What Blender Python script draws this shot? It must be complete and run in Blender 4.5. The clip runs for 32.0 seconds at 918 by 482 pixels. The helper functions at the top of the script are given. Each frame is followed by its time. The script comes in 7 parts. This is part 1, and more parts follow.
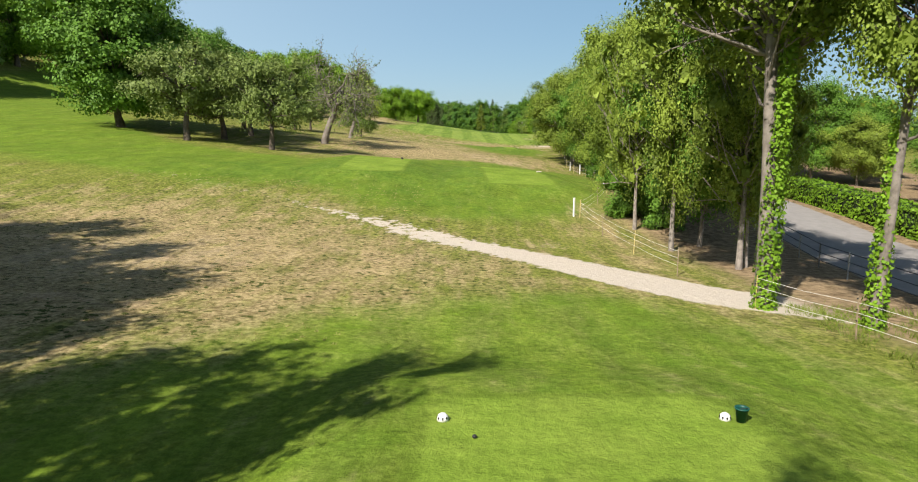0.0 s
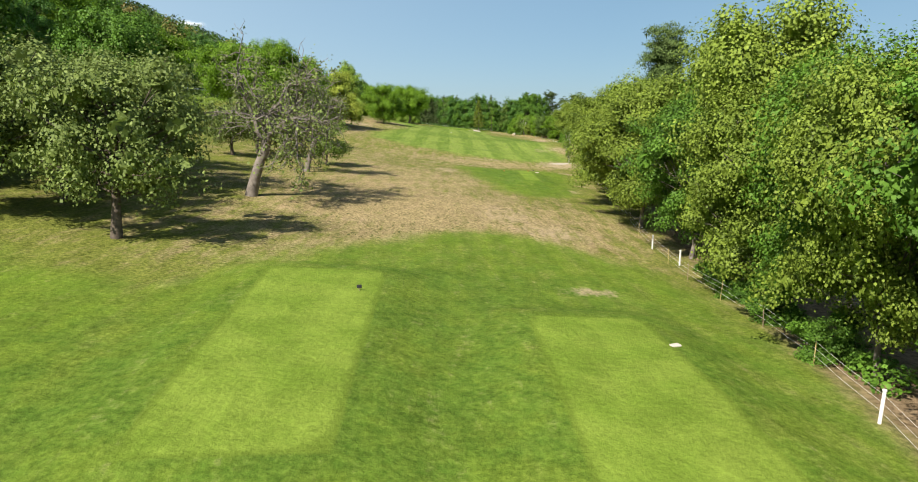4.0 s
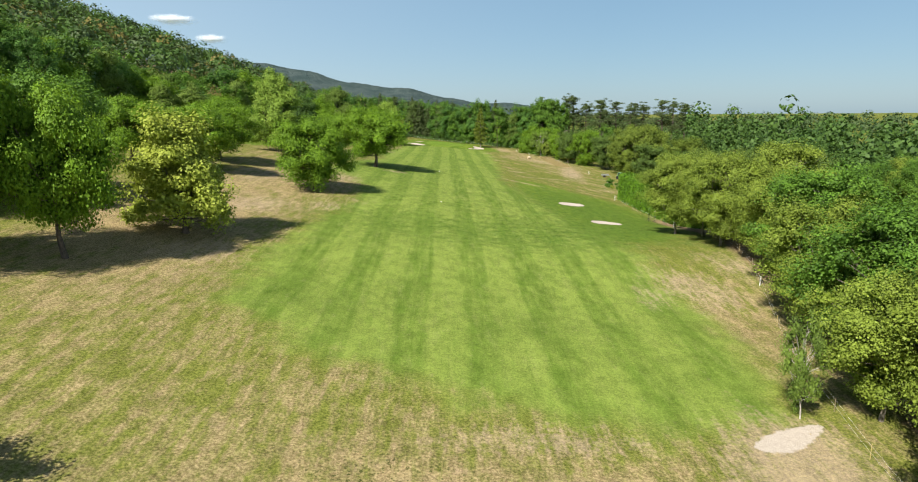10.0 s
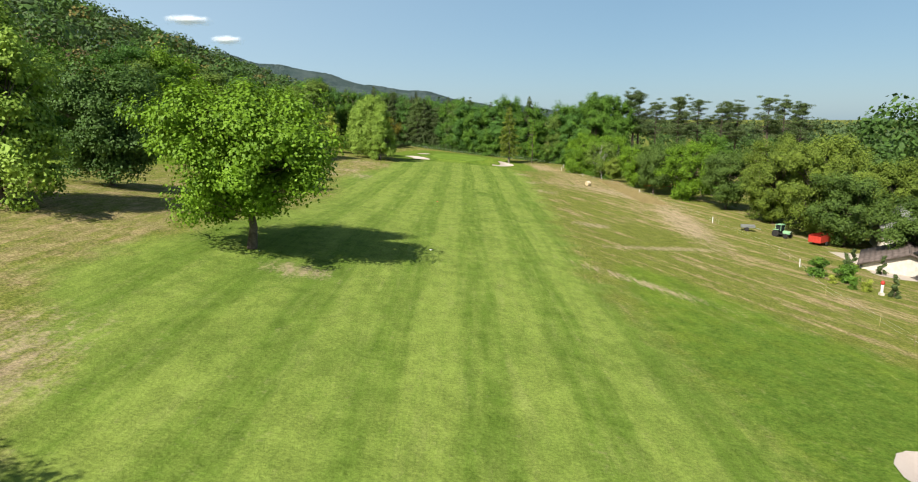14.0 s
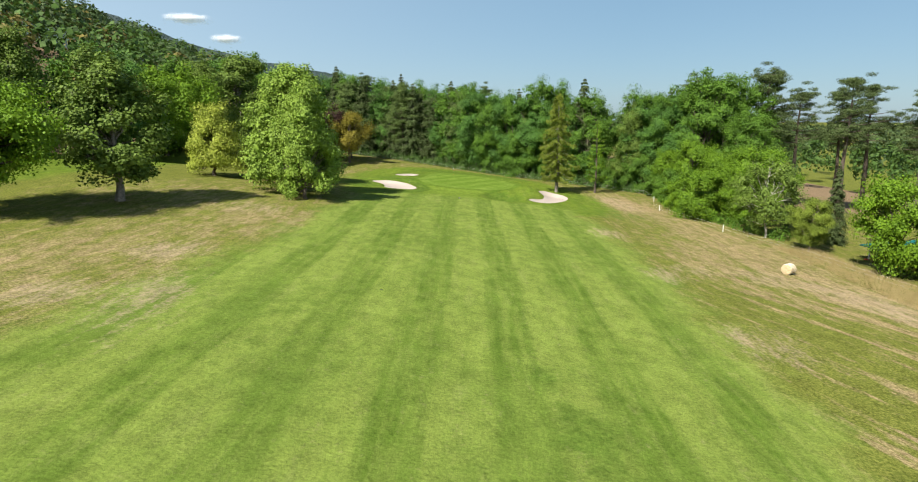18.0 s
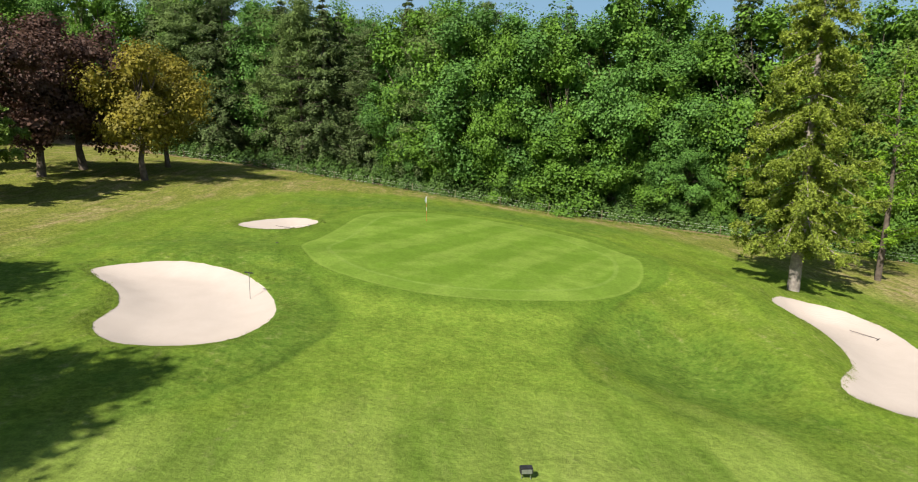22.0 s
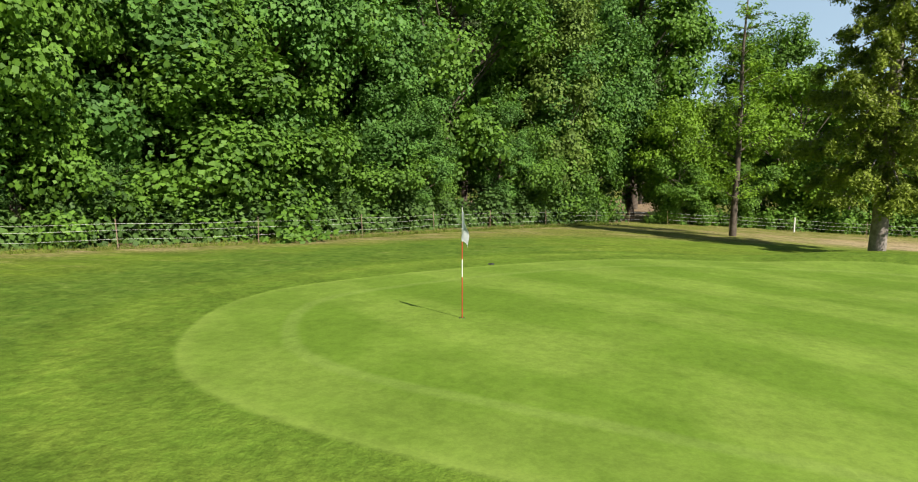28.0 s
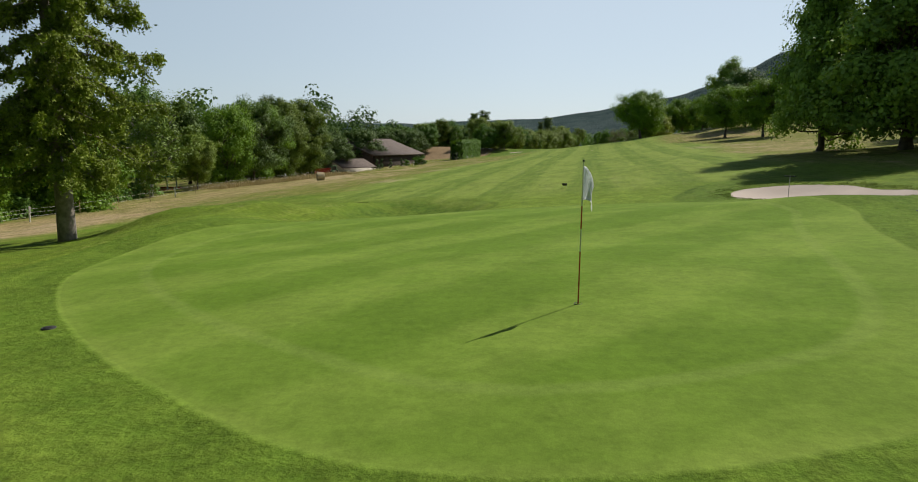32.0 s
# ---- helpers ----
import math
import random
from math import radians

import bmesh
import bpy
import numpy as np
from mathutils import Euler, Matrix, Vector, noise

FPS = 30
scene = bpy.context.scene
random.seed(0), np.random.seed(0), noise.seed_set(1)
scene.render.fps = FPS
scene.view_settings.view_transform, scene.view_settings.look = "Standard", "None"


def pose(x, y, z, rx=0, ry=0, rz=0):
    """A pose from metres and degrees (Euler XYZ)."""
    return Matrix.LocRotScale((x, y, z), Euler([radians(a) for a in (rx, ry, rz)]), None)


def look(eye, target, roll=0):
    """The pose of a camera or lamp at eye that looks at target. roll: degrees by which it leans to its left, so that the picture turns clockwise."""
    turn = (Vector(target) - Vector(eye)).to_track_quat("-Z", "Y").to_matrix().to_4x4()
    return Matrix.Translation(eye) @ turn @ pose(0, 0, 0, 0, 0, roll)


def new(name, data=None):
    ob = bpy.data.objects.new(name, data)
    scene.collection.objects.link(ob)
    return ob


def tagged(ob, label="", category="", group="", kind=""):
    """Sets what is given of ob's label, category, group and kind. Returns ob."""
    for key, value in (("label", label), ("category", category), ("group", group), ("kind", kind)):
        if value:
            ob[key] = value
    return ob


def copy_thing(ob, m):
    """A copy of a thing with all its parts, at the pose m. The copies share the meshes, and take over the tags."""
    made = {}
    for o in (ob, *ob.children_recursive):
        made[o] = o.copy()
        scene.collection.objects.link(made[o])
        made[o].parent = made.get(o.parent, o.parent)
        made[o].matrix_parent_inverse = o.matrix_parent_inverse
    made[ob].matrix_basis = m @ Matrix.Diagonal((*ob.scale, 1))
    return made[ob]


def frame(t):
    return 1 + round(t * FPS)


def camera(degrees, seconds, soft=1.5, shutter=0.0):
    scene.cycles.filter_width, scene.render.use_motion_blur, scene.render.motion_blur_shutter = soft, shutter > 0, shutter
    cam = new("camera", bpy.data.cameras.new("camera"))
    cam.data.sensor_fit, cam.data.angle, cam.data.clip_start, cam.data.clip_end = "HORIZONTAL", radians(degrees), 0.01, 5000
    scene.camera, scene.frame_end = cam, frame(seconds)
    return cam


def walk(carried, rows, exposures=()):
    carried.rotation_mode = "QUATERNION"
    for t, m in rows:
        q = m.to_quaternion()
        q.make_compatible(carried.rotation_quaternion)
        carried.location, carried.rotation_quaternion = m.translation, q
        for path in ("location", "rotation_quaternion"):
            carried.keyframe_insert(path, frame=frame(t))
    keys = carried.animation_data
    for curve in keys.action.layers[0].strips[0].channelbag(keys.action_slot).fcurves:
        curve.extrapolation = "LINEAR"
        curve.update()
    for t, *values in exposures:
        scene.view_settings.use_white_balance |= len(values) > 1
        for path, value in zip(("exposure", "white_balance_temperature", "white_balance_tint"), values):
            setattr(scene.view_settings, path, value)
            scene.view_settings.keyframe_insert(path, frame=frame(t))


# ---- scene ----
# ---- camera: a drone's flight up a golf hole and half round its green ----
cam = camera(72.1, 32.0, soft=1.1)
# seconds, x, y, z, heading, tilt, lean
ROWS = [
    (0.0, -0.00, -0.00, -0.00, -0.43, -9.85, -0.15),
    (0.5, 0.01, 2.99, 0.21, -0.39, -9.80, -0.15),
    (1.0, 0.03, 6.53, 0.41, -0.38, -9.67, -0.14),
    (1.5, 0.09, 10.08, 0.94, -0.36, -9.85, -0.07),
    (2.0, 0.11, 14.16, 1.40, -0.38, -9.78, -0.03),
    (2.5, 0.14, 18.49, 2.04, -0.40, -9.90, -0.03),
    (4.5, -1.35, 41.50, 5.81, -1.24, -10.87, 0.43),
    (5.0, -1.05, 47.79, 6.62, -1.05, -10.95, 0.09),
    (5.5, -1.08, 54.82, 7.49, -1.23, -10.90, 0.11),
    (6.0, -0.91, 61.01, 8.29, -1.24, -10.88, 0.07),
    (6.5, -0.70, 67.33, 8.90, -1.12, -10.81, 0.02),
    (7.0, -0.58, 74.48, 9.51, -1.11, -10.81, -0.04),
    (7.5, -0.32, 83.37, 10.25, -1.03, -10.88, -0.02),
    (8.0, -0.05, 92.89, 10.22, -1.03, -10.95, -0.06),
    (8.5, 0.10, 103.25, 10.01, -1.11, -10.98, 0.14),
    (9.0, -0.06, 114.83, 10.52, -1.29, -10.88, 0.70),
    (9.5, 0.76, 125.29, 13.95, -1.22, -11.09, 0.16),
    (10.0, 1.10, 137.24, 17.66, -1.18, -11.42, -0.33),
    (10.5, 1.52, 149.70, 18.39, -1.26, -11.27, 0.00),
    (11.0, 1.75, 162.55, 18.28, -1.41, -11.11, 0.35),
    (11.5, 2.65, 175.18, 18.39, -1.16, -11.29, 0.37),
    (12.0, 2.18, 188.98, 17.66, -1.58, -11.13, 0.26),
    (12.5, 2.61, 202.45, 17.49, -0.99, -11.14, 0.13),
    (13.0, 2.93, 216.03, 17.17, -0.30, -11.10, 0.10),
    (13.5, 3.22, 229.80, 16.73, 0.34, -11.03, 0.13),
    (14.0, 2.98, 243.92, 16.47, 0.40, -11.06, 0.07),
    (14.5, 3.16, 258.19, 16.32, 0.64, -11.11, -0.10),
    (15.0, 3.23, 272.45, 16.07, 0.79, -11.08, -0.25),
    (15.5, 3.34, 287.39, 15.83, 0.92, -11.07, -0.22),
    (17.5, 1.01, 340.19, 15.58, 0.78, -10.89, 0.33),
    (18.0, 1.13, 354.45, 15.04, 0.81, -10.92, 0.22),
    (18.5, 1.28, 368.68, 14.09, 0.81, -10.92, 0.23),
    (19.0, 1.18, 383.09, 13.25, 0.83, -10.91, 0.24),
    (19.5, 1.48, 397.30, 13.14, 1.11, -11.24, 0.16),
    (20.0, 2.20, 411.18, 12.97, 1.80, -11.43, -0.03),
    (20.5, 1.53, 425.00, 12.09, 1.79, -11.35, -0.07),
    (21.0, 0.39, 438.54, 11.06, 0.90, -11.07, 0.23),
    (21.5, -1.76, 450.22, 10.29, -1.39, -10.90, 0.47),
    (22.0, -3.39, 458.61, 9.30, -4.05, -10.43, 0.60),
    (22.5, -5.28, 464.30, 8.61, -6.89, -10.38, 0.80),
    (23.0, -7.57, 469.32, 8.19, -10.70, -10.37, 0.86),
    (23.5, -9.65, 474.46, 7.73, -15.88, -10.20, 0.99),
    (24.0, -11.28, 479.40, 7.06, -20.71, -9.84, 0.89),
    (24.5, -12.52, 483.95, 6.51, -25.12, -9.68, 0.84),
    (26.5, -14.46, 499.16, 5.08, -47.69, -9.11, 0.06),
    (27.0, -14.32, 502.52, 4.99, -56.18, -9.21, 0.15),
    (27.5, -14.04, 505.63, 4.83, -65.51, -9.16, 0.01),
    (28.0, -13.70, 508.56, 4.67, -75.10, -9.23, -0.01),
    (28.5, -13.06, 511.14, 4.53, -86.50, -9.38, -0.19),
    (29.0, -12.22, 513.19, 4.32, -98.54, -9.43, -0.17),
    (29.5, -11.19, 515.17, 4.19, -110.41, -9.46, 0.08),
    (30.0, -9.71, 516.90, 4.10, -121.50, -9.67, 0.61),
    (30.5, -7.94, 518.53, 3.98, -133.36, -9.61, 0.63),
    (31.0, -6.07, 519.83, 3.91, -145.68, -9.53, 0.61),
    (31.5, -4.21, 520.56, 3.81, -157.76, -9.34, 0.47),
    (32.0, -2.57, 520.90, 3.73, -168.04, -9.24, 0.49),
]
walk(cam, [(t, pose(x, y, z, 90 + tilt, 0, turn) @ pose(0, 0, 0, 0, 0, lean)) for t, x, y, z, turn, tilt, lean in ROWS],
     exposures=[(0, 0.75), (2, 0.59), (4.5, 0.73), (7, 0.73), (11, 0.68), (20, 0.71), (24, 0.71), (27, 0.69), (29, 0.63), (30, 0.42), (31, 0.04), (32, 0.02)])

# ---- world and sun ----
SUN_EL, SUN_AZ = radians(44.5), radians(215.6)
world = bpy.data.worlds.new("sky")
scene.world = world
world.use_nodes = True
wn = world.node_tree
sky = wn.nodes.new("ShaderNodeTexSky")
sky.sky_type = "NISHITA"
sky.sun_disc = False
sky.sun_elevation, sky.sun_rotation = SUN_EL, SUN_AZ
sky.air_density, sky.dust_density, sky.ozone_density = 1.0, 1.0, 2.0
sky.altitude = 800
# thin summer haze over the clear sky, which glares more and more towards the sun's side
toward = wn.nodes.new("ShaderNodeVectorMath")
toward.operation = "DOT_PRODUCT"
way = wn.nodes.new("ShaderNodeTexCoord").outputs["Generated"]
toward.inputs[1].default_value = (math.sin(SUN_AZ), math.cos(SUN_AZ), 0.0)
wn.links.new(way, toward.inputs[0])
glare = wn.nodes.new("ShaderNodeMapRange")
glare.inputs[1].default_value, glare.inputs[2].default_value = -0.92, 0.75
wn.links.new(toward.outputs["Value"], glare.inputs[0])
haze = wn.nodes.new("ShaderNodeMix")
haze.data_type = "RGBA"
haze.inputs[6].default_value, haze.inputs[7].default_value = (3.5, 6.3, 8.6, 1), (17.0, 19.6, 21.5, 1)
wn.links.new(glare.outputs[0], haze.inputs[0])
veil = wn.nodes.new("ShaderNodeMix")
veil.data_type = "RGBA"
# the haze lies low and thins out overhead
aloft = wn.nodes.new("ShaderNodeSeparateXYZ")
wn.links.new(way, aloft.inputs[0])
thin_out = wn.nodes.new("ShaderNodeMapRange")
for slot, number in zip((1, 2, 3, 4), (0.24, 0.62, 0.5, 0.06)):
    thin_out.inputs[slot].default_value = number
wn.links.new(aloft.outputs[2], thin_out.inputs[0])
wn.links.new(thin_out.outputs[0], veil.inputs[0])
wn.links.new(haze.outputs[2], veil.inputs[7])
wn.links.new(sky.outputs[0], veil.inputs[6])
wn.links.new(veil.outputs[2], wn.nodes["Background"].inputs[0])
wn.nodes["Background"].inputs[1].default_value = 0.054
sun = new("sun", bpy.data.lights.new("sun", "SUN"))
sun.data.energy, sun.data.angle, sun.data.color = 5.0, radians(0.53), (1.0, 0.93, 0.83)
to_sun = Vector((math.sin(SUN_AZ) * math.cos(SUN_EL), math.cos(SUN_AZ) * math.cos(SUN_EL), math.sin(SUN_EL)))
sun.matrix_world = look((0, 0, 300), Vector((0, 0, 300)) - to_sun)


# ---- node material helpers ----
class Nodes:
    """A small builder for one procedural material."""

    def __init__(self, name):
        self.mat = bpy.data.materials.new(name)
        self.mat.use_nodes = True
        self.tree = self.mat.node_tree
        self.bsdf = self.tree.nodes["Principled BSDF"]
        self.out = self.tree.nodes["Material Output"]

    def add(self, kind, **inputs):
        node = self.tree.nodes.new("ShaderNode" + kind)
        for key, value in inputs.items():
            self.put(node.inputs[key.replace("_", " ")], value)
        return node

    def put(self, socket, value):
        if isinstance(value, bpy.types.NodeSocket):
            self.tree.links.new(value, socket)
        else:
            socket.default_value = value

    def place(self):
        return self.add("NewGeometry").outputs["Position"]

    def local(self):
        return self.add("TexCoord").outputs["Object"]

    def noise(self, at, scale, detail=4.0, rough=0.55, spread=None):
        n = self.add("TexNoise", Vector=at, Scale=scale, Detail=detail, Roughness=rough)
        if spread:
            return self.ramp(n.outputs[0], spread[0], spread[1])
        return n.outputs[0]

    def stretch(self, at, scale, turn=0.0):
        m = self.add("Mapping", Vector=at)
        m.inputs["Scale"].default_value = scale
        m.inputs["Rotation"].default_value = (0, 0, turn)
        return m.outputs[0]

    def ramp(self, x, a, b, lo=0.0, hi=1.0):
        n = self.add("MapRange")
        n.interpolation_type = "SMOOTHSTEP"
        for k, v in zip((0, 1, 2, 3, 4), (x, a, b, lo, hi)):
            self.put(n.inputs[k], v)
        return n.outputs[0]

    def math(self, op, a, b=0.5, c=None):
        n = self.add("Math")
        n.operation = op
        self.put(n.inputs[0], a)
        self.put(n.inputs[1], b)
        if c is not None:
            self.put(n.inputs[2], c)
        return n.outputs[0]

    def mix(self, k, a, b):
        n = self.tree.nodes.new("ShaderNodeMix")
        n.data_type = "RGBA"
        self.put(n.inputs[0], k)
        for socket, v in ((n.inputs[6], a), (n.inputs[7], b)):
            self.put(socket, (*v, 1.0) if isinstance(v, tuple) and len(v) == 3 else v)
        return n.outputs[2]

    def attr(self, name):
        n = self.add("Attribute")
        n.attribute_name = name
        return n.outputs["Fac"]

    def bump(self, height, strength, distance):
        n = self.add("Bump", Height=height, Strength=strength, Distance=distance)
        self.put(self.bsdf.inputs["Normal"], n.outputs[0])
        return n.outputs[0]

    def done(self, color=None, rough=0.8, metal=0.0, spec=0.3):
        if color is not None:
            self.put(self.bsdf.inputs["Base Color"], (*color, 1.0) if isinstance(color, tuple) and len(color) == 3 else color)
        self.put(self.bsdf.inputs["Roughness"], rough)
        self.put(self.bsdf.inputs["Metallic"], metal)
        self.put(self.bsdf.inputs["Specular IOR Level"], spec)
        return self.mat


def grainy(name, dark, light, scale=6.0, rough=0.8, bump=0.3, metal=0.0, spec=0.3, fine=40.0):
    """A surface of two tones at two scales, with a fine relief."""
    n = Nodes(name)
    at = n.local()
    big = n.noise(at, scale, 5.0, 0.6, (0.3, 0.7))
    small = n.noise(at, fine, 3.0, 0.6)
    col = n.mix(n.math("ADD", n.math("MULTIPLY", big, 0.7), n.math("MULTIPLY", small, 0.3)), dark, light)
    n.bump(small, bump, 0.01)
    return n.done(col, rough, metal, spec)


def leaf_material(name, dark, light, through_color, warm=0.0):
    """Leaves: tone by leaf, by tree and by patch of the crown; they let some light through."""
    n = Nodes(name)
    geo = n.add("NewGeometry")
    info = n.add("ObjectInfo")
    patch = n.noise(geo.outputs["Position"], 0.55, 3.0, 0.6, (0.3, 0.7))
    k = n.math("MULTIPLY_ADD", geo.outputs["Random Per Island"], 0.36, n.math("MULTIPLY", patch, 0.46))
    k = n.math("ADD", k, n.math("MULTIPLY", info.outputs["Random"], 0.15))
    col = n.mix(k, dark, light)
    n.done(col, 0.62, 0.0, 0.25)
    lucent = n.add("BsdfTranslucent")
    n.put(lucent.inputs[0], n.mix(k, tuple(c * 0.7 for c in through_color), through_color))
    both = n.add("MixShader")
    both.inputs[0].default_value = 0.165
    n.tree.links.new(n.bsdf.outputs[0], both.inputs[1])
    n.tree.links.new(lucent.outputs[0], both.inputs[2])
    n.tree.links.new(both.outputs[0], n.out.inputs[0])
    return n.mat


# ---- the lie of the land ----
STATIONS = (-60, 0, 30, 55, 80, 105, 135, 165, 195, 225, 260, 310, 360, 410, 455, 485, 511, 536, 620)
WEST = (-4.3, -3.0, -2.5, -1.0, 0.7, 2.1, 2.7, 3.5, 5.2, 7.0, 8.1, 8.6, 5.4, 4.1, 5.0, 4.3, 3.2, 5.3, 6.0)
MIDDLE = (-4.6, -4.7, -5.4, -3.6, -3.9, -3.1, -2.9, -2.9, -1.1, 0.4, 1.4, 1.8, 0.8, 0.6, 0.4, 0.0, 1.1, 1.0, 3.0)
EAST = (-4.4, -6.0, -6.9, -6.9, -7.5, -6.7, -5.9, -4.9, -3.7, -0.8, -3.3, -3.4, -3.9, -3.1, -2.9, -2.9, -2.4, -3.2, -2.0)


def across(u):
    a = u * (u - 40) / 3825
    b = (u + 45) * (u - 40) / -1800
    c = (u + 45) * u / 3400
    return np.stack([a, b, c], -1)


def base_height(x, y):
    """The broad slope: it falls from west to east and rolls along the hole."""
    x, y = np.asarray(x, float), np.asarray(y, float)
    u = np.clip(x, -110, 90)
    inside = np.clip(u, -45, 40)
    w = across(inside) + (across(inside + 1e-3) - across(inside - 1e-3)) / 2e-3 * (u - inside)[..., None] * 0.75
    st = np.array(STATIONS, float)
    yc = np.clip(y, st[0], st[-1])
    k = np.clip(np.searchsorted(st, yc, side="right") - 1, 0, len(st) - 2)
    t = (yc - st[k]) / (st[k + 1] - st[k])
    t = t * t * (3 - 2 * t)
    z = 0.0
    for i, row in enumerate((WEST, MIDDLE, EAST)):
        r = np.array(row)
        z = z + w[..., i] * (r[k] * (1 - t) + r[k + 1] * t)
    return z


def smooth(a, b, x):
    t = np.clip((x - a) / (b - a), 0, 1)
    return t * t * (3 - 2 * t)


def closed_curve(points, steps=8):
    """A smooth closed outline through a few corners."""
    p = np.array(points, float)
    n = len(p)
    out = []
    for i in range(n):
        a, b, c, d = p[i - 1], p[i], p[(i + 1) % n], p[(i + 2) % n]
        for s in np.arange(steps) / steps:
            out.append(0.5 * (2 * b + (c - a) * s + (2 * a - 5 * b + 4 * c - d) * s * s + (3 * b - a - 3 * c + d) * s ** 3))
    return np.array(out)


def inside_by(x, y, poly):
    """Signed distance to an outline, positive inside, for arrays of places."""
    shape = np.shape(x)
    px, py = np.ravel(x).astype(float), np.ravel(y).astype(float)
    best = np.full(px.shape, 1e9)
    odd = np.zeros(px.shape, bool)
    lo, hi = poly.min(0) - 12, poly.max(0) + 12
    near = np.where((px > lo[0]) & (px < hi[0]) & (py > lo[1]) & (py < hi[1]))[0]
    qx, qy = px[near], py[near]
    bb, oo = np.full(qx.shape, 1e9), np.zeros(qx.shape, bool)
    for (ax, ay), (bx, by) in zip(poly, np.roll(poly, -1, 0)):
        dx, dy = bx - ax, by - ay
        t = np.clip(((qx - ax) * dx + (qy - ay) * dy) / (dx * dx + dy * dy + 1e-12), 0, 1)
        bb = np.minimum(bb, np.hypot(qx - ax - t * dx, qy - ay - t * dy))
        cross = (ay > qy) != (by > qy)
        oo ^= cross & (qx < (bx - ax) * (qy - ay) / (by - ay + 1e-12) + ax)
    best[near], odd[near] = bb, oo
    return np.where(odd, best, -np.minimum(best, 12.0)).reshape(shape)


def along(x, y, line):
    """Distance to an open line of a few corners."""
    best = np.full(np.shape(x), 1e9)
    for (ax, ay), (bx, by) in zip(line[:-1], line[1:]):
        dx, dy = bx - ax, by - ay
        t = np.clip(((x - ax) * dx + (y - ay) * dy) / (dx * dx + dy * dy), 0, 1)
        best = np.minimum(best, np.hypot(x - ax - t * dx, y - ay - t * dy))
    return best


# ---- outlines of the course, in plan ----
FAIRWAY = closed_curve([(11, 176.5), (2, 179.5), (-8, 184), (-15.5, 189.5), (-20, 198), (-19.5, 215), (-17, 235), (-15, 250), (-18, 272), (-27, 288), (-25, 305), (-20, 330), (-21, 360), (-25, 395), (-21, 420), (-20, 445), (-16, 470), (-8, 477), (0, 480), (10, 476), (20, 468), (22.5, 440), (22, 400), (18, 340), (17, 305), (21, 270), (26, 235), (27.5, 205), (28, 188), (22, 177)])
GREEN = closed_curve([(-7.9, 512.3), (-9.1, 506), (-9.9, 502), (-10.6, 498.4), (-9.0, 494.3), (-5.3, 491.3), (-1.6, 490.1), (3.0, 490.4), (7.6, 492.0), (10.6, 495.6), (12.1, 501.5), (10.4, 507.2), (7, 511.4), (2.4, 514.9), (-1.6, 516.6), (-5.8, 515.2)])
APRON = closed_curve([(-10, 513.5), (-11.4, 506), (-12.3, 498), (-9.4, 492.8), (-6.8, 486), (-8.0, 481), (-11, 470), (12, 470), (3.4, 481), (5.2, 488), (8.6, 492.2), (12.2, 495.5), (14, 502), (12.2, 508.8), (8.6, 513.6), (3.4, 517.2), (-2.6, 518.8), (-7.4, 517)])
BUNKER_WEST = closed_curve([(-19.9, 491.4), (-17, 493.7), (-13.6, 493.0), (-11.3, 490.7), (-9.8, 487.2), (-10.0, 484), (-11.4, 482), (-14.2, 481.5), (-16.1, 483.4), (-16.3, 486.0), (-17.4, 488.3)])
BUNKER_NORTH = closed_curve([(-16.3, 505.2), (-14.5, 507.9), (-12.5, 509.2), (-11, 508.2), (-11.1, 506.6), (-12.4, 504.5), (-14.7, 503.8)])
BUNKER_EAST = closed_curve([(16.4, 491), (18.6, 493.4), (21.8, 493), (22.7, 490), (20.6, 484), (16.6, 478.8), (13.3, 480.6), (16.2, 484.2), (17.2, 487.6)])
BUNKER_FAIRWAY = closed_curve([(25.8, 274.4), (28, 276.8), (31.2, 276.0), (31.4, 273.6), (29, 271.4), (26.6, 272)])
BUNKER_LOW = closed_curve([(27.5, 250.5), (29.5, 252.4), (32.5, 251.4), (32.8, 248.4), (30.4, 246.8), (28, 247.6)])
BUNKERS = (BUNKER_WEST, BUNKER_NORTH, BUNKER_EAST, BUNKER_FAIRWAY, BUNKER_LOW)
TEES = [np.array(q, float) for q in (
    [(-1.2, -4), (-0.6, 10.15), (4.8, 10.65), (5.3, -4)],
    [(-9.0, 48.8), (-10.3, 67.2), (-4.3, 68.2), (-3.9, 49.6)],
    [(2.4, 46.6), (2.3, 61.8), (7.7, 62.7), (8.1, 47.4)],
    [(10.3, 128.6), (11.0, 146.4), (13.8, 147.0), (12.9, 129.0)])]
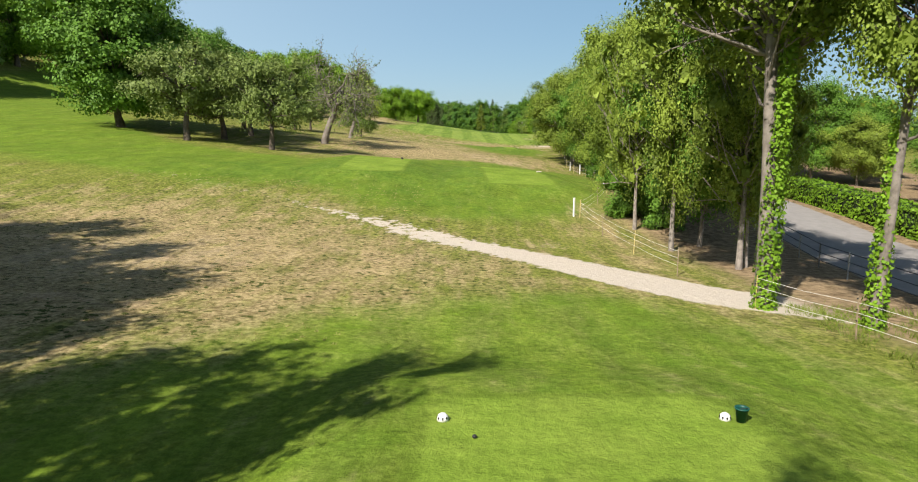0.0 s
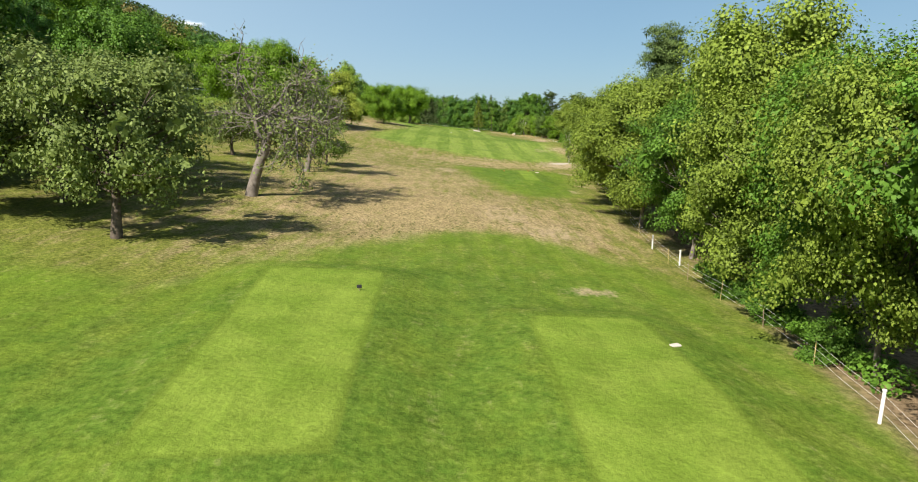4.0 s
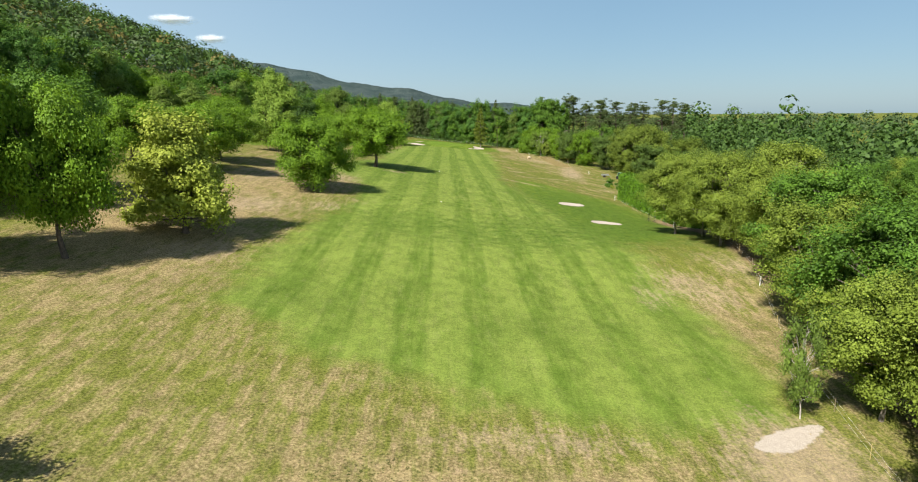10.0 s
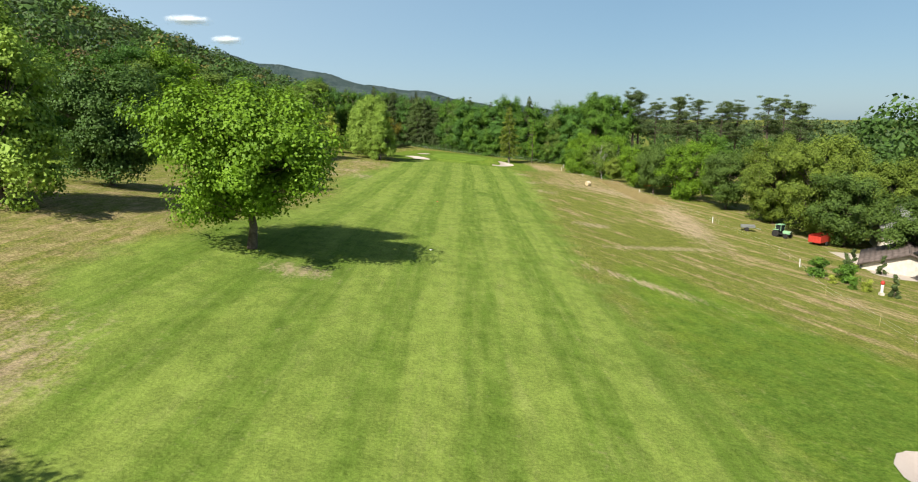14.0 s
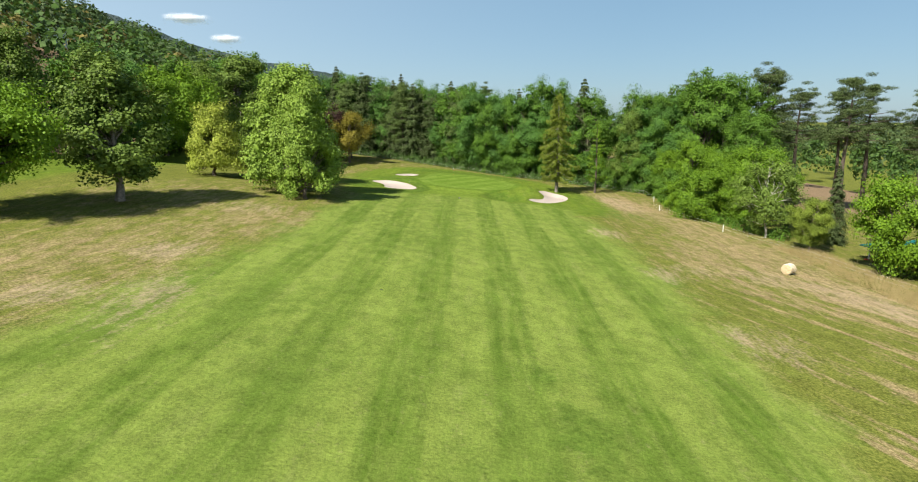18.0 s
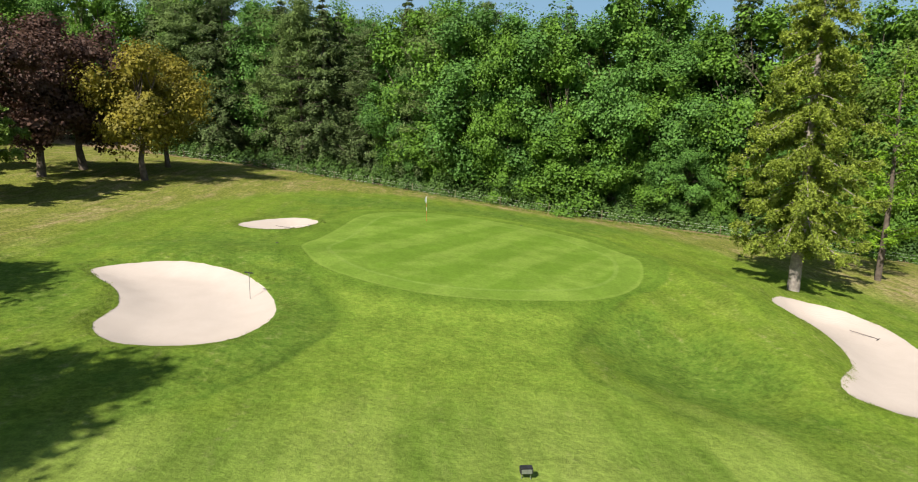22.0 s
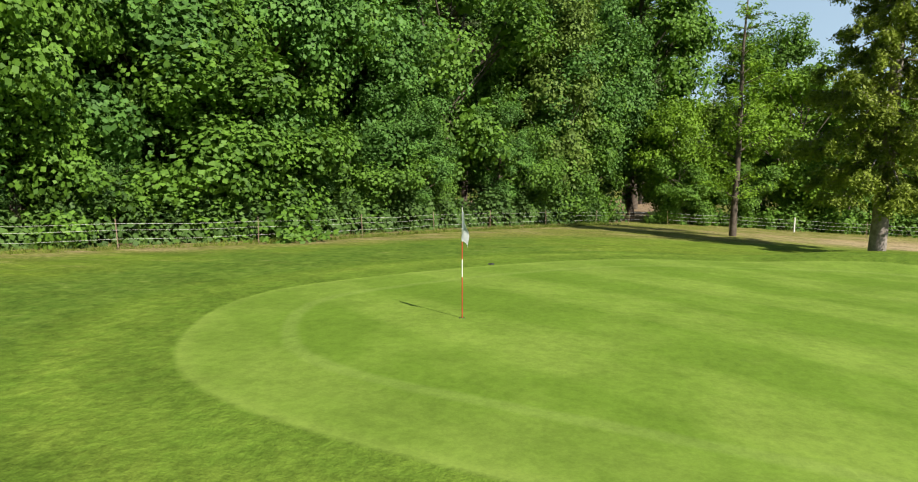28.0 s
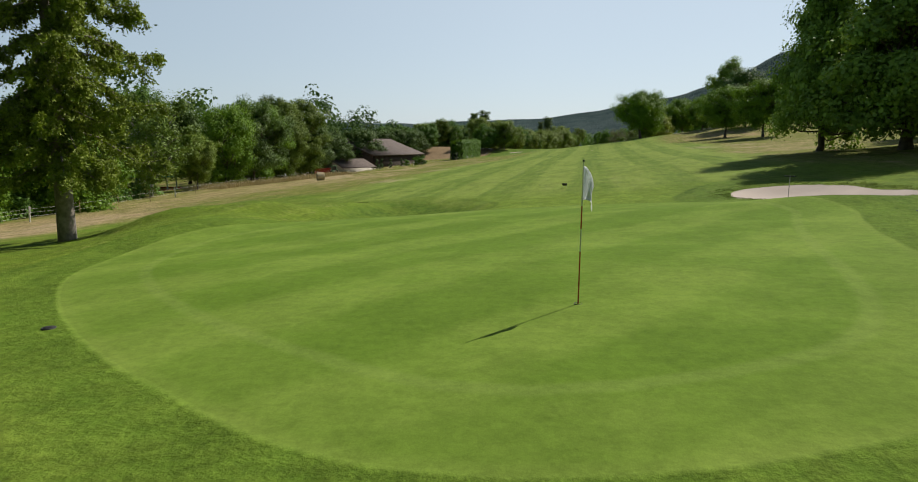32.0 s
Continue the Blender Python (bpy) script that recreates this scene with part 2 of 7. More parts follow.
LUSH = [closed_curve(q) for q in (
    [(-9, -10), (-9, 8), (-3, 17), (4, 21), (9, 16), (10, 4), (9, -10)],
    [(-12.5, 47), (-7, 41), (0, 37), (6, 38), (11.5, 47), (13.5, 60), (13.2, 76), (8.5, 83), (2, 86.5), (-3.5, 81.5), (-11.5, 70.5), (-14.5, 60)],
    [(2.6, 130), (2.2, 139), (0.6, 150.5), (8, 153.6), (16.5, 154.4), (20.5, 150), (19.4, 139), (17.4, 127), (13.4, 114), (6.5, 113), (5.0, 124)],
    [(20, 235), (22, 262), (19, 290), (23, 320), (33, 304), (42, 280), (40, 250), (32, 228)],
    [(-60, 100), (-95, 80), (-106, 200), (-106, 420), (-90, 520), (-62, 505), (-66, 400), (-75, 300), (-64, 200)],
    [(-12, 46), (-20, 44), (-40, 52), (-75, 70), (-78, 112), (-50, 97), (-32, 72), (-15, 62)],
    [(-25, 505), (-18, 522), (-4, 529), (12, 520), (23, 504), (30, 490), (28, 472), (18, 462), (-14, 462), (-24, 482)])]
PATH = [(-22, 46), (-11, 40.2), (-4, 34.8), (0, 31), (3.5, 27.4), (6.5, 24), (9.2, 21), (12.4, 19.2), (19, 16)]
GRAVEL = [closed_curve(q) for q in (
    [(67.8, 355), (72, 352.5), (79, 355), (85, 356), (88, 345), (77, 336), (67, 330), (62.7, 332.5), (65, 343)],
    [(21.2, 175.0), (24.2, 177.0), (27.6, 177.9), (26.0, 176.0), (23.2, 174.2)])]
ROAD = [(16, -60), (19.5, -10), (20.6, 25), (24.5, 52), (29, 80), (33, 112), (37, 150), (43, 190), (52, 230)]


def blob(x, y, cx, cy, rx, ry, turn=0.0):
    c, s = math.cos(radians(turn)), math.sin(radians(turn))
    u, v = ((x - cx) * c + (y - cy) * s) / rx, (-(x - cx) * s + (y - cy) * c) / ry
    return np.exp(-np.clip(u * u + v * v, 0, 40) ** 1.5)


def height(x, y):
    """The ground with its teeing platforms, the green's plateau, hollows, bunkers and the wooded hill."""
    x, y = np.asarray(x, float), np.asarray(y, float)
    z = base_height(x, y)
    for q in TEES:
        z = z + 0.46 * smooth(-3.2, -0.1, inside_by(x, y, q))
    z = z - 0.85 * blob(x, y, 8.8, 484, 3.6, 5.6, 15) + 0.35 * blob(x, y, -15, 496.2, 6.5, 2.2) + 0.3 * blob(x, y, 19.5, 494.8, 5, 2.2) + 0.35 * smooth(-4.5, 0.5, inside_by(x, y, GREEN)) * smooth(505, 495, y)
    for q, deep in zip(BUNKERS, (0.4, 0.3, 0.4, 0.3, 0.3)):
        d = inside_by(x, y, q)
        z = z + 0.14 * np.exp(-((d + 0.7) / 0.7) ** 2) - deep * smooth(-0.15, 1.6, d)
    z = z + 0.85 * blob(x, y, 15.2, 494.5, 3.2, 7.5, 12) + 0.8 * blob(x, y, 13.0, 486.0, 2.5, 6.5, -8) + 0.35 * np.exp(-((inside_by(x, y, BUNKER_EAST) + 1.6) / 1.3) ** 2) * smooth(484, 489, y) * smooth(21, 18, x)
    # the wooded mountainside in the west, and gentle ground far off
    west = np.clip(-95 - x, 0, 2200)
    z = z + smooth(-150, 250, y) * (0.45 + 0.55 * smooth(1000, 560, y)) * (west * 0.40 - west ** 2 * 6.0e-5) + 4 * blob(x, y, -175, 600, 70, 120) + 0.02 * np.clip(y - 640, 0, 1500)
    z = z - smooth(72, 190, x) * 5 - smooth(120, 420, x) * 13
    z = z - 0.02 * np.clip(-40 - y, 0, 500)
    # small unevenness
    z = z + 0.10 * np.sin(x * 0.31 + 1.3 * np.sin(y * 0.11)) * np.sin(y * 0.23 + 0.7) * smooth(30, 3, np.abs(inside_by(x, y, GREEN)) * 0 + 20)
    return z


def ground_at(x, y):
    return float(height(np.array([float(x)]), np.array([float(y)]))[0])


# ---- ground material: one sheet, its kinds of turf told apart by fields on it ----
def ground_material():
    n = Nodes("turf")
    at = n.place()
    wob = n.math("SUBTRACT", n.noise(at, 1.1, 4.0, 0.6), 0.5)
    wob_big = n.math("SUBTRACT", n.noise(at, 0.22, 3.0, 0.5), 0.5)

    def field(name, edge, wobble, big=0.0):
        d = n.math("MULTIPLY_ADD", wob, wobble, n.attr(name))
        if big:
            d = n.math("MULTIPLY_ADD", wob_big, big, d)
        return n.ramp(d, -edge, edge)
    fine = n.noise(at, 17.0, 5.0, 0.75)
    blades = n.noise(n.stretch(at, (70.0, 24.0, 40.0), 0.5), 1.0, 3.0, 0.75)
    mid = n.noise(at, 5.5, 4.0, 0.7, (0.3, 0.7))
    tuft = n.noise(at, 2.6, 6.0, 0.7, (0.3, 0.7))
    broad = n.noise(at, 0.12, 5.0, 0.6, (0.3, 0.7))
    patch = n.noise(at, 0.45, 5.0, 0.65, (0.34, 0.66))
    streak = n.noise(n.stretch(at, (1.5, 0.28, 1.0), 0.25), 1.0, 4.0, 0.65, (0.3, 0.7))
    # rough: olive green into straw
    rough_green = n.mix(mid, (0.086, 0.117, 0.014), (0.172, 0.198, 0.033))
    straw = n.mix(mid, (0.218, 0.172, 0.068), (0.375, 0.308, 0.145))
    earth = n.mix(fine, (0.33, 0.235, 0.125), (0.50, 0.385, 0.24))
    straw = n.mix(n.math("MULTIPLY", n.noise(at, 0.33, 4.0, 0.6, (0.55, 0.75)), 0.6), straw, earth)
    amount = n.math("ADD", n.attr("dry"), n.math("MULTIPLY", n.math("SUBTRACT", patch, 0.5), 0.26))
    amount = n.math("ADD", amount, n.math("MULTIPLY", n.math("SUBTRACT", tuft, 0.5), 0.22))
    amount = n.math("ADD", amount, n.math("MULTIPLY", n.math("SUBTRACT", streak, 0.5), 0.36))
    swath = n.noise(n.stretch(at, (0.62, 0.075, 1.0), 0.3), 1.0, 6.0, 0.72, (0.3, 0.7))
    amount = n.math("ADD", amount, n.math("MULTIPLY", n.math("SUBTRACT", swath, 0.5), 0.34))
    # swaths of dry hay on the eastern slope lie askew to the fairway
    apart = n.add("SeparateXYZ", Vector=at)
    skew = n.add("CombineXYZ", X=n.math("MULTIPLY_ADD", apart.outputs[0], 0.52, n.math("MULTIPLY", apart.outputs[1], 0.26)), Y=n.math("MULTIPLY_ADD", apart.outputs[0], -0.023, n.math("MULTIPLY", apart.outputs[1], 0.044)))
    hay = n.noise(skew.outputs[0], 1.0, 5.0, 0.7, (0.44, 0.66))
    slope = n.math("MULTIPLY", n.ramp(apart.outputs[0], 17.0, 24.0), n.math("MULTIPLY", n.ramp(apart.outputs[1], 290.0, 305.0), n.ramp(apart.outputs[1], 440.0, 405.0)))
    amount = n.math("MULTIPLY_ADD", n.math("MULTIPLY", slope, n.math("SUBTRACT", hay, 0.22)), 0.85, amount)
    col = n.mix(n.ramp(amount, 0.12, 0.88), rough_green, straw)
    bleached = n.ramp(n.math("ADD", n.math("ADD", n.attr("bare"), n.math("MULTIPLY", n.math("SUBTRACT", tuft, 0.5), 0.45)), n.math("MULTIPLY", n.math("SUBTRACT", streak, 0.5), 0.45)), 0.16, 0.95, 0.0, 0.85)
    pale_earth = n.mix(fine, (0.30, 0.24, 0.14), (0.49, 0.405, 0.265))
    # dark weed tufts in the dry places
    weed = n.math("MULTIPLY", n.noise(at, 3.4, 3.0, 0.6, (0.57, 0.64)), n.ramp(n.attr("weed"), 0.05, 0.4))
    col = n.mix(weed, col, (0.055, 0.070, 0.014, 1))
    # lush turf round tees and green
    lush = n.mix(tuft, (0.077, 0.156, 0.007), (0.126, 0.216, 0.011))
    rows = n.noise(n.stretch(at, (0.85, 0.03, 1.0), -0.03), 1.0, 2.0, 0.6, (0.36, 0.64))
    lush = n.mix(n.math("MULTIPLY", rows, 0.62), lush, (0.060, 0.132, 0.008, 1))
    lush = n.mix(n.math("MULTIPLY", broad, 0.18), lush, (0.160, 0.235, 0.018, 1))
    lush = n.mix(n.math("MULTIPLY", streak, 0.13), lush, (0.17, 0.215, 0.030, 1))
    on_lush = n.math("MULTIPLY", field("lush", 2.0, 2.4, 3.6), n.math("MULTIPLY_ADD", patch, 0.25, 0.75))
    col = n.mix(on_lush, col, lush)
    # mown fairway with bands, their sheen by mowing direction put into the colour
    sep = n.add("SeparateXYZ", Vector=at)
    bent = n.math("MULTIPLY_ADD", n.noise(at, 0.02, 1.0, 0.5), 1.2, sep.outputs[0])
    band = n.ramp(n.math("SINE", n.math("MULTIPLY", bent, 2 * math.pi / 6.4)), -0.5, 0.5)
    thin = n.ramp(n.math("SINE", n.math("MULTIPLY", bent, 2 * math.pi / 1.07)), -0.7, 0.7)
    along_mow = n.noise(n.stretch(at, (1.4, 0.10, 1.0)), 1.0, 3.0, 0.6, (0.3, 0.7))
    soft = n.math("MULTIPLY_ADD", n.math("SUBTRACT", patch, 0.5), 0.40, n.math("MULTIPLY", band, 0.66))
    soft = n.math("ADD", soft, n.math("MULTIPLY", thin, 0.10))
    soft = n.math("ADD", soft, n.math("MULTIPLY", along_mow, 0.60))
    fair = n.mix(soft, (0.080, 0.152, 0.013), (0.172, 0.250, 0.038))
    dull = n.math("MULTIPLY", n.noise(n.stretch(at, (1.0, 0.5, 1.0), 0.3), 0.16, 6.0, 0.7, (0.46, 0.70)), 0.55)
    fair = n.mix(dull, fair, (0.072, 0.138, 0.013, 1))
    pale = n.math("MULTIPLY", n.noise(n.stretch(at, (1.3, 0.22, 1.0), -0.12), 0.55, 5.0, 0.7, (0.52, 0.75)), 0.45)
    fair = n.mix(pale, fair, (0.235, 0.282, 0.075, 1))
    fair = n.mix(n.math("MULTIPLY", n.ramp(n.attr("dry"), 0.35, 0.9), 0.6), fair, (0.30, 0.29, 0.09, 1))
    fair = n.mix(n.math("MULTIPLY", broad, 0.3), fair, (0.150, 0.238, 0.032, 1))
    on_fair = field("fair", 2.6, 3.5, 8.0)
    col = n.mix(on_fair, col, fair)
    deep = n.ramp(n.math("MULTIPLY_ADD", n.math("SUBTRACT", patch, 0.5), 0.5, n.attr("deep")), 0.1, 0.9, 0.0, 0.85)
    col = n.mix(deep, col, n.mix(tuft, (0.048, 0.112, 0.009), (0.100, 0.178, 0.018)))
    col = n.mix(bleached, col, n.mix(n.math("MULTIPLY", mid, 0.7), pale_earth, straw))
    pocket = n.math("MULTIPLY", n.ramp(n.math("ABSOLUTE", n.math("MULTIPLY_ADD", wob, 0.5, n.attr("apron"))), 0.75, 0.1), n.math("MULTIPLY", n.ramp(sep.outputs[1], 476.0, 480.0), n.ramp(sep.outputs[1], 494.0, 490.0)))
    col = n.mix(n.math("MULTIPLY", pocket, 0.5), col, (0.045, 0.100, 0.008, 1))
    # apron, green and tees
    apron = n.mix(tuft, (0.092, 0.178, 0.012), (0.150, 0.238, 0.022))
    apron = n.mix(n.math("MULTIPLY", patch, 0.12), apron, (0.19, 0.235, 0.030, 1))
    d_apron = n.math("MULTIPLY_ADD", wob, 0.35, n.attr("apron"))
    # outer rim darkened: the shadow of the apron's step put into its colour
    apron = n.mix(n.math("MULTIPLY", n.ramp(d_apron, 1.1, 0.1, 0.0, 0.6), n.ramp(sep.outputs[1], 482.0, 489.0)), apron, (0.052, 0.120, 0.007, 1))
    d_green = n.math("MULTIPLY_ADD", wob, 0.1, n.attr("green"))
    apron = n.mix(n.ramp(d_green, -2.0, -0.5, 0.0, 0.55), apron, (0.060, 0.132, 0.008, 1))
    col = n.mix(n.math("MULTIPLY", field("apron", 0.18, 0.35), n.ramp(sep.outputs[1], 473.0, 484.0)), col, apron)
    # diagonal mowing bands of the green, their sheen put into the colour too
    diag = n.math("MULTIPLY_ADD", sep.outputs[0], 0.83, n.math("MULTIPLY", sep.outputs[1], -0.56))
    gband = n.ramp(n.math("SINE", n.math("MULTIPLY", diag, 2 * math.pi / 4.2)), -0.5, 0.5)
    green = n.mix(n.math("MULTIPLY_ADD", n.math("SUBTRACT", patch, 0.5), 0.6, n.math("MULTIPLY", gband, 0.46)), (0.094, 0.186, 0.012), (0.162, 0.262, 0.032))
    green = n.mix(n.math("MULTIPLY", n.ramp(d_green, 0.35, 0.08), 0.12), green, (0.30, 0.38, 0.08, 1))
    inner = n.math("SUBTRACT", 1.0, n.ramp(n.math("ABSOLUTE", n.math("SUBTRACT", d_green, 1.7)), 0.06, 0.22))
    green = n.mix(n.math("MULTIPLY", inner, 0.28), green, (0.20, 0.29, 0.06, 1))
    green = n.mix(n.ramp(d_green, 1.9, 1.2, 0.0, 0.24), green, (0.150, 0.238, 0.032, 1))
    on_green = field("green", 0.07, 0.1)
    col = n.mix(on_green, col, green)
    tee = n.mix(patch, (0.122, 0.212, 0.016), (0.170, 0.262, 0.027))
    tee = n.mix(n.math("MULTIPLY", n.ramp(n.attr("tee"), 0.35, 0.1), 0.55), tee, (0.080, 0.135, 0.010, 1))
    on_tee = field("tee", 0.10, 0.16)
    col = n.mix(on_tee, col, tee)
    short = n.math("MAXIMUM", on_green, n.math("MULTIPLY", on_tee, 0.7))
    # grain of the single blades
    value = n.add("HueSaturation", Color=col)
    grain = n.math("MULTIPLY_ADD", n.math("ADD", n.math("ADD", fine, blades), n.math("MULTIPLY", mid, 0.50)), n.math("MULTIPLY_ADD", short, -0.40, n.math("MULTIPLY_ADD", on_fair, -0.12, n.math("MULTIPLY_ADD", on_lush, -0.14, 0.92))), n.math("MULTIPLY_ADD", short, 0.49, n.math("MULTIPLY_ADD", on_fair, 0.15, n.math("MULTIPLY_ADD", on_lush, 0.165, -0.15))))
    mottle = n.noise(n.stretch(at, (1.0, 0.7, 1.0), 0.2), 0.75, 5.0, 0.72, (0.3, 0.7))
    grain = n.math("ADD", grain, n.math("MULTIPLY", n.math("SUBTRACT", mottle, 0.5), n.math("MULTIPLY_ADD", short, -0.12, 0.32)))
    value.inputs["Hue"].default_value = 0.489
    value.inputs["Saturation"].default_value = 0.95
    n.put(value.inputs["Value"], grain)
    col = value.outputs[0]
    # trodden gravel path and the road
    gravel = n.mix(fine, (0.40, 0.345, 0.28), (0.55, 0.49, 0.42))
    broken = n.math("MULTIPLY_ADD", n.math("SUBTRACT", n.noise(at, 2.2, 5.0, 0.7), 0.5), n.ramp(sep.outputs[0], -3.0, 6.0, 4.6, 1.0), n.attr("path"))
    col = n.mix(n.ramp(broken, -0.12, 0.12), col, gravel)
    floor = n.mix(tuft, (0.125, 0.088, 0.050), (0.34, 0.25, 0.15))
    col = n.mix(n.ramp(n.math("MULTIPLY_ADD", wob, 1.6, n.attr("wood")), -1.0, 1.0), col, floor)
    tar = n.mix(n.noise(at, 1.5, 5.0, 0.65), (0.20, 0.19, 0.18), (0.33, 0.31, 0.295))
    col = n.mix(n.ramp(n.math("MULTIPLY_ADD", wob, 0.5, n.attr("road")), -0.15, 0.15), col, tar)
    # sand
    raked = n.math("SINE", n.math("MULTIPLY", n.math("MULTIPLY_ADD", wob_big, 2.2, sep.outputs[1]), 55.0))
    sand = n.mix(n.math("MULTIPLY_ADD", n.noise(at, 0.9, 4.0, 0.6), 0.8, n.math("MULTIPLY", raked, 0.12)), (0.43, 0.365, 0.315), (0.53, 0.465, 0.41))
    col = n.mix(n.ramp(n.math("MULTIPLY_ADD", wob, 0.22, n.attr("sand")), -0.03, 0.03), col, sand)
    on_sand = n.ramp(n.attr("sand"), -0.05, 0.05)
    n.bump(n.math("MULTIPLY", n.math("ADD", n.math("MULTIPLY", fine, 0.6), n.math("MULTIPLY", tuft, 1.0)), n.math("SUBTRACT", n.math("MULTIPLY_ADD", on_green, -0.85, 1.0), n.math("MULTIPLY", on_sand, 0.9))), 0.6, 0.045)
    return n.done(col, 0.95, 0.0, 0.05)


def spread(lo, hi, step, far_lo, far_hi):
    """Grid lines: even from lo to hi, then ever wider out to the horizon."""
    mid = list(np.arange(lo, hi + step / 2, step))
    out, s, v = [], step, hi
    while v < far_hi:
        s *= 1.22
        v += s
        out.append(v)
    back, s, v = [], step, lo
    while v > far_lo:
        s *= 1.22
        v -= s
        back.append(v)
    return back[::-1] + mid + out


def build_ground():
    xs = np.array(spread(-46, 50, 1.0, -3600, 3600))
    ys_mid = np.concatenate([np.arange(-12, 80, 0.8), np.arange(80, 466, 1.3), np.arange(466, 532, 0.5)])
    ys = np.array([v for v in spread(-12, 532, 1.3, -3600, 4200) if v < -12] + list(ys_mid) + [v for v in spread(-12, 532, 1.3, -3600, 4200) if v > 532])
    gx, gy = np.meshgrid(xs, ys)
    gz = height(gx, gy)
    nx, ny = len(xs), len(ys)
    verts = np.stack([gx, gy, gz], -1).reshape(-1, 3)
    i = np.arange(ny - 1)[:, None] * nx + np.arange(nx - 1)[None]
    faces = np.stack([i, i + 1, i + nx + 1, i + nx], -1).reshape(-1, 4)
    me = raw_mesh("ground", verts, faces)
    me.polygons.foreach_set("use_smooth", np.ones(len(faces), bool))
    x, y = verts[:, 0], verts[:, 1]
    big = lambda polys: np.max([inside_by(x, y, q) for q in polys], 0)
    dry = 0.40 - 0.45 * smooth(110, 190, x)
    for cx, cy, rx, ry, turn, k in DRY:
        dry = dry + k * blob(x, y, cx, cy, rx, ry, turn)
    fields = {
        "fair": inside_by(x, y, FAIRWAY), "green": inside_by(x, y, GREEN), "apron": inside_by(x, y, APRON),
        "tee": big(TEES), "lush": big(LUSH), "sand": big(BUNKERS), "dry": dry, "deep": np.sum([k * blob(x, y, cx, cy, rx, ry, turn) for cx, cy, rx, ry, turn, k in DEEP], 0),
        "path": np.max([np.interp(along(x, y, PATH), [0, 12], [1.0, -11]) - 1.25 * smooth(1, -13, x) + 0.55 * smooth(0, 8, x)] + [np.clip(inside_by(x, y, q), -11, 1.5) for q in GRAVEL], 0), "bare": np.max([k * blob(x, y, cx, cy, rx, ry, turn) for cx, cy, rx, ry, turn, k in BARE], 0),
        "weed": np.max([blob(x, y, *w) for w in WEEDS], 0), "road": 3.4 - along(x, y, ROAD), "wood": wood_floor(x, y)}
    for key, v in fields.items():
        a = me.attributes.new(key, "FLOAT", "POINT")
        a.data.foreach_set("value", np.clip(np.asarray(v, np.float32), -12, 12))
    me.materials.append(ground_material())
    return tagged(new("ground", me), "golf course ground of mown turf, dry rough, sand and gravel", "ground", kind="structure")


def raw_mesh(name, verts, faces):
    me = bpy.data.meshes.new(name)
    verts, faces = np.asarray(verts, np.float32), np.asarray(faces, np.int32)
    me.vertices.add(len(verts))
    me.vertices.foreach_set("co", verts.ravel())
    k = faces.shape[1]
    me.loops.add(faces.size)
    me.loops.foreach_set("vertex_index", faces.ravel())
    me.polygons.add(len(faces))
    me.polygons.foreach_set("loop_start", np.arange(0, faces.size, k, dtype=np.int32))
    me.update(calc_edges=True)
    return me


# centre, half-sizes, turn, amount: where the rough has dried out (or stayed green)
DRY = [(-14, 142, 22, 30, 0, 0.15), (-12, 90, 13, 24, 0, 0.22), (-4, 70, 12, 10, 0, 0.14), (2, 14, 11, 7, 0, 0.14), (-14, 25, 14, 13, 20, 0.62), (-26, 10, 18, 16, 0, 0.25), (-3, 36, 8, 6, 0, -0.12), (2, 20, 6, 9, 0, 0.12), (4, 92, 16, 11, 0, 0.35), (-4, 112, 15, 24, 0, 0.3), (8, 166, 16, 8, 0, 0.4),
       (-25, 140, 20, 22, 0, 0.05), (-34, 208, 12, 22, 0, 0.5), (-20, 176, 22, 18, 0, 0.12), (-34, 244, 13, 30, 0, 0.42), (-36, 345, 12, 16, 0, 0.3), (-22, 262, 9, 14, 0, 0.35), (-38, 300, 14, 30, 0, 0.25), (29, 345, 10, 40, 0, -0.12),
       (46, 385, 7, 48, -6, 0.35), (40, 440, 7, 35, 0, 0.4), (30, 432, 4, 14, 0, 0.3), (27, 400, 6, 26, 0, -0.1), (-34, 408, 12, 18, 0, 0.2), (-42, 445, 14, 18, 0, 0.2), (-24, 432, 6, 10, 0, 0.25), (32, 338, 13, 42, 0, -0.2), (30, 395, 8, 20, 0, -0.12),
       (33, 486, 8, 16, 0, 0.5), (20, 524, 24, 6, -28, 0.3), (33, 195, 8, 14, 0, 0.35), (9, 60, 3, 30, 0, 0.2), (10, 36, 5, 14, 0, 0.15), (40, 320, 8, 24, 0, 0.15),
       (-34, 58, 22, 15, -8, -0.34), (-70, 130, 30, 90, 0, -0.3), (-70, 480, 30, 60, 0, -0.3), (2300, 300, 2200, 5000, 0, -0.45)]


